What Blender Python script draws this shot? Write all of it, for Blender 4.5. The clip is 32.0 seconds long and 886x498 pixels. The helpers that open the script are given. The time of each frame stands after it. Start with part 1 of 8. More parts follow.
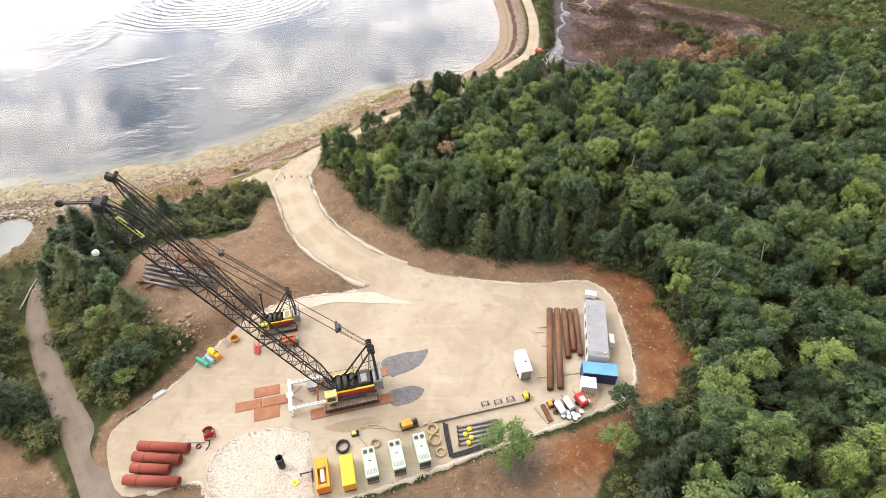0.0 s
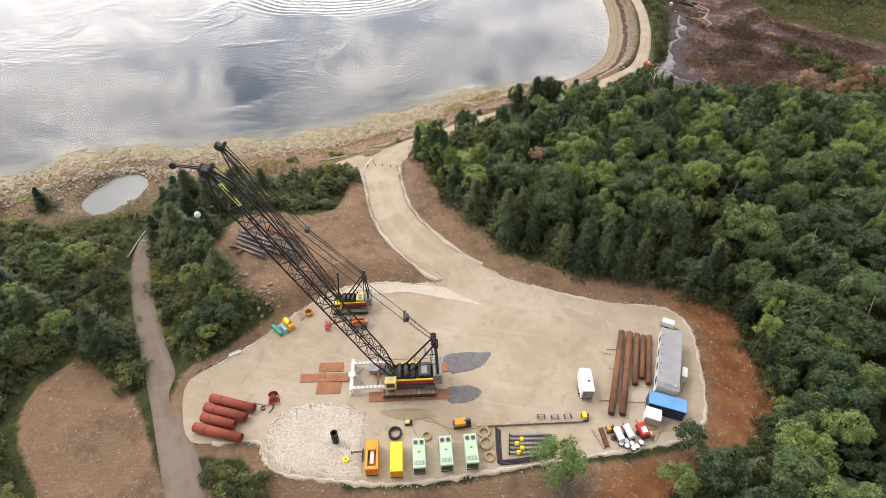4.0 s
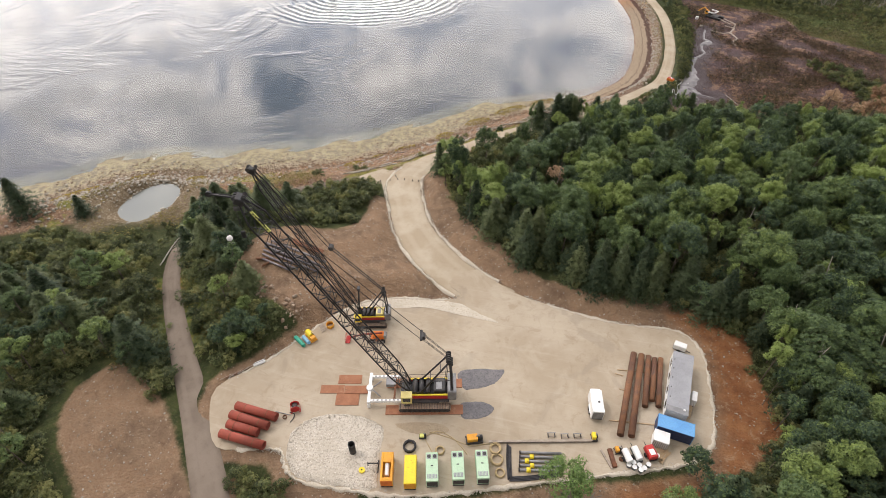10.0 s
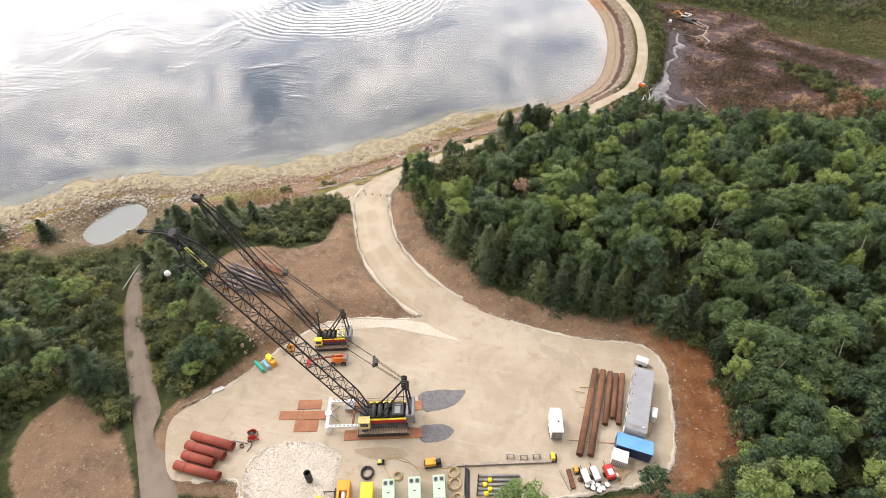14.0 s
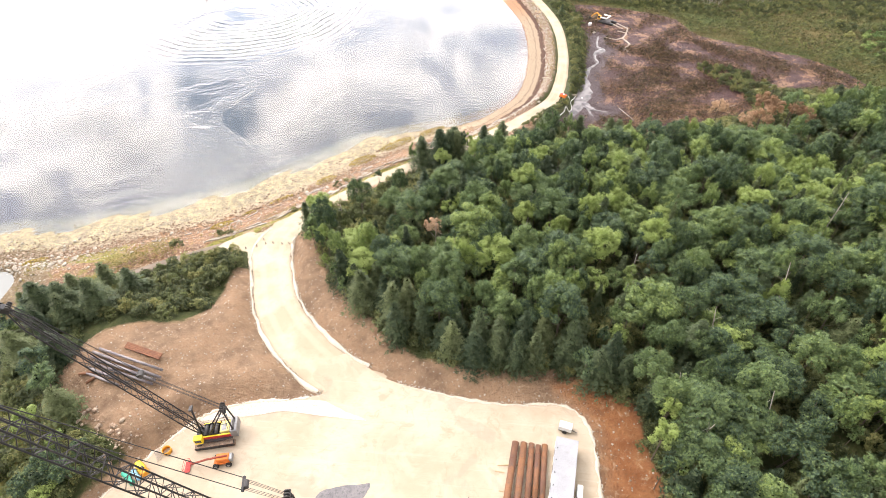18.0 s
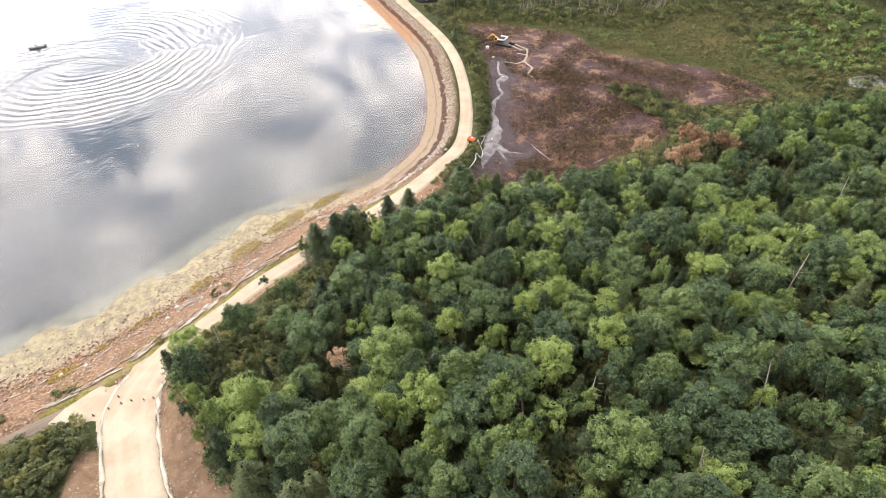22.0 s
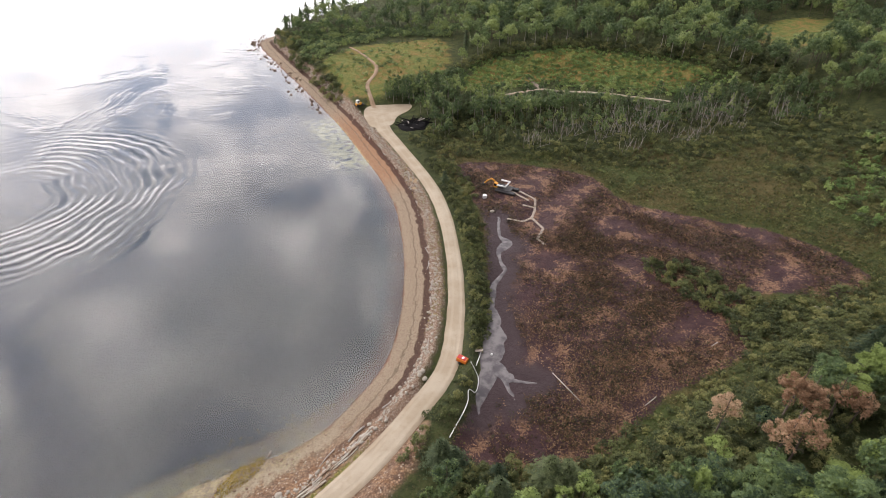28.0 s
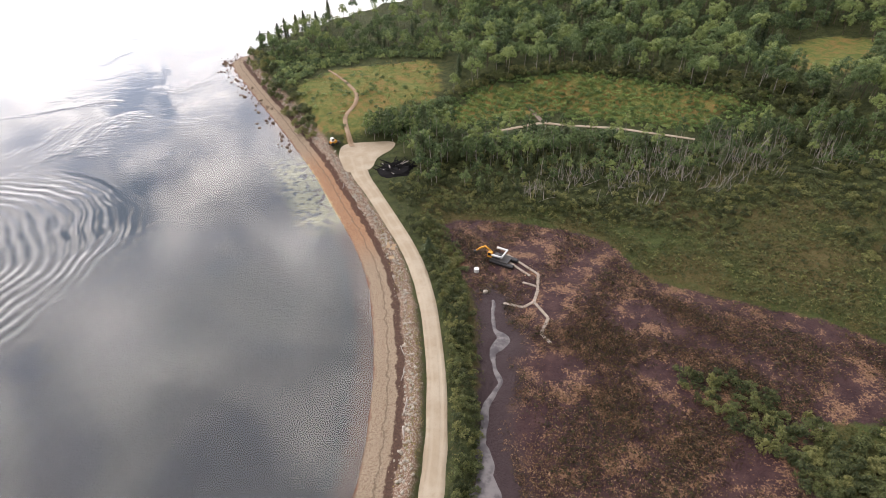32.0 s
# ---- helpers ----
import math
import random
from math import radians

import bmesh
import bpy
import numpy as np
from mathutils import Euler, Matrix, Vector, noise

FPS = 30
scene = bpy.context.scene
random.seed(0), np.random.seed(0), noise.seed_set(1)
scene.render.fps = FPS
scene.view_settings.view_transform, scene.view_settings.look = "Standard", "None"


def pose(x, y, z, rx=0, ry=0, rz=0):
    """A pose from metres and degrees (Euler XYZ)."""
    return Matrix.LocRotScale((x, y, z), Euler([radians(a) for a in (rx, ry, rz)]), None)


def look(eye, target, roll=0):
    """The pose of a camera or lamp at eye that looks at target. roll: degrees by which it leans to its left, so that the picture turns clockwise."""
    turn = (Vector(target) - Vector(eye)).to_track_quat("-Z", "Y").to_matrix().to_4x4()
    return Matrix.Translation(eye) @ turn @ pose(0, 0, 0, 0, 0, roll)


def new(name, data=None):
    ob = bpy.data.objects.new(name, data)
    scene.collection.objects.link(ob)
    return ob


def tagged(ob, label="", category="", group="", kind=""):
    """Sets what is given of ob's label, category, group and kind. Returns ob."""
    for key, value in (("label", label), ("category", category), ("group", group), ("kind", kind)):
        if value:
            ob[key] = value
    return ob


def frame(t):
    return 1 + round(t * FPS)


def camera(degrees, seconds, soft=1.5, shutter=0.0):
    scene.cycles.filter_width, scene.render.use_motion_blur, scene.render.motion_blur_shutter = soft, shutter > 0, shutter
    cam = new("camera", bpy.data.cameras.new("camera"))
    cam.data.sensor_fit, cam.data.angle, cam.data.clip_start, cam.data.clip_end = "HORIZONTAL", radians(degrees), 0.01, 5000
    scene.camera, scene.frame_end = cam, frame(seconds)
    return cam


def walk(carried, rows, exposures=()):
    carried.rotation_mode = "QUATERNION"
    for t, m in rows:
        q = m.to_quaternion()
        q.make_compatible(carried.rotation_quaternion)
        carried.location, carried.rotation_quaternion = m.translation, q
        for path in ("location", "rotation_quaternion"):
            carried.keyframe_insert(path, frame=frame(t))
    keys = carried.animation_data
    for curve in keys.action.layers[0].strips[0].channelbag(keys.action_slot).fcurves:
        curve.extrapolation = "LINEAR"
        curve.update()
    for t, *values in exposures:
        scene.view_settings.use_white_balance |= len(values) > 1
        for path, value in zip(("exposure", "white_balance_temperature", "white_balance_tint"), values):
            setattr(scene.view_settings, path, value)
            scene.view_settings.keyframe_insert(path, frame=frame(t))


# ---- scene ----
cam = camera(78.3, 32.0, 0.7)
METRES, EYE, TILT, LEAN, TURN = 165.0, 85.0, -43.1, 0.0, 0.0
ROWS = [
    (0.0, 0.0, 0.0, 0.0, 0.0, 0.0, -0.0),
    (0.5, -0.0001, -0.0, 0.0001, 0.74, 0.02, -0.74),
    (1.0, -0.0002, 0.0, 0.0002, 2.05, -0.03, -2.05),
    (1.5, -0.0001, -0.0003, 0.0002, 3.31, -0.09, -3.24),
    (2.0, -0.0003, -0.0001, 0.0003, 4.41, -0.17, -4.33),
    (2.5, -0.0002, -0.0005, 0.0003, 5.57, -0.24, -5.37),
    (3.0, -0.0003, -0.0001, 0.0005, 6.53, -0.36, -6.31),
    (3.5, -0.0002, -0.0003, 0.0004, 7.4, -0.45, -7.1),
    (5.5, 0.0027, -0.0002, -0.0004, 9.59, -0.64, -8.87),
    (6.0, 0.0025, -0.0002, -0.0002, 9.84, -0.71, -9.08),
    (6.5, 0.0025, -0.0008, 0.0003, 10.0, -0.71, -9.19),
    (7.0, 0.0035, -0.0021, 0.0018, 10.23, -0.71, -9.28),
    (7.5, 0.0031, -0.0045, 0.0043, 10.28, -0.74, -9.28),
    (8.0, 0.0035, -0.0073, 0.007, 10.35, -0.71, -9.24),
    (8.5, 0.0039, -0.0099, 0.0097, 10.42, -0.69, -9.2),
    (9.0, 0.0036, -0.0129, 0.0126, 10.38, -0.69, -9.17),
    (9.5, 0.004, -0.0157, 0.0156, 10.42, -0.67, -9.16),
    (10.0, 0.0037, -0.0189, 0.0187, 10.37, -0.66, -9.09),
    (10.5, 0.0048, -0.0214, 0.0216, 10.46, -0.64, -9.01),
    (11.0, 0.0042, -0.0238, 0.024, 10.4, -0.65, -8.96),
    (11.5, 0.0053, -0.0242, 0.0269, 10.36, -0.62, -8.88),
    (12.0, 0.0079, -0.0233, 0.0304, 10.33, -0.62, -8.76),
    (12.5, 0.0137, -0.0205, 0.0335, 10.37, -0.55, -8.61),
    (13.0, 0.0193, -0.017, 0.037, 10.19, -0.53, -8.39),
    (13.5, 0.028, -0.0128, 0.04, 10.02, -0.46, -8.01),
    (14.0, 0.0373, -0.0086, 0.0435, 9.76, -0.41, -7.61),
    (14.5, 0.0466, -0.0041, 0.0476, 9.47, -0.45, -7.3),
    (16.5, 0.0737, 0.0283, 0.0772, 7.87, -0.44, -5.62),
    (17.0, 0.0784, 0.0401, 0.0891, 7.1, -0.39, -4.89),
    (17.5, 0.0799, 0.053, 0.1016, 6.06, -0.32, -4.02),
    (18.0, 0.0817, 0.067, 0.1153, 5.13, -0.28, -3.16),
    (18.5, 0.0824, 0.0818, 0.1294, 4.24, -0.24, -2.38),
    (19.0, 0.0833, 0.0974, 0.1444, 3.81, -0.24, -1.97),
    (19.5, 0.0835, 0.1136, 0.16, 3.61, -0.26, -1.85),
    (20.0, 0.0843, 0.1309, 0.1762, 2.45, -0.23, -0.7),
    (20.5, 0.0843, 0.1492, 0.193, 0.83, -0.24, 0.82),
    (21.0, 0.0852, 0.1683, 0.21, -0.77, -0.24, 2.34),
    (21.5, 0.0867, 0.1882, 0.2277, -2.03, -0.29, 3.49),
    (22.0, 0.089, 0.2086, 0.2461, -3.1, -0.37, 4.52),
    (22.5, 0.0901, 0.2301, 0.2654, -3.53, -0.44, 4.75),
    (23.0, 0.0941, 0.2519, 0.2842, -3.47, -0.43, 4.67),
    (23.5, 0.0984, 0.2743, 0.3036, -3.43, -0.43, 4.62),
    (24.0, 0.1016, 0.2976, 0.3241, -3.49, -0.47, 4.55),
    (24.1, 0.1027, 0.3022, 0.3284, -3.48, -0.45, 4.56),
    (24.2, 0.104, 0.3069, 0.3327, -3.45, 0.95, 4.58),
    (24.3, 0.1054, 0.3115, 0.3372, -3.4, 3.95, 4.6),
    (24.4, 0.1069, 0.3162, 0.3417, -3.35, 7.45, 4.61),
    (24.5, 0.1081, 0.3208, 0.3462, -3.27, 10.84, 4.61),
    (24.7, 0.1104, 0.3302, 0.3548, -3.25, 12.9, 4.61),
    (25.5, 0.12, 0.369, 0.387, -3.22, 9.0, 4.57),
    (26.5, 0.1315, 0.4178, 0.4268, -3.2, 6.76, 4.52),
    (27.0, 0.1385, 0.4426, 0.4481, -3.13, 6.8, 4.5),
    (27.5, 0.1451, 0.4679, 0.4695, -3.07, 6.81, 4.47),
    (28.0, 0.1516, 0.4924, 0.4915, -3.05, 6.8, 4.45),
    (28.5, 0.158, 0.5174, 0.5124, -3.06, 6.87, 4.49),
    (29.0, 0.165, 0.5393, 0.5332, -3.0, 6.84, 4.46),
    (29.5, 0.1709, 0.5608, 0.5526, -2.99, 6.87, 4.47),
    (30.0, 0.177, 0.5811, 0.5712, -2.94, 6.87, 4.46),
    (30.5, 0.1819, 0.6017, 0.5894, -3.02, 6.87, 4.48),
    (31.0, 0.1874, 0.6206, 0.6069, -3.04, 6.85, 4.51),
    (31.5, 0.1922, 0.6394, 0.6236, -3.09, 6.86, 4.54),
    (32.0, 0.1991, 0.6554, 0.6393, -3.0, 6.87, 4.51),
]
walk(cam, [(t, pose(0, 0, EYE, TILT, LEAN, TURN) @ pose(METRES * x, METRES * y, METRES * z, 90 + pitch, roll, yaw)) for t, x, y, z, yaw, pitch, roll in ROWS],
     [(t, stops, kelvin, 15 if t < 16 else 18 if t > 23 else 16) for t, stops, kelvin in ((0.0, 0.33, 6600), (3.0, 0.03, 6600), (6.0, -0.22, 6600), (9.0, -0.27, 6600), (12.0, -0.14, 6600), (14.0, 0.15, 6600), (15.5, 0.48, 6600), (17.0, 0.81, 6620), (19.0, 0.85, 6620),
                                                      (20.0, 0.74, 6620), (22.0, 0.55, 6600), (24.0, 0.33, 6550), (24.5, 0.10, 6500), (25.5, -0.12, 6450), (27.0, -0.26, 6450), (30.0, -0.25, 6450), (32.0, -0.16, 6450))])

# ---- world and sun: a bright broken overcast ----
SUN_ELEV, SUN_AZ = 52.0, -78.0   # degrees; azimuth from +y, negative towards -x
world = bpy.data.worlds.new("sky")
scene.world = world
world.use_nodes = True


class Net:
    """A small hand for wiring shader nodes."""

    def __init__(self, tree):
        self.t = tree
        tree.nodes.clear()

    def node(self, kind, ins=(), **props):
        n = self.t.nodes.new(kind)
        for k, v in props.items():
            setattr(n, k, v)
        for k, v in dict(ins).items():
            s = n.inputs[k]
            if isinstance(v, bpy.types.NodeSocket):
                self.t.links.new(v, s)
            else:
                s.default_value = v
        return n

    def noise(self, vec, scale, detail=4.0, rough=0.55, distort=0.0):
        return self.node("ShaderNodeTexNoise", {"Vector": vec, "Scale": scale, "Detail": detail, "Roughness": rough, "Distortion": distort}).outputs["Fac"]

    def math(self, op, a, b=0.0, clamp=False):
        return self.node("ShaderNodeMath", {0: a, 1: b}, operation=op, use_clamp=clamp).outputs[0]

    def step(self, v, lo, hi):
        return self.node("ShaderNodeMapRange", {"Value": v, "From Min": lo, "From Max": hi}, interpolation_type="SMOOTHSTEP").outputs[0]

    def mix(self, f, a, b, blend="MIX"):
        n = self.node("ShaderNodeMix", data_type="RGBA", blend_type=blend)
        for s, v in ((n.inputs[0], f), (n.inputs[6], a), (n.inputs[7], b)):
            if isinstance(v, bpy.types.NodeSocket):
                self.t.links.new(v, s)
            else:
                s.default_value = (*v, 1.0) if isinstance(v, tuple) and len(v) == 3 else v
        return n.outputs[2]

    def attr(self, name):
        return self.node("ShaderNodeAttribute", attribute_name=name).outputs["Fac"]


w = Net(world.node_tree)
sky = w.node("ShaderNodeTexSky", sky_type="NISHITA", sun_disc=False, sun_elevation=radians(SUN_ELEV), sun_rotation=radians(SUN_AZ), air_density=1.0, dust_density=2.0)
way = w.node("ShaderNodeTexCoord").outputs["Generated"]
xyz = w.node("ShaderNodeSeparateXYZ", {0: way}).outputs
up = w.math("MAXIMUM", xyz[2], 0.06)
flat = w.node("ShaderNodeCombineXYZ", {0: w.math("DIVIDE", xyz[0], up), 1: w.math("DIVIDE", xyz[1], up), 2: 3.7}).outputs[0]
cover = w.step(w.noise(flat, 2.3, 7.0, 0.58, 1.2), 0.34, 0.6)
lumps = w.noise(flat, 3.3, 6.0, 0.62, 0.8)
cloud = w.mix(w.step(lumps, 0.3, 0.68), (4.9, 4.95, 5.0), (11.4, 11.1, 10.5))
gap = w.mix(0.55, w.mix(1.0, sky.outputs[0], (1.1, 1.05, 1.0), "MULTIPLY"), (3.2, 3.3, 3.5))
grey = w.mix(cover, gap, cloud)
# the cloud glows where the veiled light stands low over the bay
ga, ge = radians(-24), radians(30)
near = w.node("ShaderNodeVectorMath", {0: way, 1: (math.sin(ga) * math.cos(ge), math.cos(ga) * math.cos(ge), math.sin(ge))}, operation="DOT_PRODUCT").outputs["Value"]
glow = w.math("ADD", 1.0, w.math("MULTIPLY", w.step(near, 0.35, 1.0), 3.3))
thin = w.math("MULTIPLY", w.step(xyz[2], 0.45, 0.0), 0.7)
bright = w.mix(thin, grey, (13.0, 12.6, 11.9))
bright = w.mix(1.0, bright, w.node("ShaderNodeCombineColor", {0: glow, 1: glow, 2: glow}).outputs[0], "MULTIPLY")
# two breaks in the cloud where the blue shows
ragged = w.math("MULTIPLY", w.math("SUBTRACT", w.noise(way, 16.0, 6.0, 0.6, 0.6), 0.5), 0.012)
for ba, be, wide, tone in ((-30.5, 26.0, 4.6, (8.0, 10.2, 13.0)), (-24.2, 17.8, 3.2, (12.5, 15.0, 19.0))):
    ba, be = radians(ba), radians(be)
    at = w.node("ShaderNodeVectorMath", {0: way, 1: (math.sin(ba) * math.cos(be), math.cos(ba) * math.cos(be), math.sin(be))}, operation="DOT_PRODUCT").outputs["Value"]
    bright = w.mix(w.math("MULTIPLY", w.step(w.math("ADD", at, ragged), math.cos(radians(wide)), math.cos(radians(wide * 0.3))), 0.9), bright, tone)
w.node("ShaderNodeOutputWorld", {0: w.node("ShaderNodeBackground", {0: bright, 1: 0.12}).outputs[0]})

sun = new("sun", bpy.data.lights.new("sun", "SUN"))
sun.data.energy, sun.data.angle, sun.data.color = 1.3, radians(14), (1.0, 0.95, 0.88)
az, el = radians(SUN_AZ), radians(SUN_ELEV)
sun.matrix_world = look((0, 0, 300), (-math.sin(az) * math.cos(el), -math.cos(az) * math.cos(el), 300 - math.sin(el)))

# ---- materials ----


def material(name):
    m = bpy.data.materials.new(name)
    m.use_nodes = True
    return m, Net(m.node_tree)


def finish(n, colour, rough=0.8, metal=0.0, bump=None, depth=0.05, spec=0.3, strength=1.0):
    ins = {"Base Color": colour, "Roughness": rough, "Metallic": metal, "Specular IOR Level": spec}
    if bump is not None:
        ins["Normal"] = n.node("ShaderNodeBump", {"Height": bump, "Distance": depth, "Strength": strength}).outputs[0]
    s = n.node("ShaderNodeBsdfPrincipled", ins)
    n.node("ShaderNodeOutputMaterial", {0: s.outputs[0]})


def rgba(c):
    return (*c, 1.0)


def plain(name, c1, c2, scale=1.5, rough=0.6, metal=0.0, wear=None, amount=0.0, bump=0.01, spec=0.4):
    """Paint, metal, rubber and so on: two tones at a coarse and a fine scale, and stains or rust where wear is given."""
    m, n = material(name)
    co = n.node("ShaderNodeTexCoord").outputs["Object"]
    shift = n.node("ShaderNodeVectorMath", {0: co, 1: n.node("ShaderNodeCombineXYZ", {0: n.math("MULTIPLY", n.node("ShaderNodeObjectInfo").outputs["Random"], 37.0)}).outputs[0]}, operation="ADD").outputs[0]
    coarse = n.noise(shift, scale, 5.0)
    fine = n.noise(shift, scale * 14, 3.0)
    col = n.mix(n.step(coarse, 0.3, 0.7), rgba(c1), rgba(c2))
    col = n.mix(n.math("MULTIPLY", n.step(fine, 0.35, 0.8), 0.35), col, n.mix(0.6, col, (0.02, 0.018, 0.015)))
    if wear:
        col = n.mix(n.math("MULTIPLY", n.step(n.noise(shift, scale * 2.3, 8.0, 0.7), 0.62 - amount * 0.3, 0.72), min(1.0, amount * 2)), col, rgba(wear))
    finish(n, col, n.node("ShaderNodeMapRange", {"Value": coarse, "To Min": rough - 0.08, "To Max": min(1.0, rough + 0.12)}).outputs[0], metal, fine, bump, spec)
    return m


def earth(name, tones, stone, scale=0.25, pebble=2.5, share=0.25, depth=0.12):
    """Loose ground: three tones by noise, with pebbles of their own tone."""
    m, n = material(name)
    co = n.node("ShaderNodeNewGeometry").outputs["Position"]
    a, b = n.noise(co, scale, 6.0, 0.6), n.noise(co, scale * 7, 6.0, 0.65)
    col = n.mix(n.step(a, 0.35, 0.65), rgba(tones[0]), rgba(tones[1]))
    col = n.mix(n.step(b, 0.45, 0.7), col, rgba(tones[2]))
    v = n.node("ShaderNodeTexVoronoi", {"Vector": co, "Scale": pebble, "Randomness": 1.0})
    dots = n.math("MULTIPLY", n.step(v.outputs["Distance"], 0.34, 0.2), n.step(n.node("ShaderNodeSeparateColor", {0: v.outputs["Color"]}).outputs[0], 1.0 - share, 1.02 - share))
    col = n.mix(dots, col, rgba(stone))
    finish(n, col, 0.95, 0.0, n.math("ADD", b, n.math("MULTIPLY", dots, 0.6)), depth, 0.15)
    return m


def ground_material():
    m, n = material("ground_earth")
    co = n.node("ShaderNodeNewGeometry").outputs["Position"]
    big, mid, fine = n.noise(co, 0.05, 5.0), n.noise(co, 0.35, 6.0, 0.62), n.noise(co, 2.4, 6.0, 0.7)
    wob = n.math("SUBTRACT", mid, 0.5)
    grit = n.math("SUBTRACT", fine, 0.5)
    jit = n.math("ADD", n.math("MULTIPLY", wob, 5.0), n.math("MULTIPLY", grit, 1.6))
    col = n.mix(n.step(mid, 0.35, 0.65), (0.03, 0.042, 0.015), (0.065, 0.076, 0.026))
    col = n.mix(n.step(fine, 0.5, 0.75), col, (0.11, 0.085, 0.045))
    # dry grass and meadow
    grass = n.step(n.math("ADD", n.math("ADD", n.attr("grass"), n.math("MULTIPLY", n.math("SUBTRACT", n.noise(co, 0.07, 5.0, 0.65), 0.5), 26.0)), jit), -1.5, 3.5)
    gcol = n.mix(n.step(mid, 0.35, 0.65), (0.1, 0.14, 0.035), (0.22, 0.2, 0.06))
    gcol = n.mix(n.step(n.noise(co, 0.05, 6.0, 0.7, 0.6), 0.46, 0.56), gcol, n.mix(n.step(n.noise(co, 0.3, 6.0, 0.7), 0.45, 0.6), (0.26, 0.17, 0.06), (0.13, 0.16, 0.04)))
    gcol = n.mix(n.step(fine, 0.45, 0.7), gcol, (0.075, 0.105, 0.028))
    col = n.mix(grass, col, gcol)
    # fen round the mud
    fen = n.step(n.math("ADD", n.attr("fen"), jit), -2.0, 2.0)
    fcol = n.mix(n.step(big, 0.4, 0.6), (0.078, 0.098, 0.03), (0.13, 0.098, 0.04))
    fcol = n.mix(n.step(fine, 0.42, 0.7), fcol, (0.05, 0.068, 0.023))
    col = n.mix(fen, col, fcol)
    # bare soil
    soil = n.step(n.math("ADD", n.attr("soil"), n.math("MULTIPLY", jit, 0.45)), -0.5, 0.6)
    scol = n.mix(n.step(mid, 0.3, 0.7), (0.163, 0.107, 0.0688), (0.267, 0.181, 0.116))
    scol = n.mix(n.math("MULTIPLY", n.step(n.noise(co, 0.11, 6.0, 0.65), 0.4, 0.6), 0.7), scol, n.mix(n.step(fine, 0.35, 0.65), (0.285, 0.172, 0.1), (0.361, 0.249, 0.16)))
    scol = n.mix(n.step(n.math("ADD", n.attr("red"), jit), -2.0, 3.0), scol, n.mix(n.step(mid, 0.3, 0.7), (0.198, 0.0774, 0.0301), (0.31, 0.146, 0.0645)))
    scol = n.mix(n.math("MULTIPLY", n.step(fine, 0.5, 0.8), 0.6), scol, (0.103, 0.0645, 0.043))
    scol = n.mix(n.math("MULTIPLY", n.step(n.noise(co, 0.8, 8.0, 0.78, 0.6), 0.52, 0.66), 0.6), scol, (0.42, 0.31, 0.21))
    scol = n.mix(n.math("MULTIPLY", n.step(n.noise(co, 0.45, 8.0, 0.75, 1.0), 0.55, 0.68), 0.55), scol, (0.13, 0.075, 0.045))
    v = n.node("ShaderNodeTexVoronoi", {"Vector": co, "Scale": 1.7})
    pick = n.node("ShaderNodeSeparateColor", {0: v.outputs["Color"]}).outputs[0]
    dots = n.math("MULTIPLY", n.step(v.outputs["Distance"], 0.3, 0.16), n.step(pick, 0.82, 0.86))
    scol = n.mix(dots, scol, (0.361, 0.318, 0.267))
    col = n.mix(soil, col, scol)
    # marsh mud with litter
    mud = n.step(n.math("ADD", n.attr("mud"), n.math("MULTIPLY", jit, 0.8)), -0.6, 0.6)
    litter = n.step(n.math("ADD", n.noise(co, 0.2, 6.0, 0.68), n.math("MULTIPLY", grit, 0.5)), 0.52, 0.6)
    mcol = n.mix(n.step(mid, 0.3, 0.7), (0.046, 0.023, 0.026), (0.084, 0.045, 0.043))
    lcol = n.mix(n.step(fine, 0.35, 0.65), (0.11, 0.058, 0.042), (0.34, 0.2, 0.115))
    mcol = n.mix(litter, mcol, lcol)
    wet = n.step(n.math("ADD", n.attr("creek"), n.math("MULTIPLY", jit, 0.7)), -7.0, -2.0)
    mcol = n.mix(wet, mcol, (0.062, 0.042, 0.044))
    col = n.mix(mud, col, mcol)
    # shore, by the distance from the waterline
    d = n.math("ADD", n.attr("sea"), n.math("MULTIPLY", jit, 0.55))
    beach = n.mix(n.step(n.noise(co, 3.2, 7.0, 0.75), 0.42, 0.64), (0.37, 0.295, 0.21), (0.25, 0.18, 0.125))
    north = n.node("ShaderNodeSeparateXYZ", {0: co}).outputs[1]
    beach = n.mix(n.math("MULTIPLY", n.step(north, 262.0, 282.0), n.step(north, 345.0, 318.0)), beach, n.mix(n.step(fine, 0.4, 0.62), (0.4, 0.24, 0.14), (0.29, 0.165, 0.1)))
    south = n.step(n.node("ShaderNodeSeparateXYZ", {0: co}).outputs[1], 190.0, 165.0)
    line = n.math("MULTIPLY", n.step(d, 4.7, 5.1), n.step(d, 7.0, 6.7))
    beach = n.mix(n.math("MULTIPLY", line, 0.9), beach, n.mix(n.step(fine, 0.4, 0.65), (0.055, 0.028, 0.022), (0.095, 0.052, 0.038)))
    thinline = n.math("MULTIPLY", n.step(d, 2.85, 3.0), n.step(d, 3.35, 3.2))
    beach = n.mix(n.math("MULTIPLY", thinline, 0.55), beach, (0.11, 0.085, 0.06))
    back = n.mix(n.step(n.noise(co, 3.0, 6.0, 0.7), 0.46, 0.62), (0.2, 0.125, 0.085), (0.46, 0.39, 0.31))
    beach = n.mix(n.step(d, 6.4, 6.9), beach, back)
    # the south shore: wet sand, then rusty cobbles, then a grassy lip
    pebble = n.node("ShaderNodeTexVoronoi", {"Vector": co, "Scale": 2.6})
    pick2 = n.node("ShaderNodeSeparateColor", {0: pebble.outputs["Color"]}).outputs
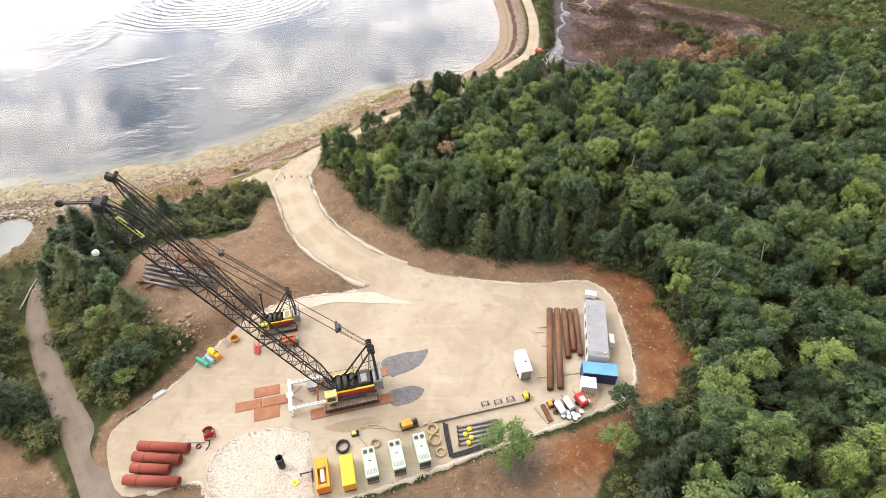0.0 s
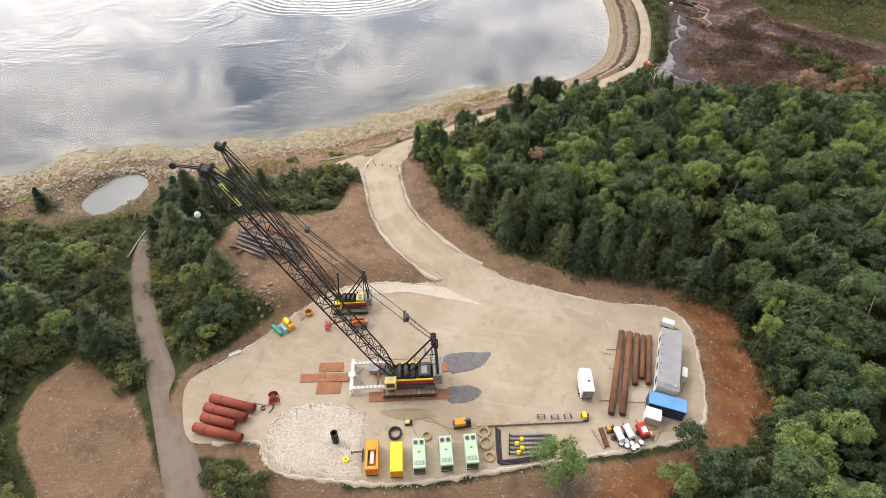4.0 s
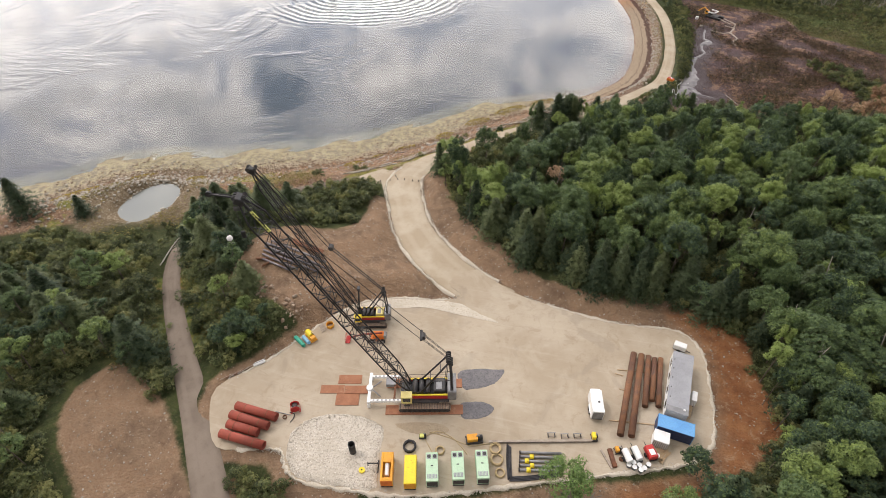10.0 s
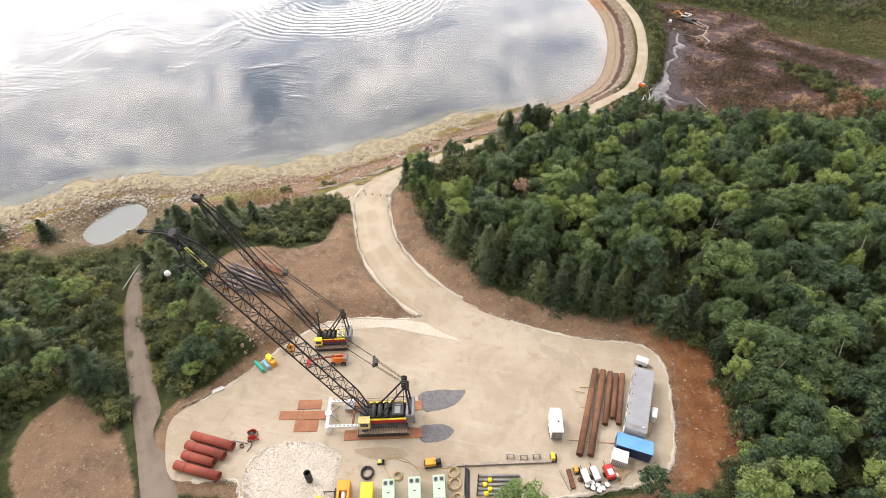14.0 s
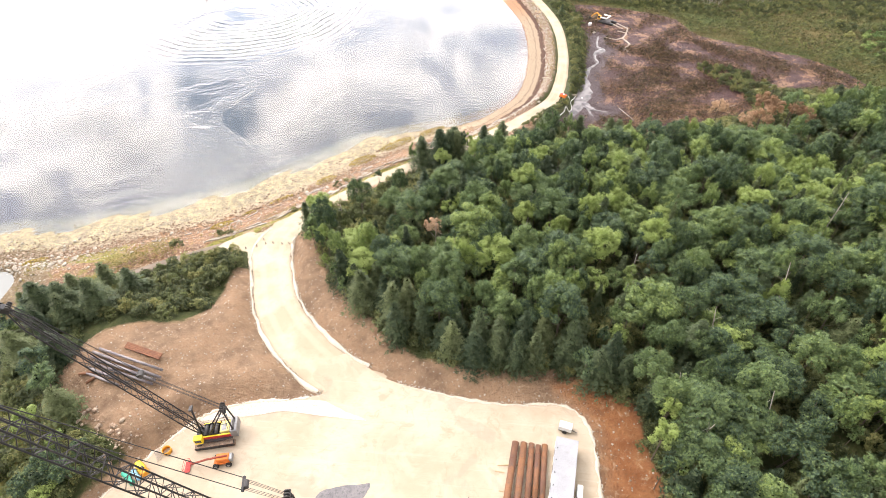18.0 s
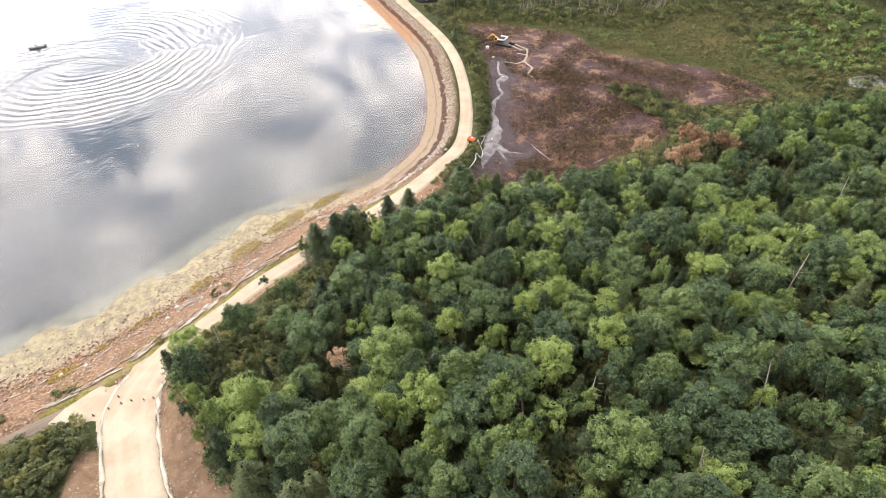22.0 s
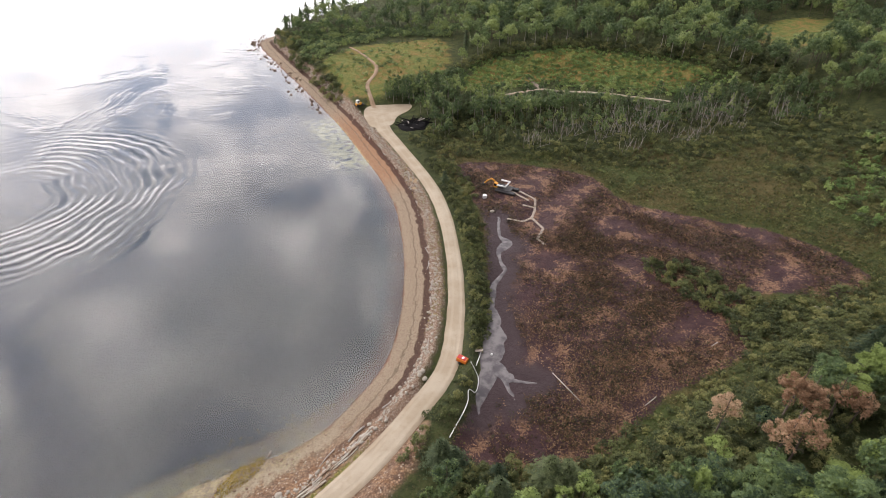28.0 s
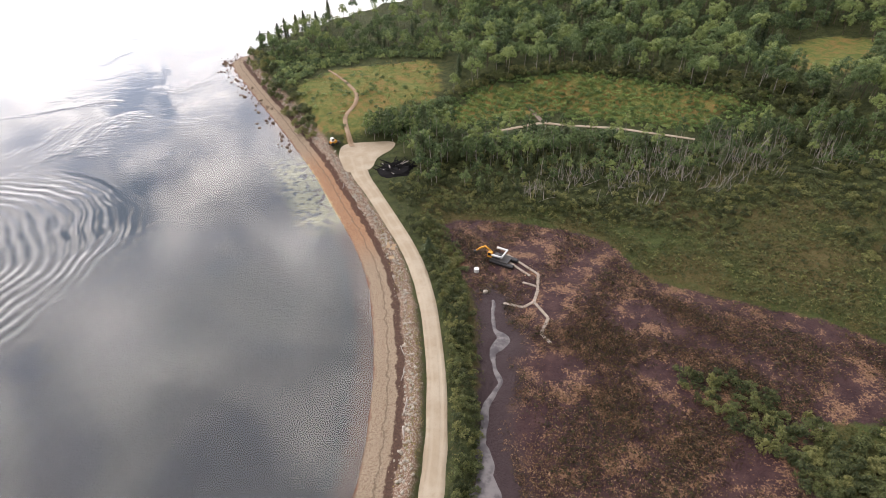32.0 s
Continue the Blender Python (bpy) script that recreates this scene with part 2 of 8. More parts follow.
    sand = n.mix(n.step(n.noise(co, 1.4, 7.0, 0.7), 0.4, 0.62), (0.43, 0.37, 0.265), (0.33, 0.26, 0.18))
    cob = n.mix(n.step(n.noise(co, 0.35, 7.0, 0.7, 0.6), 0.4, 0.62), n.mix(pick2[0], (0.18, 0.11, 0.075), (0.36, 0.25, 0.17)), n.mix(pick2[0], (0.26, 0.14, 0.075), (0.42, 0.27, 0.16)))
    cob = n.mix(n.math("MULTIPLY", n.step(pick2[1], 0.86, 0.9), n.step(pebble.outputs["Distance"], 0.42, 0.3)), cob, (0.5, 0.44, 0.36))
    cob = n.mix(n.math("MULTIPLY", n.step(pebble.outputs["Distance"], 0.4, 0.62), 0.5), cob, (0.06, 0.036, 0.026))
    shore = n.mix(n.step(n.math("ADD", d, n.math("MULTIPLY", wob, 5.0)), 1.6, 3.6), sand, cob)
    pale = n.mix(n.step(fine, 0.38, 0.62), (0.5, 0.44, 0.29), (0.44, 0.36, 0.18))
    shore = n.mix(n.math("MULTIPLY", n.step(n.noise(co, 0.6, 7.0, 0.75), 0.44, 0.54), n.step(d, 1.2, -0.6)), shore, pale)
    tuft = n.mix(n.step(fine, 0.4, 0.62), (0.12, 0.135, 0.035), (0.3, 0.25, 0.075))
    tuft = n.mix(n.step(n.noise(co, 0.5, 6.0, 0.7), 0.5, 0.62), tuft, (0.3, 0.22, 0.15))
    shore = n.mix(n.step(n.math("ADD", n.attr("lip"), n.math("MULTIPLY", wob, 2.5)), -0.3, 0.5), shore, tuft)
    west = n.step(n.node("ShaderNodeSeparateXYZ", {0: co}).outputs[0], -62.0, -78.0)
    shore = n.mix(n.math("MULTIPLY", n.math("MULTIPLY", west, n.step(d, 4.5, 7.5)), n.step(n.noise(co, 0.1, 6.0, 0.7, 0.8), 0.47, 0.56)), shore, tuft)
    beach = n.mix(south, beach, shore)
    col = n.mix(n.step(n.math("SUBTRACT", d, n.math("MULTIPLY", south, 11.0)), 11.0, 9.0), col, beach)
    rim = n.math("MULTIPLY", n.step(n.math("ADD", n.attr("pond"), jit), -12.0, -8.0), n.step(n.attr("sea"), 30.0, 24.0))
    col = n.mix(rim, col, n.mix(n.step(n.noise(co, 1.6, 7.0, 0.75), 0.45, 0.64), (0.17, 0.125, 0.075), (0.34, 0.28, 0.2)))
    # sea bed: sand and yellow weed in the shallows, dark further out
    clump = n.step(n.math("SUBTRACT", n.noise(co, 0.5, 7.0, 0.72), n.math("MULTIPLY", d, 0.006)), 0.44, 0.6)
    yellow = n.mix(clump, (0.3, 0.26, 0.19), n.mix(n.step(fine, 0.35, 0.65), (0.43, 0.38, 0.27), (0.47, 0.4, 0.23)))
    bed = n.mix(n.step(n.math("SUBTRACT", d, n.math("MULTIPLY", south, -8.5)), -6.0, -0.5), n.mix(n.step(big, 0.35, 0.65), (0.04, 0.046, 0.048), (0.068, 0.072, 0.07)), n.mix(south, n.mix(n.step(fine, 0.35, 0.65), (0.19, 0.095, 0.065), (0.25, 0.145, 0.1)), yellow))
    shoal = n.math("MULTIPLY", n.math("MULTIPLY", n.step(north, 280.0, 292.0), n.step(north, 340.0, 325.0)), n.math("MULTIPLY", n.step(d, -15.0, -8.0), n.step(n.noise(co, 0.4, 7.0, 0.7), 0.42, 0.52)))
    bed = n.mix(shoal, bed, (0.62, 0.54, 0.3))
    col = n.mix(n.step(d, 0.4, -0.4), col, bed)
    finish(n, col, n.mix(n.math("MULTIPLY", mud, 0.85), n.mix(wet, (0.92, 0.92, 0.92, 1.0), (0.6, 0.6, 0.6, 1.0)), (0.52, 0.52, 0.52, 1.0)), 0.0, n.math("ADD", n.math("ADD", fine, n.math("MULTIPLY", dots, 0.5)), n.math("MULTIPLY", n.noise(co, 0.7, 6.0, 0.7), 1.2)), 0.5, 0.15)
    return m


def road_material(name, tone, pale, dark):
    m, n = material(name)
    co = n.node("ShaderNodeNewGeometry").outputs["Position"]
    a, b, c = n.noise(co, 0.16, 5.0), n.noise(co, 1.1, 6.0, 0.65), n.noise(co, 9.0, 5.0, 0.7)
    col = n.mix(n.step(a, 0.35, 0.65), rgba(tone), rgba(pale))
    col = n.mix(n.math("MULTIPLY", n.step(b, 0.5, 0.8), 0.45), col, rgba(dark))
    t = n.math("ABSOLUTE", n.math("ADD", n.attr("across"), n.math("MULTIPLY", n.math("SUBTRACT", a, 0.5), 0.25)))
    rut = n.math("MULTIPLY", n.step(t, 0.22, 0.36), n.step(t, 0.62, 0.48))
    col = n.mix(n.math("MULTIPLY", rut, 0.4), col, rgba(pale))
    col = n.mix(n.math("MULTIPLY", n.step(t, 0.74, 1.0), 0.5), col, rgba(dark))
    col = n.mix(n.math("MULTIPLY", n.step(c, 0.45, 0.8), 0.3), col, rgba(dark))
    finish(n, col, 0.95, 0.0, n.math("ADD", c, n.math("MULTIPLY", rut, -0.6)), 0.06, 0.15)
    return m


def pad_material():
    m, n = material("pad_gravel")
    co = n.node("ShaderNodeNewGeometry").outputs["Position"]
    a, b, c = n.noise(co, 0.07, 5.0), n.noise(co, 0.6, 6.0, 0.65, 0.8), n.noise(co, 8.0, 5.0, 0.7)
    col = n.mix(n.step(a, 0.35, 0.68), (0.361, 0.295, 0.213), (0.451, 0.385, 0.295))
    col = n.mix(n.math("MULTIPLY", n.step(b, 0.5, 0.75), 0.5), col, (0.295, 0.238, 0.172))
    turn = n.node("ShaderNodeMapping", {"Vector": co, "Rotation": (0, 0, 0.45), "Scale": (0.05, 0.7, 1.0)}).outputs[0]
    col = n.mix(n.math("MULTIPLY", n.step(n.noise(turn, 1.6, 6.0, 0.6, 0.5), 0.55, 0.7), 0.4), col, (0.476, 0.41, 0.32))
    col = n.mix(n.math("MULTIPLY", n.step(n.noise(co, 0.12, 4.0, 0.5, 1.0), 0.58, 0.64), 0.35), col, (0.271, 0.23, 0.18))
    col = n.mix(n.math("MULTIPLY", n.step(c, 0.5, 0.8), 0.3), col, (0.246, 0.197, 0.148))
    cross = n.node("ShaderNodeMapping", {"Vector": co, "Rotation": (0, 0, -0.9), "Scale": (0.06, 0.9, 1.0)}).outputs[0]
    col = n.mix(n.math("MULTIPLY", n.step(n.noise(cross, 2.2, 7.0, 0.68, 1.5), 0.55, 0.66), 0.4), col, (0.33, 0.265, 0.19))
    col = n.mix(n.math("MULTIPLY", n.step(n.noise(co, 0.16, 7.0, 0.68, 1.4), 0.46, 0.68), 0.32), col, (0.5, 0.44, 0.345))
    col = n.mix(n.math("MULTIPLY", n.step(n.noise(co, 0.35, 7.0, 0.72, 1.0), 0.57, 0.66), 0.45), col, (0.3, 0.235, 0.16))
    finish(n, col, 0.95, 0.0, n.math("ADD", c, b), 0.05, 0.15)
    return m


def water_material(name, rings=None, ripple=0.58, tint=(0.78, 0.86, 0.86)):
    m, n = material(name)
    co = n.node("ShaderNodeNewGeometry").outputs["Position"]
    calm = n.step(n.noise(co, 0.022, 4.0, 0.6, 0.8), 0.48, 0.66)
    stretch = n.node("ShaderNodeMapping", {"Vector": co, "Rotation": (0, 0, 0.45), "Scale": (0.2, 1.0, 1.0)}).outputs[0]
    breeze = n.math("ADD", n.math("MULTIPLY", calm, n.math("ADD", 0.3, n.math("MULTIPLY", n.step(n.node("ShaderNodeSeparateXYZ", {0: co}).outputs[0], -25.0, -75.0), 0.9))), 0.06)
    h = n.math("MULTIPLY", n.math("ADD", n.noise(stretch, 0.55, 2.0, 0.5, 0.5), n.math("MULTIPLY", n.noise(stretch, 1.7, 2.0, 0.5, 0.3), 0.2)), breeze)
    h = n.math("MULTIPLY", h, ripple)
    if rings:
        x, y, r0, r1 = rings
        off = n.node("ShaderNodeVectorMath", {0: co, 1: (-x, -y, 0.0)}, operation="ADD").outputs[0]
        off = n.node("ShaderNodeVectorMath", {0: off, 1: n.node("ShaderNodeCombineXYZ", {0: n.math("MULTIPLY", n.noise(co, 0.03, 2.0), 16.0), 1: n.math("MULTIPLY", n.noise(co, 0.045, 2.0), 7.0)}).outputs[0]}, operation="ADD").outputs[0]
        r = n.node("ShaderNodeVectorMath", {0: off}, operation="LENGTH").outputs["Value"]
        side = n.node("ShaderNodeVectorMath", {0: n.node("ShaderNodeVectorMath", {0: off}, operation="NORMALIZE").outputs[0], 1: (0.8, -0.35, 0.0)}, operation="DOT_PRODUCT").outputs["Value"]
        wave = n.math("SINE", n.math("ADD", n.math("MULTIPLY", r, 1.75), n.math("MULTIPLY", side, 2.5)))
        win = n.math("MULTIPLY", n.math("MULTIPLY", n.step(r, r0, r0 + 16), n.step(r, r1, r1 - 22)), n.math("ADD", 0.45, n.math("MULTIPLY", n.step(n.noise(co, 0.035, 3.0), 0.4, 0.6), 0.55)))
        win = n.math("MULTIPLY", win, n.math("ADD", 0.1, n.math("MULTIPLY", n.step(side, -0.6, 0.1), 0.9)))
        h = n.math("ADD", h, n.math("MULTIPLY", n.math("MULTIPLY", wave, win), 0.4))
    nor = n.node("ShaderNodeBump", {"Height": h, "Distance": 1.0, "Strength": 0.35}).outputs[0]
    fres = n.node("ShaderNodeFresnel", {"IOR": 1.55, "Normal": nor}).outputs[0]
    g = n.node("ShaderNodeBsdfGlossy", {"Color": (1, 1, 1, 1), "Roughness": 0.04, "Normal": nor}).outputs[0]
    t = n.node("ShaderNodeBsdfTransparent", {"Color": rgba(tint)}).outputs[0]
    n.node("ShaderNodeOutputMaterial", {0: n.node("ShaderNodeMixShader", {0: fres, 1: t, 2: g}).outputs[0]})
    return m


def leaf_material(name, dark, mid, light, span=1.7, grain=4.6):
    """Foliage: its tone drifts from tree to tree and from leaf to leaf."""
    m, n = material(name)
    info = n.node("ShaderNodeObjectInfo").outputs["Random"]
    tree = n.math("FRACT", n.math("ADD", n.attr("tint"), info))
    leaf = n.node("ShaderNodeNewGeometry").outputs["Random Per Island"]
    f = n.math("ADD", n.math("MULTIPLY", n.math("SUBTRACT", tree, 0.5), span), n.math("MULTIPLY", n.math("SUBTRACT", leaf, 0.12), 0.5))
    col = n.mix(n.step(f, -0.35, 0.3), rgba(dark), rgba(mid))
    col = n.mix(n.step(f, 0.35, 0.95), col, rgba(light))
    col = n.mix(n.math("MULTIPLY", n.step(leaf, 0.72, 1.0), 0.25), col, rgba(light))
    # single leaves within each cluster: their own tone, with gaps between them
    cell = n.node("ShaderNodeTexVoronoi", {"Vector": n.node("ShaderNodeNewGeometry").outputs["Position"], "Scale": grain, "Randomness": 1.0})
    tone = n.node("ShaderNodeSeparateColor", {0: cell.outputs["Color"]}).outputs
    col = n.mix(n.math("MULTIPLY", tone[0], 0.65), col, n.mix(0.6, col, (0.004, 0.008, 0.002)))
    col = n.mix(n.math("MULTIPLY", n.step(tone[1], 0.6, 1.0), 0.35), col, rgba(light))
    s = n.node("ShaderNodeBsdfPrincipled", {"Base Color": col, "Roughness": 0.6, "Specular IOR Level": 0.25})
    tr = n.node("ShaderNodeBsdfTranslucent", {"Color": col})
    body = n.node("ShaderNodeMixShader", {0: 0.36, 1: s.outputs[0], 2: tr.outputs[0]}).outputs[0]
    hole = n.math("GREATER_THAN", cell.outputs["Distance"], 0.53)
    n.node("ShaderNodeOutputMaterial", {0: n.node("ShaderNodeMixShader", {0: hole, 1: body, 2: n.node("ShaderNodeBsdfTransparent").outputs[0]}).outputs[0]})
    return m


M_GROUND = ground_material()
M_PAD = pad_material()
M_ROAD = road_material("road_gravel", (0.355, 0.29, 0.206), (0.432, 0.37, 0.28), (0.26, 0.205, 0.14))
M_TRACK = road_material("track_gravel", (0.164, 0.131, 0.102), (0.221, 0.18, 0.143), (0.111, 0.0861, 0.0656))
M_DIRT = road_material("dirt_track", (0.27, 0.19, 0.12), (0.36, 0.27, 0.19), (0.18, 0.13, 0.07))
M_WATER = water_material("bay_water", rings=(-98.0, 279.0, 10.0, 66.0))
M_CREEK, cn = material("silty_water")
cc = cn.node("ShaderNodeNewGeometry").outputs["Position"]
cn.node("ShaderNodeOutputMaterial", {0: cn.node("ShaderNodeBsdfPrincipled", {"Base Color": cn.mix(cn.step(cn.noise(cc, 0.5, 5.0), 0.35, 0.65), (0.085, 0.076, 0.08), (0.19, 0.175, 0.172)), "Roughness": 0.35, "IOR": 1.25}).outputs[0]})
M_POND, cn = material("pond_water")
cn.node("ShaderNodeOutputMaterial", {0: cn.node("ShaderNodeBsdfPrincipled", {"Base Color": (0.2, 0.21, 0.19, 1.0), "Roughness": 0.03, "IOR": 1.4}).outputs[0]})
M_LEAF = leaf_material("broad_leaves", (0.0596, 0.102, 0.0596), (0.134, 0.2, 0.0837), (0.304, 0.393, 0.114))
M_SHRUB = leaf_material("shrub_leaves", (0.0687, 0.0903, 0.0389), (0.14, 0.168, 0.0649), (0.276, 0.278, 0.101))
M_NEEDLE = leaf_material("spruce_needles", (0.0449, 0.0747, 0.0387), (0.0897, 0.126, 0.0604), (0.179, 0.215, 0.0949))
M_BROWN = leaf_material("dead_needles", (0.286, 0.163, 0.09), (0.455, 0.281, 0.168), (0.585, 0.413, 0.264))
M_SEDGE = leaf_material("sedge_blades", (0.044, 0.0313, 0.0171), (0.0902, 0.0607, 0.0285), (0.176, 0.106, 0.0551))
M_FEN = leaf_material("fen_grass", (0.0499, 0.0672, 0.0216), (0.107, 0.119, 0.0378), (0.198, 0.172, 0.063))
M_REGROWTH = leaf_material("young_leaves", (0.105, 0.18, 0.06), (0.19, 0.3, 0.09), (0.36, 0.47, 0.15))
M_BOG = leaf_material("bog_plants", (0.034, 0.036, 0.018), (0.064, 0.06, 0.026), (0.12, 0.095, 0.042))
M_BARK = plain("bark", (0.1, 0.075, 0.055), (0.17, 0.14, 0.11), 1.2, 0.9, bump=0.05)
M_SNAG = plain("weathered_wood", (0.32, 0.28, 0.245), (0.47, 0.43, 0.385), 1.0, 0.9, bump=0.03)
M_BRUSH = plain("bare_branches", (0.15, 0.125, 0.105), (0.26, 0.225, 0.19), 1.0, 0.9, bump=0.03)
M_STONE = earth("pale_stone", ((0.391, 0.357, 0.297), (0.476, 0.433, 0.365), (0.306, 0.272, 0.221)), (0.51, 0.476, 0.425), 0.9, 6.0)
M_BOULDER = earth("shore_boulder", ((0.27, 0.19, 0.13), (0.4, 0.33, 0.25), (0.19, 0.12, 0.085)), (0.46, 0.4, 0.33), 0.8, 5.0)

# ---- the lie of the land ----


def spline(points, per=4, closed=False):
    """Catmull-Rom through the points, all their columns."""
    p = np.array(points, float)
    n = len(p)
    at = (lambda i: p[i % n]) if closed else (lambda i: p[min(max(i, 0), n - 1)])
    out = []
    for i in range(n if closed else n - 1):
        a, b, c, d = at(i - 1), at(i), at(i + 1), at(i + 2)
        for k in range(per):
            t = k / per
            out.append(0.5 * (2 * b + (c - a) * t + (2 * a - 5 * b + 4 * c - d) * t * t + (3 * b - a - 3 * c + d) * t ** 3))
    if not closed:
        out.append(p[-1])
    return np.array(out)


def near_line(x, y, line, closed=False):
    """Distance from each point to a polyline, and how far along it (in its segments) the nearest place is."""
    best, where = np.full(x.shape, 1e12), np.zeros(x.shape)
    pts = np.vstack([line, line[:1]]) if closed else line
    for i in range(len(pts) - 1):
        ax, ay = pts[i, :2]
        dx, dy = pts[i + 1, :2] - pts[i, :2]
        t = np.clip(((x - ax) * dx + (y - ay) * dy) / (dx * dx + dy * dy + 1e-9), 0, 1)
        d = (x - ax - t * dx) ** 2 + (y - ay - t * dy) ** 2
        hit = d < best
        best[hit], where[hit] = d[hit], i + t[hit]
    return np.sqrt(best), where


def inside(x, y, poly):
    r = np.zeros(x.shape, bool)
    px, py = poly[:, 0], poly[:, 1]
    j = len(poly) - 1
    for i in range(len(poly)):
        if py[i] != py[j]:
            r ^= ((py[i] > y) != (py[j] > y)) & (x < (px[j] - px[i]) * (y - py[i]) / (py[j] - py[i]) + px[i])
        j = i
    return r


def signed(x, y, poly):
    """Distance to a closed outline, positive inside."""
    d = near_line(x, y, poly, True)[0]
    return np.where(inside(x, y, poly), d, -d)


def ease(v):
    v = np.clip(v, 0, 1)
    return v * v * (3 - 2 * v)


PAD_Z, MARSH_Z = 11.0, 1.7
COAST = spline([(-1500, -500), (-400, -60), (-220, 35), (-152, 76), (-131, 91), (-121, 101.5), (-111, 107), (-98, 109.5), (-87, 113.5), (-75, 119), (-62, 124.5), (-48, 134.5), (-36, 145),
                (-26, 156), (-11, 168), (3, 176.5), (12, 186), (19.6, 199), (23.2, 222), (22.6, 253), (18, 275), (10, 298), (0, 326), (-21, 375), (-38, 413), (-53, 452), (-42, 470),
                (-15, 510), (50, 570), (160, 640), (300, 760), (600, 1000), (3000, 2600)], 4)
SEA = np.vstack([COAST, [(3400, 6000), (-4000, 6000), (-4000, -500)]])
PAD = spline([(-48.6, 40.0), (-44.3, 45.2), (-41.3, 49.4), (-37.8, 55.4), (-33.7, 61.2), (-30.4, 64.2), (-24.4, 66.4), (-18, 67.4), (-13, 69.5), (-16.5, 72.5), (-11.5, 77.4), (-4, 72.9),
              (6.6, 70.6), (16.7, 69.6), (26.4, 70.3), (30.3, 66.8), (31.1, 59.9), (30.8, 50.5), (28.5, 46.0), (22.9, 43.1), (15.8, 40.5), (8.9, 37.9), (1.3, 35.2), (-6.1, 32.4),
              (-13.5, 30.2), (-21.3, 29.2), (-28.7, 28.8), (-31.6, 30.4), (-33.5, 32.4), (-38.3, 31.4), (-43.0, 30.6), (-46.6, 34.6)], 3, True)
# x, y, height, half width
MAIN_ROAD = spline([(-4, 70.6, 10.8, 3.4), (-12.5, 73.0, 10.88, 4.4), (-21.6, 80, 10.4, 4.7), (-28.5, 88.5, 9.4, 4.5), (-33, 98, 8.2, 4.4), (-36.3, 106.5, 7.0, 4.6), (-36.4, 113, 6.4, 3.8),
                    (-33.4, 120.8, 5.9, 2.7), (-28.9, 126.2, 5.4, 2.3), (-24.3, 131.8, 5.0, 2.1), (-19.2, 138.2, 4.6, 2.1), (-8, 148.5, 4.1, 2.2), (5, 160.3, 3.5, 2.4), (15.2, 169.9, 3.0, 2.6), (24, 180.3, 2.8, 2.5), (31.2, 191.0, 2.7, 2.4),
                    (34.6, 206, 2.6, 2.3), (36.1, 220, 2.6, 2.2), (36.5, 232, 2.6, 2.2), (36.2, 246, 2.6, 2.2), (34.6, 260, 2.6, 2.3), (31.8, 272, 2.6, 2.3), (28.2, 283.5, 2.6, 2.4), (23, 299.5, 2.6, 2.5), (18.6, 312.5, 2.6, 3.0), (16.4, 326, 2.6, 4.0)], 6)
TRACK = spline([(-20, -8, 9.5, 2.6), (-30.5, 10, 10.2, 2.7), (-38.7, 22, 10.8, 2.8), (-45.6, 30.7, 10.9, 2.8), (-51.5, 37.5, 10.5, 2.6), (-59, 45.5, 9.8, 2.3), (-67.5, 55, 8.8, 2.1), (-74.4, 64, 7.8, 2.0),
                (-78.5, 73, 6.9, 1.9), (-78.5, 82, 6.2, 1.7), (-73, 92, 5.6, 1.5), (-64, 100, 5.4, 1.4), (-54, 105.5, 5.8, 1.6), (-44, 110, 6.3, 2.2)], 5)
LEDGE = spline([(-52, 110.3), (-45.5, 115.0), (-40.1, 119.5), (-36.2, 124.4), (-31.7, 128.8), (-27.1, 134.4), (-22.2, 141.0), (-16.5, 145.8), (-10.4, 151.4), (-4, 157.5), (2, 163.2), (7.8, 168), (15.6, 176.2)], 8)
LIP = np.vstack([LEDGE + [0.5, -0.5], [(14, 171), (3, 160), (-8, 149), (-20, 139.5), (-26, 131.5), (-34, 122), (-44, 111), (-56, 105)]])
MOUTH = spline([(-50, 106.3), (-41.5, 115.5), (-34, 121), (-31.5, 112), (-33, 103), (-41, 103.3)], 3, True)
LOT = spline([(10.6, 327), (11, 334), (14, 337), (22, 337.2), (30, 336), (29, 330), (24, 324), (21.6, 316), (14, 315), (12, 321)], 3, True)
MUD = spline([(30, 171), (37, 184), (41, 200), (44.5, 222), (47, 246), (45, 262), (43, 281), (61, 280), (85, 268), (92, 250), (112, 238), (129, 227.5), (138, 209), (124, 203), (108, 206), (99, 199), (95, 188.5),
              (74, 179.5), (57, 168.5), (38, 167)], 3, True)
FEN = spline([(36, 183), (42, 215), (44, 250), (36, 284), (44, 304), (64, 288), (100, 284), (150, 300), (185, 262), (185, 205), (140, 200), (112, 194), (80, 176), (50, 163), (33, 168)], 3, True)
CREEK = spline([(35.6, 178.6, 0.08), (36.6, 182, 0.7), (37.9, 185.6, 1.4), (39.9, 191, 2.0), (41.8, 197.8, 2.6), (42.8, 201.5, 2.0), (43.3, 204.5, 1.5), (43.3, 208, 1.3), (43.7, 211, 0.9), (45.3, 216.6, 0.7), (47.6, 220.5, 0.55),
                (49.2, 223.5, 0.5), (48.5, 229, 0.5), (49.6, 231.5, 1.0), (51.8, 234.2, 1.3), (50.8, 238, 0.5), (51, 243, 0.4), (51.9, 247.5, 0.35)], 5)
BRANCH = spline([(40.6, 191.4, 1.3), (41.9, 189.6, 1.0), (43.6, 187.6, 0.55), (46, 186.2, 0.35), (49.2, 185.6, 0.12)], 4)
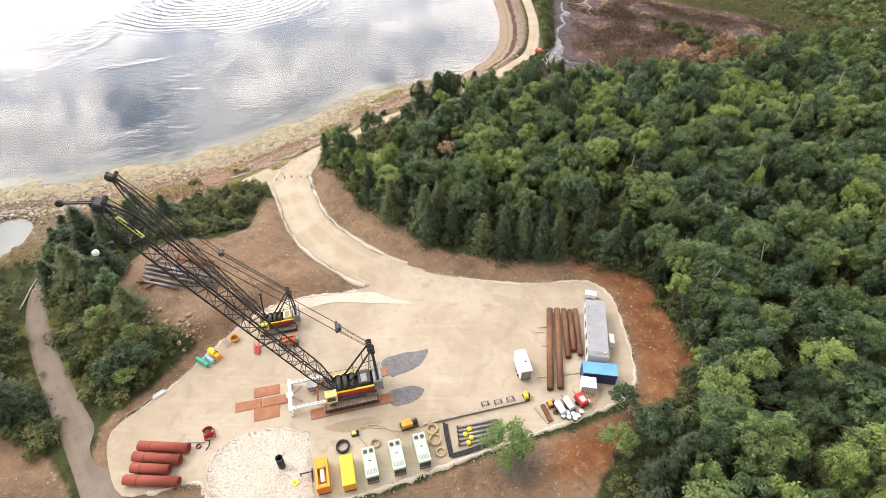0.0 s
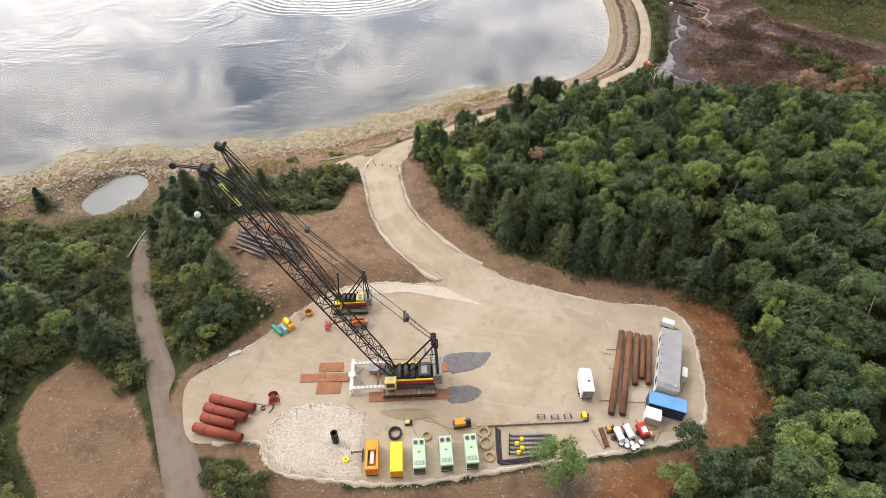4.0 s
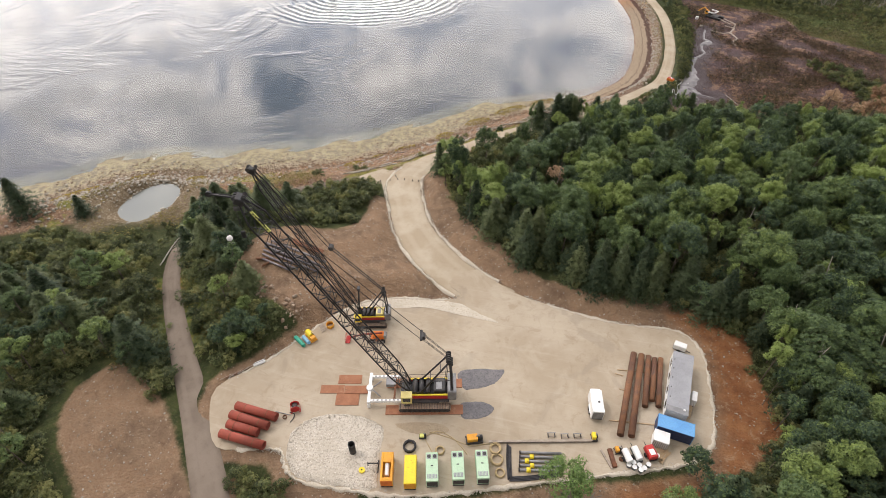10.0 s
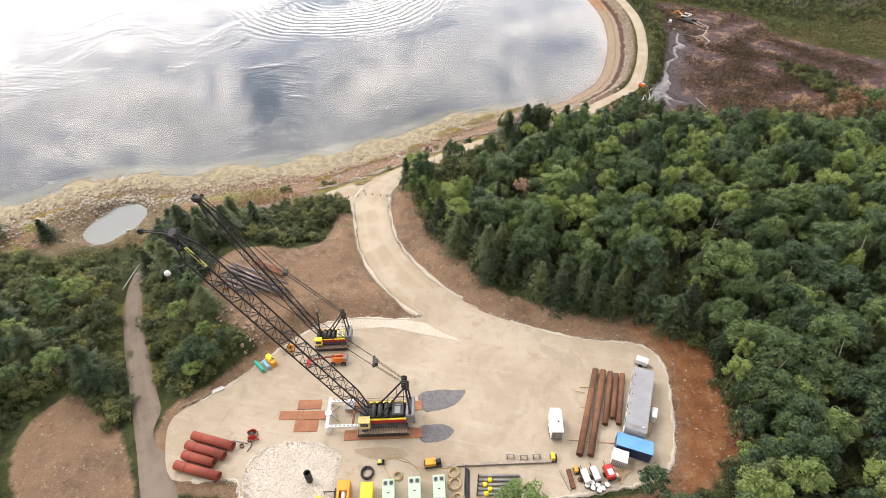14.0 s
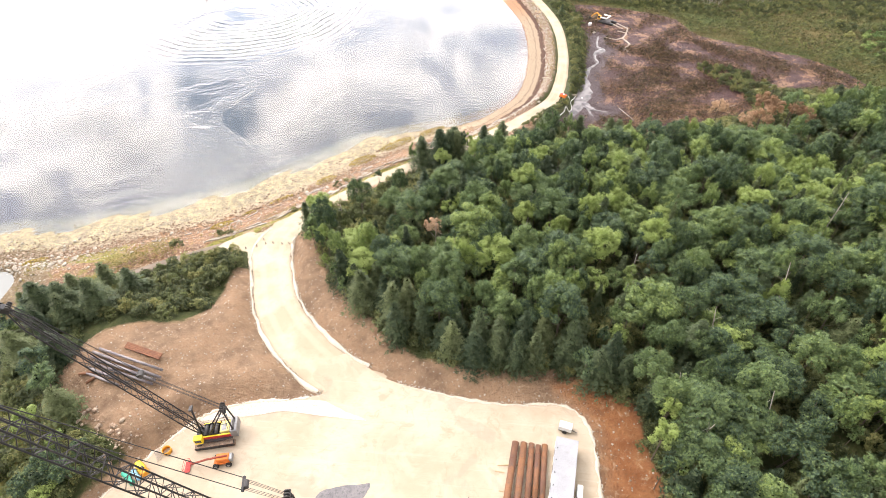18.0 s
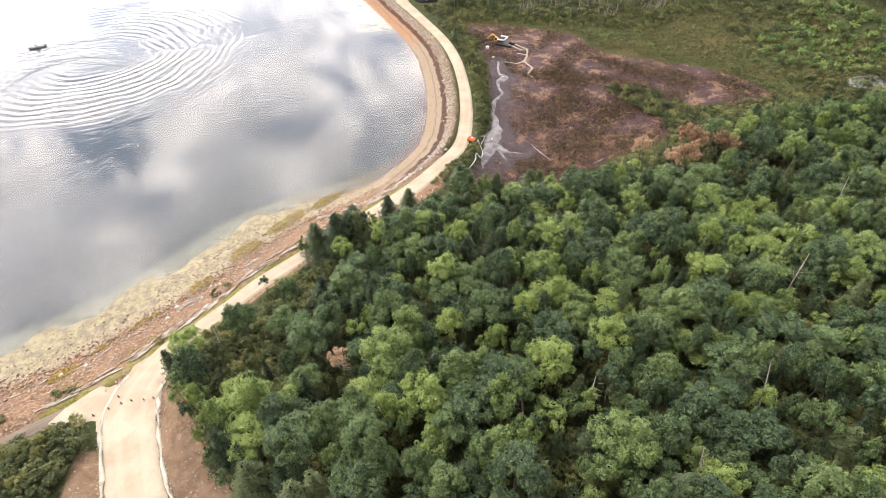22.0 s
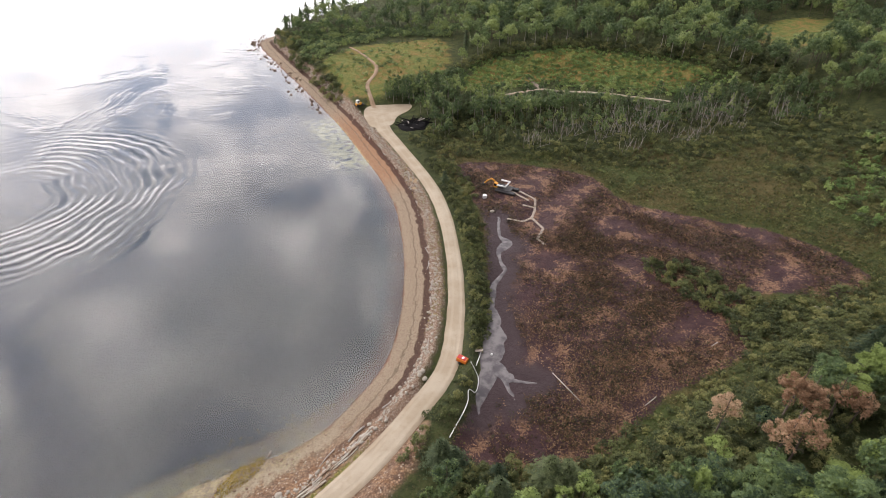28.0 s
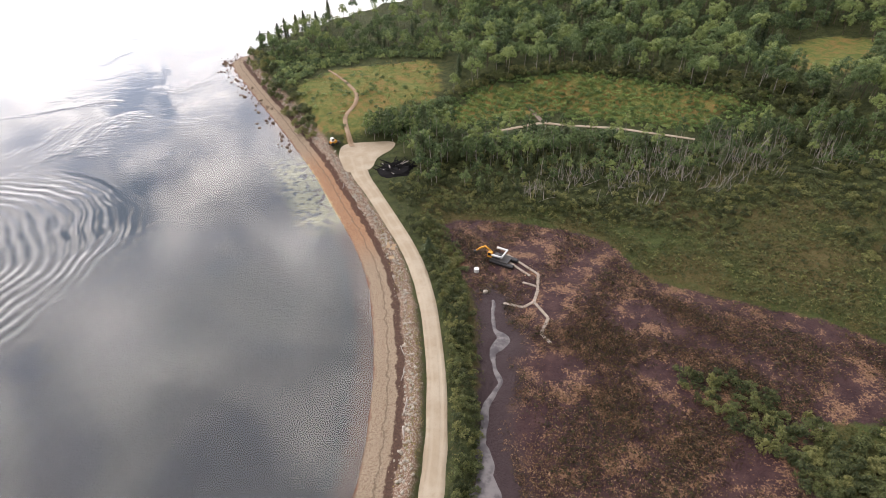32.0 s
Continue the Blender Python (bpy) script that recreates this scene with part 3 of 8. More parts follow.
SIDE = spline([(41.6, 191.0, 1.1), (42.3, 189.2, 0.8), (42.9, 186, 0.45), (43.2, 183.5, 0.3), (43.6, 181, 0.1)], 4)
POND = spline([(-107.5, 86), (-108, 93), (-104.6, 99.2), (-99, 99.6), (-95.6, 94.6), (-97, 88.4), (-101, 83.4)], 3, True)
BANKS = [spline(p, 3, True) for p in (
    [(-62, 65), (-61, 73), (-53, 79), (-43, 81), (-40.5, 90), (-41.5, 100), (-36, 97), (-30, 85), (-22, 75), (-12, 68), (-25, 65), (-34, 60.5), (-38, 54.5), (-44, 57), (-52, 60)],
    [(-33, 112), (-29, 97), (-22, 86), (-12, 77), (-3, 72), (8, 69.6), (18, 68.5), (27, 69), (30, 65), (30.5, 58), (30, 48), (26, 43), (15, 39), (5, 36), (-5, 32), (-15, 29), (-25, 28), (-33, 27), (-40, 26),
     (-38, 14), (-20, 6), (0, 10), (15, 22), (22, 33), (30, 42), (37, 47), (41.5, 54), (39, 64), (38.5, 72), (30, 77.5), (14, 76), (2, 77), (-6, 83), (-16, 92), (-23.5, 103), (-28, 114)],
    [(14, 165), (20, 172.5), (25, 178), (26.5, 175), (20, 166.5)],
    [(-66, 42), (-72.5, 37.5), (-72, 31), (-66, 24.5), (-56, 17), (-46, 10), (-40, 19), (-46, 26.5), (-52, 32.5), (-59, 38)])]
RED = spline([(24, 75), (33, 76), (40, 72), (41, 62), (43, 52), (36, 45), (25, 34), (14, 33), (18, 40), (30, 45), (31.5, 60), (30.5, 68)], 3, True)
MEADOWS = [spline(p, 3, True) for p in (
    [(-14, 384), (-2, 400), (12, 408), (28, 414), (52, 408), (49, 370), (30, 356), (18, 342), (4, 344), (-5, 364)], [(196, 350), (206, 390), (236, 396), (250, 384), (228, 362)],
    [(-76, 62), (-66, 70), (-60, 62), (-56, 54), (-60, 49), (-67, 57)], [(-74, 46), (-66, 50), (-62, 44), (-68, 40)],
    [(-94, 80), (-86, 88), (-76, 98), (-62, 110), (-66, 112), (-84, 104), (-96, 86)],
    [(46, 350), (56, 366), (80, 376), (120, 374), (146, 362), (166, 344), (140, 332), (112, 342), (87, 349), (63, 345)])]
ANCHORS = np.array([
    (60, 80, 11), (40, 100, 10.5), (20, 90, 11.5), (0, 88, 12), (0, 110, 9.5), (30, 130, 8), (60, 120, 10), (90, 100, 12), (120, 120, 11), (80, 150, 6.5), (50, 152, 5), (20, 148, 5.5), (-2, 140, 5.8), (-15, 125, 7),
    (60, 60, 11), (50, 40, 11), (40, 20, 10.5), (100, 50, 13), (0, 20, 9.5), (-30, 8, 9), (-60, 30, 10.2), (-85, 40, 8), (-105, 60, 5), (-92, 84, 2.6), (-104, 78, 2.2), (-72, 97, 5), (-60, 103, 5.6), (-54, 70, 14.6), (-47, 70, 15.4),
    (-41, 69, 14.6), (-48, 64, 13.4), (-40, 77, 13), (-50, 78, 13.8), (-33, 72, 12.4), (-30, 80, 10.6), (-60, 60, 10.8), (-64, 70, 10.4), (-48, 90, 8.8), (-56, 96, 7), (-60, 50, 9.8), (-120, 30, 6), (-200, -50, 9),
    (60, 340, 4), (100, 330, 3.6), (30, 390, 8), (100, 400, 11), (200, 370, 13), (200, 460, 22), (40, 480, 10), (110, 520, 18), (150, 300, 2.6), (170, 220, 3), (210, 240, 8), (260, 300, 20), (130, 170, 5), (180, 170, 9), (-10, 440, 7),
    (40, 300, 2.6), (-20, 470, 8), (300, 500, 30), (400, 300, 32), (300, 120, 18), (200, 20, 14), (0, -100, 12)], float)


def survey(x, y):
    """Heights of the ground, and how far each place lies in or out of each kind of ground."""
    x, y = np.asarray(x, float), np.asarray(y, float)
    top, bottom = np.zeros(x.shape), np.zeros(x.shape)
    for ax, ay, az in ANCHORS:
        wgt = 1 / ((x - ax) ** 2 + (y - ay) ** 2 + 49) ** 2
        top, bottom = top + wgt * az, bottom + wgt
    h = top / bottom
    f = {"sea": -signed(x, y, SEA), "mud": signed(x, y, MUD), "fen": signed(x, y, FEN), "pond": signed(x, y, POND), "pad": signed(x, y, PAD), "red": signed(x, y, RED), "lip": signed(x, y, LIP)}
    f["soil"] = np.maximum(np.max([signed(x, y, b) for b in BANKS], axis=0), np.where(x < -20, f["pad"] + 2.2, -99))
    f["grass"] = np.max([signed(x, y, b) for b in MEADOWS], axis=0)
    bumps = np.sin(x * 0.21 + 1.3 * np.sin(y * 0.13)) * np.sin(y * 0.19 + np.sin(x * 0.11)) * 0.5 + np.sin(x * 0.83 + y * 0.31) * np.sin(y * 0.71 - x * 0.4) * 0.12
    h = h + bumps * np.clip((h - 3) / 6, 0, 1)
    d = f["sea"]
    h = h + (MARSH_Z - h) * ease((f["fen"] + 6) / 10)
    f["creek"] = np.full(x.shape, -1e3)
    for line in (CREEK, BRANCH, SIDE):
        r, s = near_line(x, y, line)
        f["creek"] = np.maximum(f["creek"], np.interp(s, range(len(line)), line[:, 2]) * 1.25 - r)
    r, s = near_line(x, y, TRACK)
    wgt = ease(1 - (r - np.interp(s, range(len(TRACK)), TRACK[:, 3])) / 4.0)
    h = h + (np.interp(s, range(len(TRACK)), TRACK[:, 2]) - 0.14 - h) * wgt
    f["way"] = np.interp(s, range(len(TRACK)), TRACK[:, 3]) - r
    wgt = ease(1 + f["pad"] / 4.5)
    h = h + (PAD_Z - 0.16 - h) * wgt
    r, s = near_line(x, y, MAIN_ROAD)
    hw = np.interp(s, range(len(MAIN_ROAD)), MAIN_ROAD[:, 3])
    wgt = ease(1 - (r - hw) / 3.5) * np.where(f["pad"] > 0, 0, 1)
    h = h + (np.interp(s, range(len(MAIN_ROAD)), MAIN_ROAD[:, 2]) - 0.16 - h) * wgt
    f["way"] = np.max([f["way"], hw - r, f["pad"], signed(x, y, LOT)], axis=0)
    h = h + (2.45 - h) * ease(1 + signed(x, y, LOT) / 5.0)
    h = h + (MARSH_Z - 0.55 - h) * ease((f["creek"] + 1.4) / 1.8)
    spit = ease((y - 165) / 20)
    h = np.minimum(h, spit * (0.14 * d + 0.75 * np.maximum(d - 6.5, 0)) + (1 - spit) * (0.1 * d + 0.3 * np.maximum(d - 4, 0)))
    flat = -7.0 + 1.6 * np.sin(x * 0.31 + np.sin(y * 0.23)) + np.sin(x * 0.9 - y * 0.7)
    shelf = np.where(d > flat, 0.03 + 0.012 * (d - flat), 0.018 * np.maximum(d - flat, -9) + 0.05 * np.minimum(d - flat + 9, 0) - 0.03 * np.sin(x * 1.7 + y) * np.sin(y * 1.5))
    h = np.where(d < 0, np.maximum(-5.0, spit * 0.05 * d + (1 - spit) * shelf), np.maximum(h, (1 - spit) * (0.03 - 0.012 * flat)))
    h = h - 1.3 * ease((f["pond"] + 1.5) / 3)
    h = np.where(f["pond"] > -1.5, np.minimum(h, 1.8 - 1.2 * ease((f["pond"] + 1.5) / 3)), h)
    return h, f


def ground_z(x, y):
    return survey(np.array([x]), np.array([y]))[0][0]


def mesh_of(name, verts, faces, attrs=(), smooth=False):
    """A mesh from arrays: verts (n, 3), faces (m, 3 or 4)."""
    me = bpy.data.meshes.new(name)
    verts, faces = np.asarray(verts, np.float32), np.asarray(faces, np.int32)
    k = faces.shape[1]
    me.vertices.add(len(verts))
    me.vertices.foreach_set("co", verts.ravel())
    me.loops.add(faces.size)
    me.loops.foreach_set("vertex_index", faces.ravel())
    me.polygons.add(len(faces))
    me.polygons.foreach_set("loop_start", np.arange(0, faces.size, k, dtype=np.int32))
    me.polygons.foreach_set("loop_total", np.full(len(faces), k, np.int32))
    if smooth:
        me.polygons.foreach_set("use_smooth", np.ones(len(faces), bool))
    for key, values in dict(attrs).items():
        me.attributes.new(key, "FLOAT", "POINT").data.foreach_set("value", np.asarray(values, np.float32))
    me.update(calc_edges=True)
    return me


def setting(name, me, mat, label, category):
    ob = new(name, me)
    me.materials.append(mat)
    return tagged(ob, label, category, kind="structure")


def steps(lo, hi, fine_lo, fine_hi, pace, grow=1.12):
    v = list(np.arange(fine_lo, fine_hi + 0.01, pace))
    s = pace
    while v[-1] < hi:
        s *= grow
        v.append(v[-1] + s)
    s = pace
    while v[0] > lo:
        s *= grow
        v.insert(0, v[0] - s)
    return np.array(v)


GX, GY = steps(-2500, 3000, -125, 135, 1.15), steps(-800, 3500, 8, 290, 1.2, 1.06)
gx, gy = np.meshgrid(GX, GY)
gh, gf = survey(gx.ravel(), gy.ravel())
nx, ny = len(GX), len(GY)
idx = np.arange(nx * ny).reshape(ny, nx)
quads = np.stack([idx[:-1, :-1], idx[:-1, 1:], idx[1:, 1:], idx[1:, :-1]], -1).reshape(-1, 4)
setting("ground", mesh_of("ground", np.column_stack([gx.ravel(), gy.ravel(), gh]), quads,
                          {k: gf[k] for k in ("sea", "mud", "fen", "soil", "red", "grass", "creek", "pond", "lip")}, True), M_GROUND, "uneven land with soil banks, marsh mud and a pebble shore", "ground")


def height_at(x, y):
    """Quick heights from the ground's own grid."""
    x, y = np.atleast_1d(np.asarray(x, float)), np.atleast_1d(np.asarray(y, float))
    i, j = np.clip(np.searchsorted(GX, x) - 1, 0, nx - 2), np.clip(np.searchsorted(GY, y) - 1, 0, ny - 2)
    u, v = (x - GX[i]) / (GX[i + 1] - GX[i]), (y - GY[j]) / (GY[j + 1] - GY[j])
    g = gh.reshape(ny, nx)
    return g[j, i] * (1 - u) * (1 - v) + g[j, i + 1] * u * (1 - v) + g[j + 1, i] * (1 - u) * v + g[j + 1, i + 1] * u * v


def field_at(key, x, y):
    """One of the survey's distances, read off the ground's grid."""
    x, y = np.atleast_1d(np.asarray(x, float)), np.atleast_1d(np.asarray(y, float))
    i, j = np.clip(np.rint(np.interp(x, GX, range(nx))).astype(int), 0, nx - 1), np.clip(np.rint(np.interp(y, GY, range(ny))).astype(int), 0, ny - 1)
    return gf[key].reshape(ny, nx)[j, i]


def ribbon(line, cross=9, lift=0.0, crown=0.06):
    """A strip along a line of (x, y, height, half width), a little higher in the middle."""
    d = np.gradient(line[:, :2], axis=0)
    d /= np.linalg.norm(d, axis=1)[:, None]
    side = np.column_stack([d[:, 1], -d[:, 0]])
    u = np.linspace(-1, 1, cross)
    v = np.zeros((len(line), cross, 3))
    v[:, :, :2] = line[:, None, :2] + side[:, None, :] * (u[None, :, None] * line[:, 3][:, None, None])
    v[:, :, 2] = line[:, 2][:, None] + lift + crown * (1 - u ** 2) - 0.25 * (np.abs(u) > 0.99)
    k = np.arange(len(line) * cross).reshape(len(line), cross)
    f = np.stack([k[:-1, :-1], k[:-1, 1:], k[1:, 1:], k[1:, :-1]], -1).reshape(-1, 4)
    return v.reshape(-1, 3), f, np.tile(u, len(line))


def patch(outline, z, skirt=0.4):
    """A flat sheet with a skirt."""
    bm = bmesh.new()
    vs = [bm.verts.new((x, y, z)) for x, y in outline[:, :2]]
    f = bm.faces.new(vs)
    if f.normal.z < 0:
        f.normal_flip()
    low = [bm.verts.new((x, y, z - skirt)) for x, y in outline[:, :2]]
    for i in range(len(vs)):
        bm.faces.new((vs[i], vs[i - 1], low[i - 1], low[i]))
    bmesh.ops.triangulate(bm, faces=[f])
    bmesh.ops.recalc_face_normals(bm, faces=bm.faces)
    me = bpy.data.meshes.new("patch")
    bm.to_mesh(me)
    bm.free()
    return me


setting("pavement", patch(PAD, PAD_Z), M_PAD, "level work pad of pale compacted gravel", "gravel pad")
v, f, u = ribbon(MAIN_ROAD, 9, 0.02)
setting("road", mesh_of("road", v, f, {"across": u}, True), M_ROAD, "pale gravel road curving from the pad along the spit", "road")
v, f, u = ribbon(TRACK, 9, 0.0)
setting("road", mesh_of("road", v, f, {"across": u}, True), M_TRACK, "grey-brown dirt track with wheel ruts", "road")
setting("road", patch(LOT, 2.64), M_ROAD, "gravel turning place at the end of the spit road", "road")
me = patch(MOUTH, 0.0)
for vert in me.vertices:
    r, s = near_line(np.array([vert.co.x]), np.array([vert.co.y]), MAIN_ROAD)
    vert.co.z += np.interp(s, range(len(MAIN_ROAD)), MAIN_ROAD[:, 2])[0] - 0.03
setting("road", me, M_ROAD, "wide gravel junction where the road meets the shore track", "road")

wx, wy = steps(-3500, 3500, -160, 60, 20.0, 1.3), steps(-900, 4500, 60, 480, 20.0, 1.3)
gx2, gy2 = np.meshgrid(wx, wy)
k = np.arange(gx2.size).reshape(gx2.shape)
setting("water", mesh_of("water", np.column_stack([gx2.ravel(), gy2.ravel(), np.zeros(gx2.size)]), np.stack([k[:-1, :-1], k[:-1, 1:], k[1:, 1:], k[1:, :-1]], -1).reshape(-1, 4)), M_WATER,
        "calm grey bay reflecting clouds", "water")
grow = POND + (POND - POND.mean(0)) * 0.04
setting("water", patch(grow, 1.25, 0.02), M_POND, "still brackish pond behind the shore", "water")
for sunk, line in ((0.32, CREEK), (0.328, BRANCH), (0.336, SIDE)):
    fine_line = spline(line, 4)
    s = np.arange(len(fine_line))
    sway = np.sin(s * 0.16 + np.sin(s * 0.11)) * 0.3
    v, f, u = ribbon(np.column_stack([fine_line[:, 0] + sway, fine_line[:, 1], np.full(len(s), MARSH_Z - sunk), (fine_line[:, 2] * 1.1 + 0.1) * (1 + 0.2 * np.sin(s * 0.21 + 2 * np.sin(s * 0.08)))]), 5, 0.0, 0.0)
    setting("water", mesh_of("water", v, f), M_CREEK, "shallow silty creek winding through the mud", "water")

setting("water", patch(spline([(39.2, 193.4), (41.8, 192.2), (44.0, 189.4), (44.6, 187.4), (43.6, 186.4), (42.4, 186.6), (41.0, 188.4), (39.2, 189.6)], 3, True), MARSH_Z - 0.345, 0.1), M_CREEK, "silty pool where the creek forks", "water")

# ---- trees and scrub ----
ICO_V, ICO_F = [], []
bm = bmesh.new()
bmesh.ops.create_icosphere(bm, subdivisions=1, radius=1.0)
bm.verts.ensure_lookup_table()
ICO_V, ICO_F = np.array([v.co[:] for v in bm.verts]), np.array([[v.index for v in f.verts] for f in bm.faces])
bm.free()


def unit(v):
    return v / (np.linalg.norm(v, axis=-1, keepdims=True) + 1e-9)


def leaves_at(rng, p, n, size):
    """A small leaf cluster at each point p, facing n."""
    t = unit(np.cross(n, rng.normal(size=p.shape)))
    b = np.cross(n, t)
    s = (size * rng.uniform(0.6, 1.35, len(p)))[:, None]
    v = np.stack([p - t * s * 0.62, p + (t * 0.3 - b * 0.5) * s, p + (t * 0.45 + b * 0.42) * s], 1).reshape(-1, 3)
    return v, np.arange(len(v)).reshape(-1, 3)


def crown(rng, r, h, base, lobes, count, size, droop=0.0, core=1):
    """A broad crown: leaf kites over the outer shell of several lobes, and dark kites deeper in."""
    c, q = [], []
    for i in range(lobes):
        a, d = rng.uniform(0, 6.28), r * 0.84 * math.sqrt((i + 0.3) / lobes) * rng.uniform(0.85, 1.12)
        q.append(r * rng.uniform(0.14, 0.36))
        c.append((d * math.cos(a), d * math.sin(a), base + (h - base) * ((0.4 if h > 5 else 0.1) + (0.5 if h > 5 else 0.72) * (1 - 0.85 * (d / r) ** 2) * rng.uniform(0.35, 1.12)) - q[-1] * 0.15))
    c, q = np.array(c), np.array(q)
    p, n = [], []
    while sum(map(len, p)) < count:
        k = rng.integers(0, lobes, count)
        w = unit(rng.normal(size=(count, 3)) + [0, 0, 0.45])
        s = c[k] + w * (q[k] * (0.74 + 0.42 * rng.random(count) ** 1.6))[:, None]
        gap = (np.linalg.norm(s[:, None] - c[None], axis=2) / q[None]).min(1)
        keep = (gap > 0.66) & (s[:, 2] > base * 0.8)
        p.append(s[keep])
        n.append(w[keep])
    p, n = np.concatenate(p)[:count], np.concatenate(n)[:count]
    n = unit(n + rng.normal(size=n.shape) * 0.45 + [0, 0, 0.22 - droop])
    v, f = leaves_at(rng, p, n, size)
    inner = [(ICO_V * (q[i] * 0.66) * [1, 1, 0.9] + c[i]) for i in range(0, lobes, core)]
    iv, inf = np.concatenate(inner), np.concatenate([ICO_F + 12 * i for i in range(len(inner))])
    return v, f, iv, inf


def spruce(rng, r, h, layers, spread, size):
    """A spruce: whorls of drooping boughs, each a fan of kites."""
    p, n, s = [], [], []
    for i in range(layers):
        z = h * (0.1 + 0.9 * i / layers)
        rr = r * (1 - (z / h) ** 1.15) * rng.uniform(0.8, 1.1) + 0.12
        m = max(5, int(spread * (1 - 0.55 * i / layers)))
        for a in np.linspace(0, 6.28, m, endpoint=False) + rng.uniform(0, 6.28):
            a += rng.normal() * 0.16
            e = np.array([math.cos(a), math.sin(a), 0])
            far = rr * rng.uniform(0.55, 1.25)
            for g in (0.28, 0.52, 0.76, 1.0):
                p.append(e * far * g + [0, 0, z - 0.36 * far * g * g + rng.normal() * 0.1])
                n.append(unit(np.array([e[0] * 0.45, e[1] * 0.45, 0.9]) + rng.normal(size=3) * 0.35))
                s.append(size * (1.1 - 0.25 * g))
    p, n = np.array(p), np.array(n)
    v, f = leaves_at(rng, p, n, np.array(s))
    cone = ICO_V * [r * 0.24, r * 0.24, h * 0.42] + [0, 0, h * 0.44]
    return v, f, cone, ICO_F


def stem(rng, r, h, bend=0.3, sides=6, limbs=0, reach=2.0, lift=0.8):
    """A tapered trunk with limbs, as quads."""
    vs, fs = [], []

    def limb(a, b, ra, rb, cuts):
        a, b = np.array(a, float), np.array(b, float)
        ax = unit(b - a)
        e1 = unit(np.cross(ax, [0.3, 0.9, 0.2]))
        e2 = np.cross(ax, e1)
        k0 = sum(map(len, vs))
        sway = unit(rng.normal(size=3)) * np.linalg.norm(b - a) * 0.05 * bend
        for j in range(cuts + 1):
            t = j / cuts
            cen = a + (b - a) * t + sway * math.sin(t * 3.1)
            rad = ra + (rb - ra) * t
            vs.append(np.array([cen + (e1 * math.cos(g) + e2 * math.sin(g)) * rad for g in np.linspace(0, 6.283, sides, endpoint=False)]))
        for j in range(cuts):
            for g in range(sides):
                o = k0 + j * sides
                fs.append((o + g, o + (g + 1) % sides, o + sides + (g + 1) % sides, o + sides + g))

    top = np.array([rng.normal() * bend, rng.normal() * bend, h])
    limb((0, 0, -0.4), top, r, r * 0.25, 4)
    for i in range(limbs):
        t = 0.3 + 0.65 * i / max(1, limbs)
        a = rng.uniform(0, 6.28)
        q = top * t
        limb(q, q + np.array([math.cos(a), math.sin(a), lift * rng.uniform(0.4, 1.2)]) * reach * (1.1 - 0.6 * t), r * 0.4 * (1.1 - t), r * 0.08, 2)
    return np.concatenate(vs), np.array(fs)


RNG = np.random.default_rng(7)
KINDS = {}


def variant(name, crown_parts, trunk_parts, leaf_mat):
    """Keeps one tree's arrays and its meshes for copies."""
    v, f, iv, inf = crown_parts
    me = bpy.data.meshes.new("crown")
    allv = np.concatenate([v, iv])
    me.from_pydata(allv.tolist(), [], f.tolist() + (inf + len(v)).tolist())
    me.materials.append(leaf_mat)
    tv, tf = trunk_parts
    tm = mesh_of("trunk", tv, tf, (), True)
    tm.materials.append(M_BARK)
    KINDS[name] = dict(crown=me, trunk=tm, arr=crown_parts, stem=trunk_parts)


for i in range(6):
    r, h = (4.0, 12.0) if i < 4 else (3.1, 12.5)
    variant("broad%d" % i, crown(RNG, r, h, 3.0, 30 + i, 2700, 0.54, -0.25, 2), stem(RNG, 0.2, 8.0, 0.5, 6, 5, 3.0), M_LEAF)
for i in range(3):
    variant("birch%d" % i, crown(RNG, 2.3, 10.5, 3.6, 14, 1250, 0.5, -0.25), stem(RNG, 0.13, 9.5, 0.5, 6, 5, 1.8), M_LEAF)
for i in range(4):
    variant("spruce%d" % i, spruce(RNG, 3.5 + 0.3 * i, 9.5 + i * 0.6, 17, 18, 1.0), stem(RNG, 0.17, 9.0, 0.15, 6, 0), M_NEEDLE)
for i in range(4):
    variant("shrub%d" % i, crown(RNG, 1.9, 2.6, 0.1, 14, 330, 0.5, -0.2, 5), stem(RNG, 0.07, 1.6, 0.4, 3, 1, 0.9), M_SHRUB)
for i in range(3):
    variant("low%d" % i, crown(RNG, 1.9, 2.4, 0.1, 10, 110, 0.7, -0.4, 8), stem(RNG, 0.06, 1.2, 0.3, 3, 0), M_SHRUB)
for i in range(2):
    variant("brown%d" % i, crown(RNG, 2.3, 9.8, 2.0, 20, 1000, 0.44, -0.1, 8), stem(RNG, 0.16, 10.0, 0.3, 6, 6, 1.3, 0.1), M_BROWN)
for i in range(3):
    variant("far%d" % i, crown(RNG, 4.6, 12.5, 1.6, 24, 420, 1.0, -0.3, 3), stem(RNG, 0.2, 9.5, 0.6, 3, 1, 2.5), M_LEAF)
for i in range(4):
    variant("mid%d" % i, crown(RNG, 3.9, 12.0, 3.0, 24, 1150, 0.72, -0.25, 3), stem(RNG, 0.2, 8.0, 0.5, 4, 2, 3.0), M_LEAF)
for i in range(2):
    variant("young%d" % i, crown(RNG, 2.5, 10.0, 0.8, 16, 330, 0.8, -0.3, 3), stem(RNG, 0.13, 9.5, 0.5, 3, 1, 1.8), M_LEAF)
for i in range(2):
    variant("farspruce%d" % i, spruce(RNG, 2.4, 11.0, 9, 6, 1.7), stem(RNG, 0.18, 10.0, 0.2, 4, 0), M_NEEDLE)

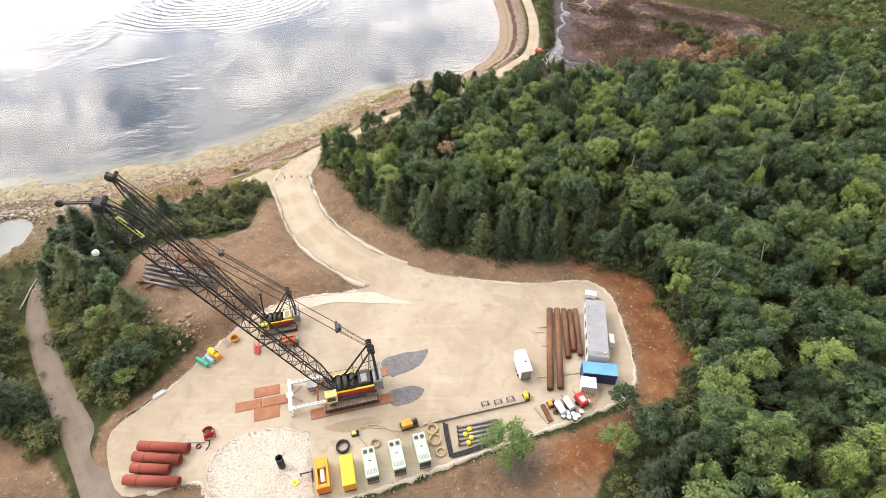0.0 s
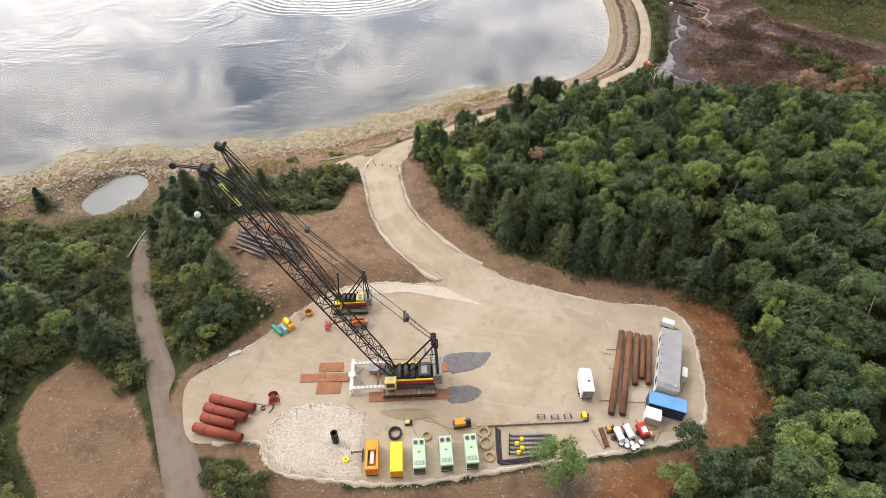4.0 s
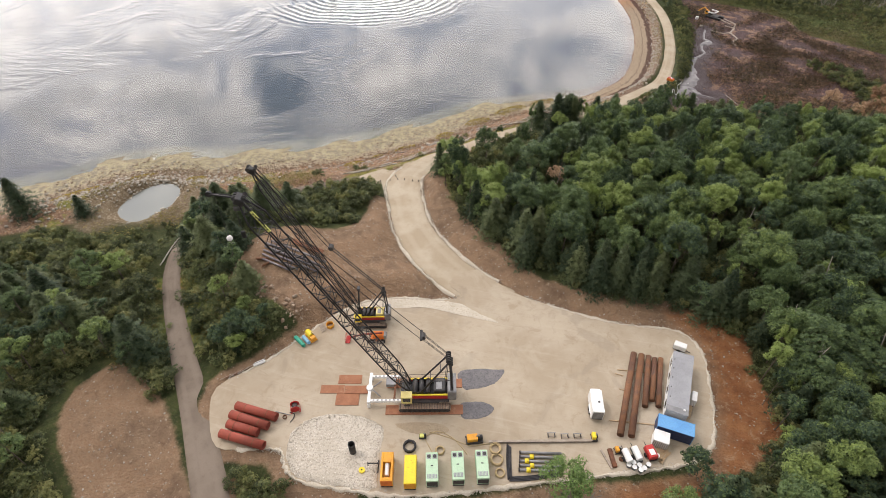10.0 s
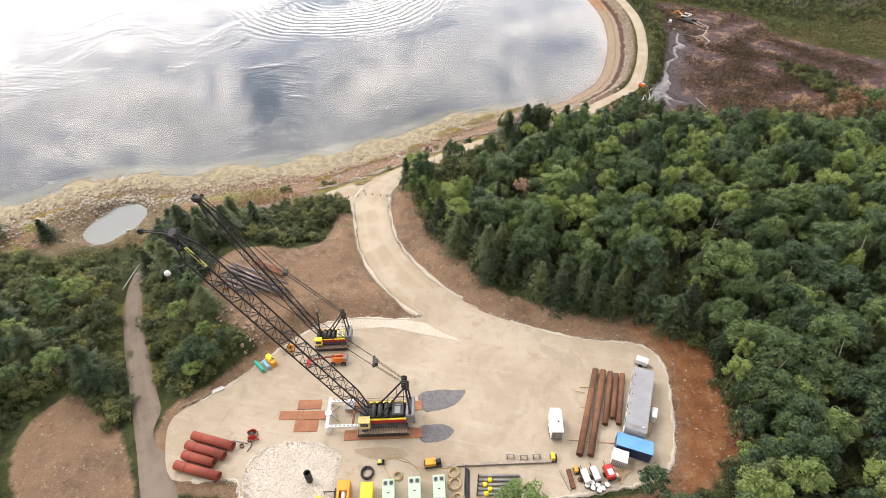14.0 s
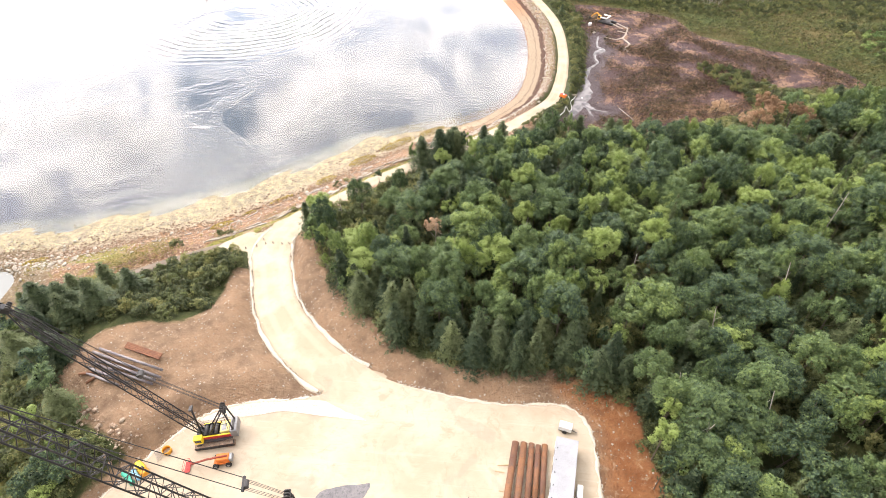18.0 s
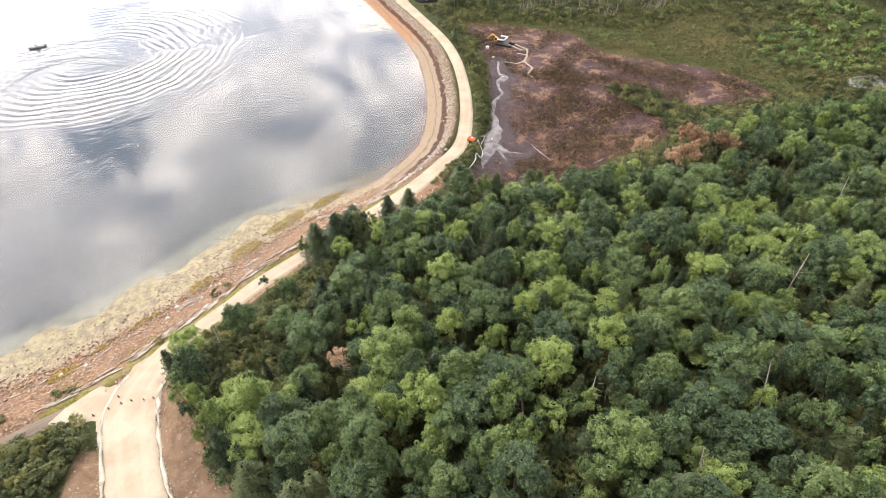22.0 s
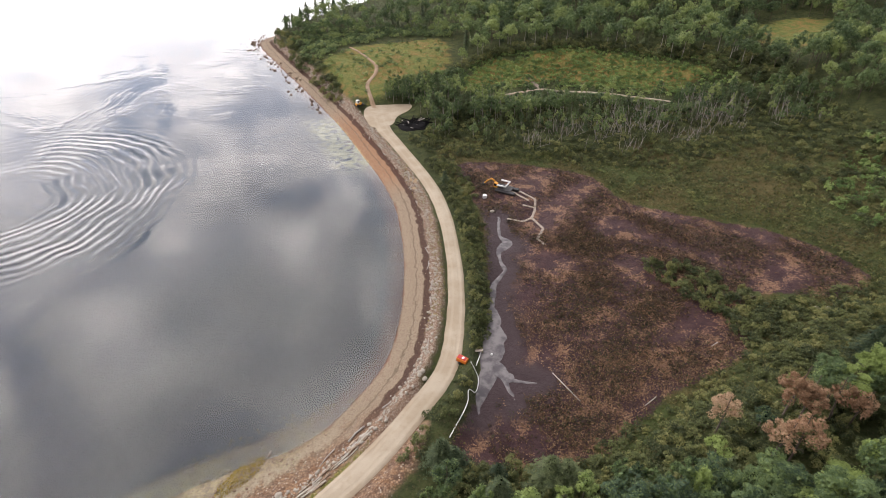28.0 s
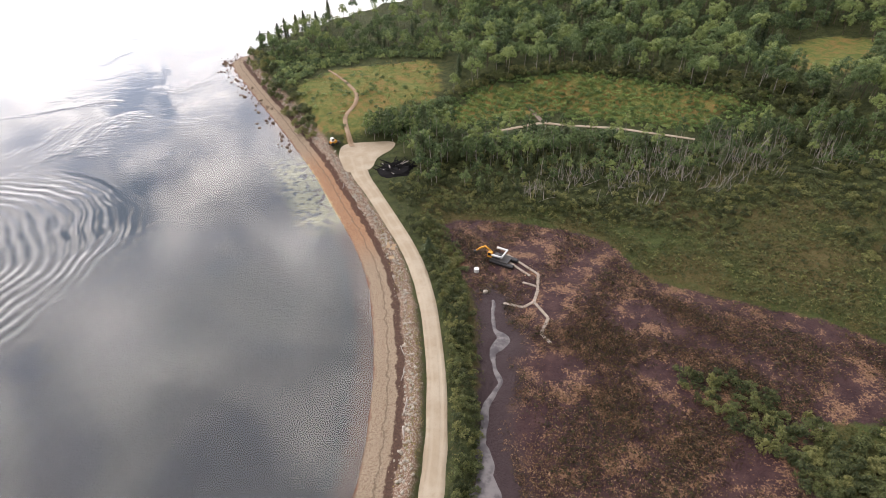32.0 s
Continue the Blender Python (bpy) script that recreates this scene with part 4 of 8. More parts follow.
variant("willow0", crown(RNG, 2.6, 8.2, 0.8, 26, 3000, 0.3, -0.1, 12), stem(RNG, 0.1, 7.5, 0.6, 5, 7, 1.8), M_REGROWTH)

LABELS = {"willow": ("slim tree with thin yellow-green leaves below the pad", "tree"), "broad": ("broadleaf tree with a dense rounded green crown", "tree"), "birch": ("slim broadleaf tree with an airy green crown", "tree"), "spruce": ("dark green spruce with drooping boughs", "spruce"),
          "shrub": ("low dense green shrub", "shrub"), "brown": ("dying conifer with rust-brown needles", "dead tree")}
NAMES = {"willow": "slim_tree", "broad": "broadleaf_tree", "birch": "slim_tree", "spruce": "spruce_tree", "shrub": "shrub", "brown": "dying_tree"}


def plant(k, x, y, scale, turn, label="", z=None):
    """One tree as a thing of its own."""
    sort = k.rstrip("0123456789")
    root = new(NAMES[sort])
    trunk, top = new("trunk", KINDS[k]["trunk"]), new("crown", KINDS[k]["crown"])
    trunk.parent = top.parent = root
    z = height_at(x, y)[0] if z is None else z
    root.matrix_world = pose(x, y, z - 0.05, 0, 0, turn) @ Matrix.Diagonal((scale[0], scale[0], scale[1], 1))
    return tagged(root, label or LABELS[sort][0], LABELS[sort][1], group={"shrub": "shrubs", "spruce": "spruces"}.get(sort, "woodland trees"))


def woods(name, rows, label, leaf_mat, category="woods", bark=None):
    """Many trees joined: rows of (kind, x, y, width scale, height scale, turn, tint)."""
    vs, fs, ts, tv, tf = [], [], [], [], []
    nv = nt = 0
    zs = height_at([r[1] for r in rows], [r[2] for r in rows])
    for (k, x, y, sw, sh, turn, tint), z in zip(rows, zs):
        v, f, iv, inf = KINDS[k]["arr"]
        c, s = math.cos(turn), math.sin(turn)
        rot = np.array([[c * sw, -s * sw, 0], [s * sw, c * sw, 0], [0, 0, sh]]).T
        a = np.concatenate([v, iv]) @ rot + [x, y, z]
        vs.append(a)
        fs.append(np.concatenate([f, inf + len(v)]) + nv)
        ts.append(np.full(len(a), tint))
        nv += len(a)
        b, g = KINDS[k]["stem"]
        tv.append(b @ rot + [x, y, z])
        tf.append(g + nt)
        nt += len(b)
    f = np.concatenate(fs)
    root = new(name)
    me = mesh_of("crowns", np.concatenate(vs), f, {"tint": np.concatenate(ts)})
    me.materials.append(leaf_mat)
    tm = mesh_of("trunks", np.concatenate(tv), np.concatenate(tf), (), True)
    tm.materials.append(bark or M_BARK)
    for nm, m in (("crowns", me), ("trunks", tm)):
        new(nm, m).parent = root
    return tagged(root, label, category, kind="stuff")


def scatter(rng, poly, gap, jitter=0.42):
    """Places in an outline, a gap apart and shaken."""
    lo, hi = poly.min(0), poly.max(0)
    gx, gy = np.meshgrid(np.arange(lo[0], hi[0], gap), np.arange(lo[1], hi[1], gap * 0.88))
    gx = gx + (np.arange(len(gx)) % 2)[:, None] * gap * 0.5
    x, y = gx.ravel() + rng.uniform(-jitter, jitter, gx.size) * gap, gy.ravel() + rng.uniform(-jitter, jitter, gx.size) * gap
    k = inside(x, y, poly)
    return x[k], y[k]


def outline(points):
    return spline(points, 3, True)


WOOD = outline([(-30.5, 119), (-27.8, 109.2), (-22.8, 99), (-16.2, 90.4), (-7, 82.8), (1.4, 77.2), (14, 76), (26, 76.4), (34.5, 73), (37.6, 68), (38.2, 60), (40, 53), (37, 46.5), (31, 41), (26, 32), (24, 20), (22, 8), (120, 0), (190, 60), (190, 150),
                (178, 184), (150, 185), (122, 184), (104, 177), (86, 170), (64, 160), (46, 158), (30, 162), (22, 159), (13, 152), (3, 145), (-4, 141), (-10, 138), (-16, 132), (-25, 123)])
SCRUB = outline([(-27, 120), (-21, 108), (-14, 106), (-4, 116), (3, 130), (10, 146), (2, 143), (-8, 138), (-18, 129)])
rng = np.random.default_rng(11)
single, joined, low = [], [], []
x, y = scatter(rng, WOOD, 3.95)
ok = (x < 32 + 0.85 * y) & (field_at("way", x, y) < -2.7)
x, y = x[ok], y[ok]
DYING = ((87, 168, 1.1), (89.6, 167, 0.95), (95.5, 167, 0.9), (98.4, 166, 0.75), (84, 160.5, 1.0), (81.3, 161.5, 0.85), (75, 167, 0.9), (1, 108, 0.7))
sc = inside(x, y, SCRUB)
for px, py, in_scrub in zip(x, y, sc):
    if (in_scrub and rng.random() < 0.85) or any(math.hypot(px - a, (py - b + 2.5) * 0.7) < 3.8 for a, b, c in DYING):
        continue
    edge = near_line(np.array([px]), np.array([py]), WOOD, True)[0][0]
    pick = rng.random()
    near_bank = edge < 6 and py < 95 and px < 45
    conifer = pick < ((0.9 if -4 < px < 37 else 0.5) if near_bank else 0.17)
    k = "spruce%d" % rng.integers(4) if conifer else ("birch%d" % rng.integers(3) if pick > 0.84 or edge < 3 else "broad%d" % rng.integers(6))
    sw, sh = 0.42 + 0.86 * rng.random() ** 1.5, rng.uniform(0.6, 1.12)
    if conifer and near_bank:
        sw, sh = rng.uniform(0.75, 1.15), rng.uniform(0.75, 1.05)
    row = (k, px, py, sw, sh, rng.uniform(0, 6.28), rng.random())
    (single if py < 150 and px < 52 and py > 30 else joined).append(row)
for row in single[:300]:
    plant(row[0], row[1], row[2], (row[3], row[4]), math.degrees(row[5]))
joined = [(r[0].replace("broad", "mid") if r[0][-1] in "0123" or r[0][0] != "b" else "mid%d" % (int(r[0][-1]) - 4) if r[0].startswith("broad") else r[0], *r[1:]) for r in joined + single[300:]]
g = np.random.default_rng(33)
x, y = scatter(g, WOOD, 3.9)
ok = (x < 32 + 0.85 * y) & (near_line(x, y, WOOD, True)[0] > 4.0) & (y > 30) & (x < 120)
woods("undergrowth", [("low%d" % g.integers(3), a, b, g.uniform(0.9, 1.5), g.uniform(1.0, 2.2), g.uniform(0, 6.28), g.random()) for a, b in zip(x[ok], y[ok])], "young growth beneath the woodland trees", M_SHRUB, "shrubs")
woods("woodland", [r for r in joined if not r[0].startswith("spruce")], "dense mixed broadleaf woodland on a low rise", M_LEAF)
woods("woodland", [r for r in joined if r[0].startswith("spruce")], "dark spruces scattered through the woodland", M_NEEDLE)


def thicket(poly, gap, lo, hi, label, kinds="shrub", count=4, mat=None, seed=3, keep=1.0):
    g = np.random.default_rng(seed)
    x, y = scatter(g, poly, gap)
    ok = (field_at("way", x, y) < -0.8) & (g.random(len(x)) < keep) & (x > -118) & (y > 8)
    rows = [("%s%d" % (kinds, g.integers(count)), a, b, g.uniform(lo, hi), g.uniform(lo, hi), g.uniform(0, 6.28), g.random()) for a, b in zip(x[ok], y[ok])]
    return woods("thicket", rows, label, mat or M_SHRUB, "shrubs")


g = np.random.default_rng(31)
x, y = scatter(g, WOOD, 2.8)
ok = (near_line(x, y, WOOD, True)[0] < 5.0) & (x < 32 + 0.85 * y) & (y > 25)
woods("undergrowth", [("shrub%d" % g.integers(4), a, b, g.uniform(0.6, 1.15), g.uniform(0.5, 1.1), g.uniform(0, 6.28), g.random()) for a, b in zip(x[ok], y[ok])], "leafy undergrowth along the edge of the wood", M_SHRUB, "shrubs")
thicket(SCRUB, 2.5, 0.9, 1.5, "dense alder scrub at the edge of the wood", seed=4)
thicket(outline([(-66, 92), (-64, 99), (-56, 104), (-46, 106), (-42, 102.5), (-41.5, 95), (-42, 86), (-46, 82), (-57, 80.5), (-63, 84)]), 2.3, 0.8, 1.3, "rounded bank of dense green shrubs beside the road", seed=5)
LEFT = outline([(-130, 60), (-112, 74), (-96, 74), (-82, 69), (-78, 62), (-71, 55), (-63, 46.5), (-56, 38), (-61, 36), (-68, 43), (-76, 40), (-75, 30), (-68, 23), (-58, 15), (-50, 6), (-90, -10), (-150, 10)])
MIDDLE = outline([(-75, 68), (-74, 78), (-68, 84), (-62, 76), (-58, 66), (-52, 60.5), (-46, 55.5), (-43.5, 51.5), (-48, 46), (-53, 43.5), (-60, 50), (-68, 59)])
thicket(LEFT[(LEFT[:, 0] > -140)], 3.6, 0.9, 1.7, "tangled green scrub beside the dirt track", seed=6)
thicket(MIDDLE, 3.2, 0.8, 1.4, "green scrub between the track and the pad", seed=7, keep=0.5)
for poly, seed in ((LEFT[(LEFT[:, 0] > -140)], 71), (MIDDLE, 72)):
    thicket(poly, 2.5, 0.5, 1.2, "low tangled growth beneath the scrub", "low", 3, seed=seed)
g = np.random.default_rng(21)
for poly, gap in ((LEFT, 4.9), (MIDDLE, 8.0)):
    x, y = scatter(g, poly, gap)
    ok = (field_at("way", x, y) < -3) & (field_at("pond", x, y) < -24)
    for a, b in zip(x[ok], y[ok]):
        p = g.random()
        k = "spruce%d" % g.integers(4) if p < 0.22 else "birch%d" % g.integers(3)
        if p < 0.8:
            s = g.uniform(0.5, 0.98)
            plant(k, a, b, (s * 1.4, s), g.uniform(0, 360))

# ---- paints and metals ----
RUST = (0.16, 0.06, 0.03)
P_WHITE = plain("white_paint", (0.74, 0.74, 0.72), (0.82, 0.82, 0.8), 0.7, 0.45, wear=(0.45, 0.4, 0.33), amount=0.12)
P_GREY = plain("grey_roof_sheet", (0.27, 0.275, 0.29), (0.33, 0.335, 0.35), 0.5, 0.55, wear=(0.2, 0.19, 0.18), amount=0.2)
P_BLACK = plain("black_steel", (0.012, 0.012, 0.014), (0.03, 0.028, 0.028), 1.0, 0.5, wear=(0.06, 0.04, 0.03), amount=0.15)
P_DARK = plain("dark_machinery", (0.03, 0.03, 0.033), (0.07, 0.065, 0.06), 1.4, 0.55, wear=(0.12, 0.08, 0.05), amount=0.25)
P_STEEL = plain("grey_steel", (0.2, 0.2, 0.205), (0.3, 0.3, 0.3), 0.9, 0.5, 0.4, wear=RUST, amount=0.1)
P_RUST = plain("rusty_steel", (0.2, 0.08, 0.038), (0.13, 0.058, 0.035), 0.8, 0.85, wear=(0.32, 0.16, 0.08), amount=0.35, bump=0.02)
P_PILE = plain("rusty_pile_steel", (0.22, 0.1, 0.045), (0.12, 0.06, 0.04), 0.35, 0.75, wear=(0.07, 0.055, 0.05), amount=0.4, bump=0.015)
P_PLATE = plain("rusty_plate_steel", (0.36, 0.16, 0.085), (0.28, 0.12, 0.065), 0.6, 0.85, wear=(0.42, 0.26, 0.16), amount=0.3)
P_REDPIPE = plain("red_oxide_paint", (0.3, 0.06, 0.035), (0.24, 0.055, 0.035), 0.5, 0.7, wear=(0.16, 0.05, 0.03), amount=0.35)
P_RED = plain("red_paint", (0.5, 0.03, 0.025), (0.42, 0.03, 0.025), 0.9, 0.45, wear=(0.14, 0.05, 0.04), amount=0.15)
P_ORANGE = plain("orange_paint", (0.72, 0.19, 0.02), (0.62, 0.15, 0.02), 0.8, 0.5, wear=(0.2, 0.09, 0.04), amount=0.2)
P_AMBER = plain("amber_paint", (0.75, 0.36, 0.03), (0.68, 0.3, 0.03), 0.8, 0.5, wear=(0.25, 0.13, 0.05), amount=0.2)
P_YELLOW = plain("yellow_paint", (0.85, 0.66, 0.03), (0.78, 0.58, 0.03), 0.8, 0.45, wear=(0.3, 0.2, 0.06), amount=0.15)
P_LIME = plain("pale_yellow_paint", (0.72, 0.74, 0.2), (0.66, 0.68, 0.18), 0.8, 0.5, wear=(0.3, 0.28, 0.12), amount=0.15)
P_GREEN = plain("pale_green_paint", (0.44, 0.62, 0.42), (0.5, 0.67, 0.48), 0.8, 0.45, wear=(0.3, 0.36, 0.27), amount=0.15)
P_TEAL = plain("sea_green_paint", (0.03, 0.3, 0.2), (0.04, 0.36, 0.25), 0.8, 0.5, wear=(0.1, 0.15, 0.1), amount=0.15)
P_SKY = plain("light_blue_paint", (0.2, 0.42, 0.6), (0.25, 0.46, 0.62), 0.8, 0.5)
P_BLUE = plain("blue_container_paint", (0.1, 0.3, 0.6), (0.13, 0.35, 0.64), 0.5, 0.5, wear=(0.25, 0.4, 0.55), amount=0.15)
P_NAVY = plain("dark_blue_paint", (0.02, 0.035, 0.1), (0.03, 0.05, 0.13), 0.5, 0.5, wear=(0.08, 0.06, 0.05), amount=0.15)
P_TYRE = plain("tyre_rubber", (0.016, 0.016, 0.016), (0.03, 0.029, 0.027), 2.0, 0.9)
P_ROPE = plain("tan_hose", (0.42, 0.31, 0.16), (0.5, 0.39, 0.22), 2.0, 0.8)
P_HOSE = plain("black_hose", (0.02, 0.02, 0.024), (0.045, 0.043, 0.045), 2.0, 0.7)
P_WOOD = plain("raw_timber", (0.42, 0.29, 0.16), (0.5, 0.37, 0.23), 1.2, 0.85, wear=(0.25, 0.17, 0.1), amount=0.3)
P_OLDWOOD = plain("grey_timber", (0.3, 0.25, 0.2), (0.4, 0.34, 0.28), 1.2, 0.9, wear=(0.16, 0.12, 0.09), amount=0.3)
P_GLASS, gn = material("cab_glass")
gn.node("ShaderNodeOutputMaterial", {0: gn.node("ShaderNodeBsdfPrincipled", {"Base Color": (0.02, 0.025, 0.03, 1), "Roughness": 0.06, "Specular IOR Level": 0.6}).outputs[0]})
P_DARKGRAVEL = earth("dark_fine_gravel", ((0.15, 0.145, 0.15), (0.2, 0.19, 0.19), (0.115, 0.11, 0.115)), (0.26, 0.25, 0.25), 0.5, 9.0, 0.2, 0.04)
P_WHITEGRAVEL = earth("crushed_pale_rock", ((0.5, 0.45, 0.37), (0.58, 0.53, 0.45), (0.4, 0.35, 0.28)), (0.68, 0.65, 0.6), 0.4, 4.5, 0.45, 0.12)
P_STRIP = earth("pale_crushed_strip", ((0.476, 0.425, 0.34), (0.544, 0.493, 0.408), (0.399, 0.34, 0.264)), (0.595, 0.561, 0.493), 0.4, 5.0, 0.4, 0.08)


# ---- shapes ----


def box(bm, size, at=(0, 0, 0), turn=(0, 0, 0), bevel=0.0, taper=1.0):
    """A box with its middle at a place; taper narrows its top."""
    r = bmesh.ops.create_cube(bm, size=1.0)["verts"]
    for v in r:
        if v.co.z > 0:
            v.co.x *= taper
            v.co.y *= taper
        v.co = Vector((v.co.x * size[0], v.co.y * size[1], v.co.z * size[2]))
    if bevel:
        es = list({e for v in r for e in v.link_edges})
        got = bmesh.ops.bevel(bm, geom=es, offset=bevel, segments=1, affect="EDGES")["verts"]
        r = list({v for v in got} | {v for v in r if v.is_valid})
    bmesh.ops.transform(bm, matrix=pose(*at, *turn), verts=r)
    return bm


def tube(bm, pts, r, sides=6, ends=True):
    """A round bar along a line of points."""
    pts = [Vector(p) for p in pts]
    rings, e1 = [], None
    for i, p in enumerate(pts):
        d = (pts[min(i + 1, len(pts) - 1)] - pts[max(i - 1, 0)]).normalized()
        if e1 is None:
            e1 = d.orthogonal().normalized()
        e1 = (e1 - d * e1.dot(d)).normalized()
        e2 = d.cross(e1)
        rings.append([bm.verts.new(p + (e1 * math.cos(a) + e2 * math.sin(a)) * r) for a in (6.2832 * k / sides for k in range(sides))])
    for a, b in zip(rings, rings[1:]):
        for k in range(sides):
            bm.faces.new((a[k], a[(k + 1) % sides], b[(k + 1) % sides], b[k])).smooth = sides > 5
    if ends:
        bm.faces.new(rings[0][::-1])
        bm.faces.new(rings[-1])
    return bm


def hollow(bm, a, b, r, wall, sides=20):
    """An open pipe with a wall."""
    a, b = Vector(a), Vector(b)
    d = (b - a).normalized()
    e1 = d.orthogonal().normalized()
    e2 = d.cross(e1)
    ring = lambda c, q: [bm.verts.new(c + (e1 * math.cos(t) + e2 * math.sin(t)) * q) for t in (6.2832 * k / sides for k in range(sides))]
    o1, o2, i1, i2 = ring(a, r), ring(b, r), ring(a, r - wall), ring(b, r - wall)
    for k in range(sides):
        j = (k + 1) % sides
        bm.faces.new((o1[k], o1[j], o2[j], o2[k])).smooth = True
        bm.faces.new((i1[j], i1[k], i2[k], i2[j])).smooth = True
        bm.faces.new((o1[j], o1[k], i1[k], i1[j]))
        bm.faces.new((o2[k], o2[j], i2[j], i2[k]))
    return bm


def wheel(bm, at, r, width, axis="y", sides=16):
    d = Vector((0, width / 2, 0)) if axis == "y" else Vector((width / 2, 0, 0))
    tube(bm, [Vector(at) - d, Vector(at) - d * 0.8, Vector(at) + d * 0.8, Vector(at) + d], r, sides)
    return bm


def part(name, bm, mat, parent, label=""):
    me = bpy.data.meshes.new(name)
    bmesh.ops.recalc_face_normals(bm, faces=bm.faces)
    bm.to_mesh(me)
    bm.free()
    me.materials.append(mat)
    ob = new(name, me)
    ob.parent = parent
    if label:
        ob["label"] = label
    return ob


def made(fn, *args, **kw):
    return fn(bmesh.new(), *args, **kw)


def thing(name, label, category, x, y, z=PAD_Z, yaw=0.0, group=""):
    ob = new(name)
    ob.matrix_world = pose(x, y, z, 0, 0, yaw)
    return tagged(ob, label, category, group)


def lone(name, bm, mat, label, category, x, y, z=PAD_Z, yaw=0.0, group="", pitch=0.0):
    """A thing of one piece."""
    ob = part(name, bm, mat, None)
    ob.matrix_world = pose(x, y, z, pitch, 0, yaw)
    return tagged(ob, label, category, group)


def sheet(name, points, z, mat, label, category, rough=0.12):
    """A thin spread of loose material, a little domed, with an uneven outline."""
    g = np.random.default_rng(len(points))
    o = spline(points, 6, True)
    c = o.mean(0)
    o = c + (o - c) * (1 + g.normal(size=(len(o), 1)) * 0.018)
    bm = bmesh.new()
    rings = []
    for k, lift in ((1.0, 0.004), (0.97, rough * 0.5), (0.8, rough), (0.4, rough * 1.15)):
        q = c + (o - c) * k
        rings.append([bm.verts.new((a, b, z + lift)) for a, b in q])
    for a, b in zip(rings, rings[1:]):
        for i in range(len(o)):
            bm.faces.new((a[i - 1], a[i], b[i], b[i - 1])).smooth = True
    bm.faces.new(rings[-1])
    me = bpy.data.meshes.new(name)
    bmesh.ops.recalc_face_normals(bm, faces=bm.faces)
    bm.to_mesh(me)
    bm.free()
    return setting(name, me, mat, label, category)


# ---- on the pad ----
sheet("gravel_spread", [(-31.3, 31.0), (-32.9, 35.2), (-30.6, 38.6), (-26.4, 40.3), (-22.0, 40.6), (-19.2, 39.4), (-18.6, 36.6), (-18.2, 33.6), (-17.4, 30.4), (-21.3, 29.5), (-28.4, 29.1)], PAD_Z, P_WHITEGRAVEL, "round spread of crushed pale rock", "gravel")
sheet("gravel_spread", [(-10.0, 52.4), (-7, 53.8), (-4.2, 54.3), (-2.5, 54.6), (-2.9, 52.9), (-4.0, 51.3), (-6.3, 50.0), (-8.6, 49.4)], PAD_Z, P_DARKGRAVEL, "spread of dark grey fine gravel behind the crane", "gravel", 0.05)
sheet("gravel_spread", [(-8.4, 46.5), (-6.4, 47.4), (-4.6, 47.7), (-2.9, 47.0), (-3.8, 45.4), (-5.6, 44.4), (-7.6, 44.2)], PAD_Z, P_DARKGRAVEL, "small spread of dark grey fine gravel", "gravel", 0.05)
sheet("gravel_spread", [(-32.5, 62.4), (-27, 65.4), (-20, 66.9), (-13.5, 67.6), (-9.5, 66.2), (-5.2, 64.6), (-10, 64.9), (-18, 65.2), (-24, 64.2), (-29, 62.6)], PAD_Z, P_STRIP, "strip of pale crushed rock along the pad edge", "gravel", 0.04)
sheet("gravel_spread", [(-17.5, 40.6), (-14, 41.8), (-10.5, 42.3), (-9.2, 41.4), (-11, 40.4), (-14.5, 39.8)], PAD_Z, earth("damp_gravel", ((0.33, 0.26, 0.18), (0.37, 0.3, 0.21), (0.29, 0.23, 0.16)), (0.4, 0.34, 0.26), 0.5, 6.0), "damp darker gravel beside the crane mats", "gravel", 0.02)

for i, (ax, ay, bx, by) in enumerate(((-43.2, 37.4, -36.0, 37.0), (-43.3, 35.8, -36.6, 35.3), (-42.9, 34.2, -37.6, 33.9), (-43.2, 32.5, -35.7, 32.2))):
    t = thing("steel_pipe", "large red-oxide painted steel pipe lying on the gravel", "pipe", (ax + bx) / 2, (ay + by) / 2, PAD_Z, math.degrees(math.atan2(by - ay, bx - ax)), "red pipes")
    ln = math.hypot(bx - ax, by - ay) / 2
    part("barrel", hollow(bmesh.new(), (-ln, 0, 0.72), (ln, 0, 0.72), 0.7, 0.05, 24), P_REDPIPE, t)
    for s in (-0.5, 0.55):
        part("weld_band", hollow(bmesh.new(), (ln * s - 0.05, 0, 0.72), (ln * s + 0.05, 0, 0.72), 0.72, 0.04, 24), P_RUST, t)

for i, (ax, ay, bx, by, r) in enumerate(((16.6, 46.6, 18.8, 62.8, 0.52), (18.25, 46.8, 20.1, 62.8, 0.52), (20.4, 52.6, 21.3, 62.8, 0.46), (21.55, 54.0, 22.3, 62.6, 0.44), (22.5, 53.1, 23.3, 62.8, 0.44))):
    t = thing("pile_pipe", ("long" if i < 2 else "shorter") + " rusty steel pile pipe lying on timbers", "pipe", (ax + bx) / 2, (ay + by) / 2, PAD_Z + 0.14, math.degrees(math.atan2(by - ay, bx - ax)), "pile pipes")
    ln = math.hypot(bx - ax, by - ay) / 2
    part("barrel", hollow(bmesh.new(), (-ln, 0, r), (ln, 0, r), r, 0.04, 20), P_PILE, t)
    for s in (-0.62, 0.1, 0.66):
        part("weld_seam", hollow(bmesh.new(), (ln * s - 0.02, 0, r), (ln * s + 0.02, 0, r), r + 0.012, 0.03, 20), P_RUST, t)
for y in (49.6, 59.6):
    lone("timber_bearer", made(box, (7.4, 0.16, 0.14), (0, 0, 0.07), bevel=0.01), P_WOOD, "pale timber bearer under the pile pipes", "timber", 19.2 + (y - 54) * 0.12, y, PAD_Z, 7, "pipe bearers")

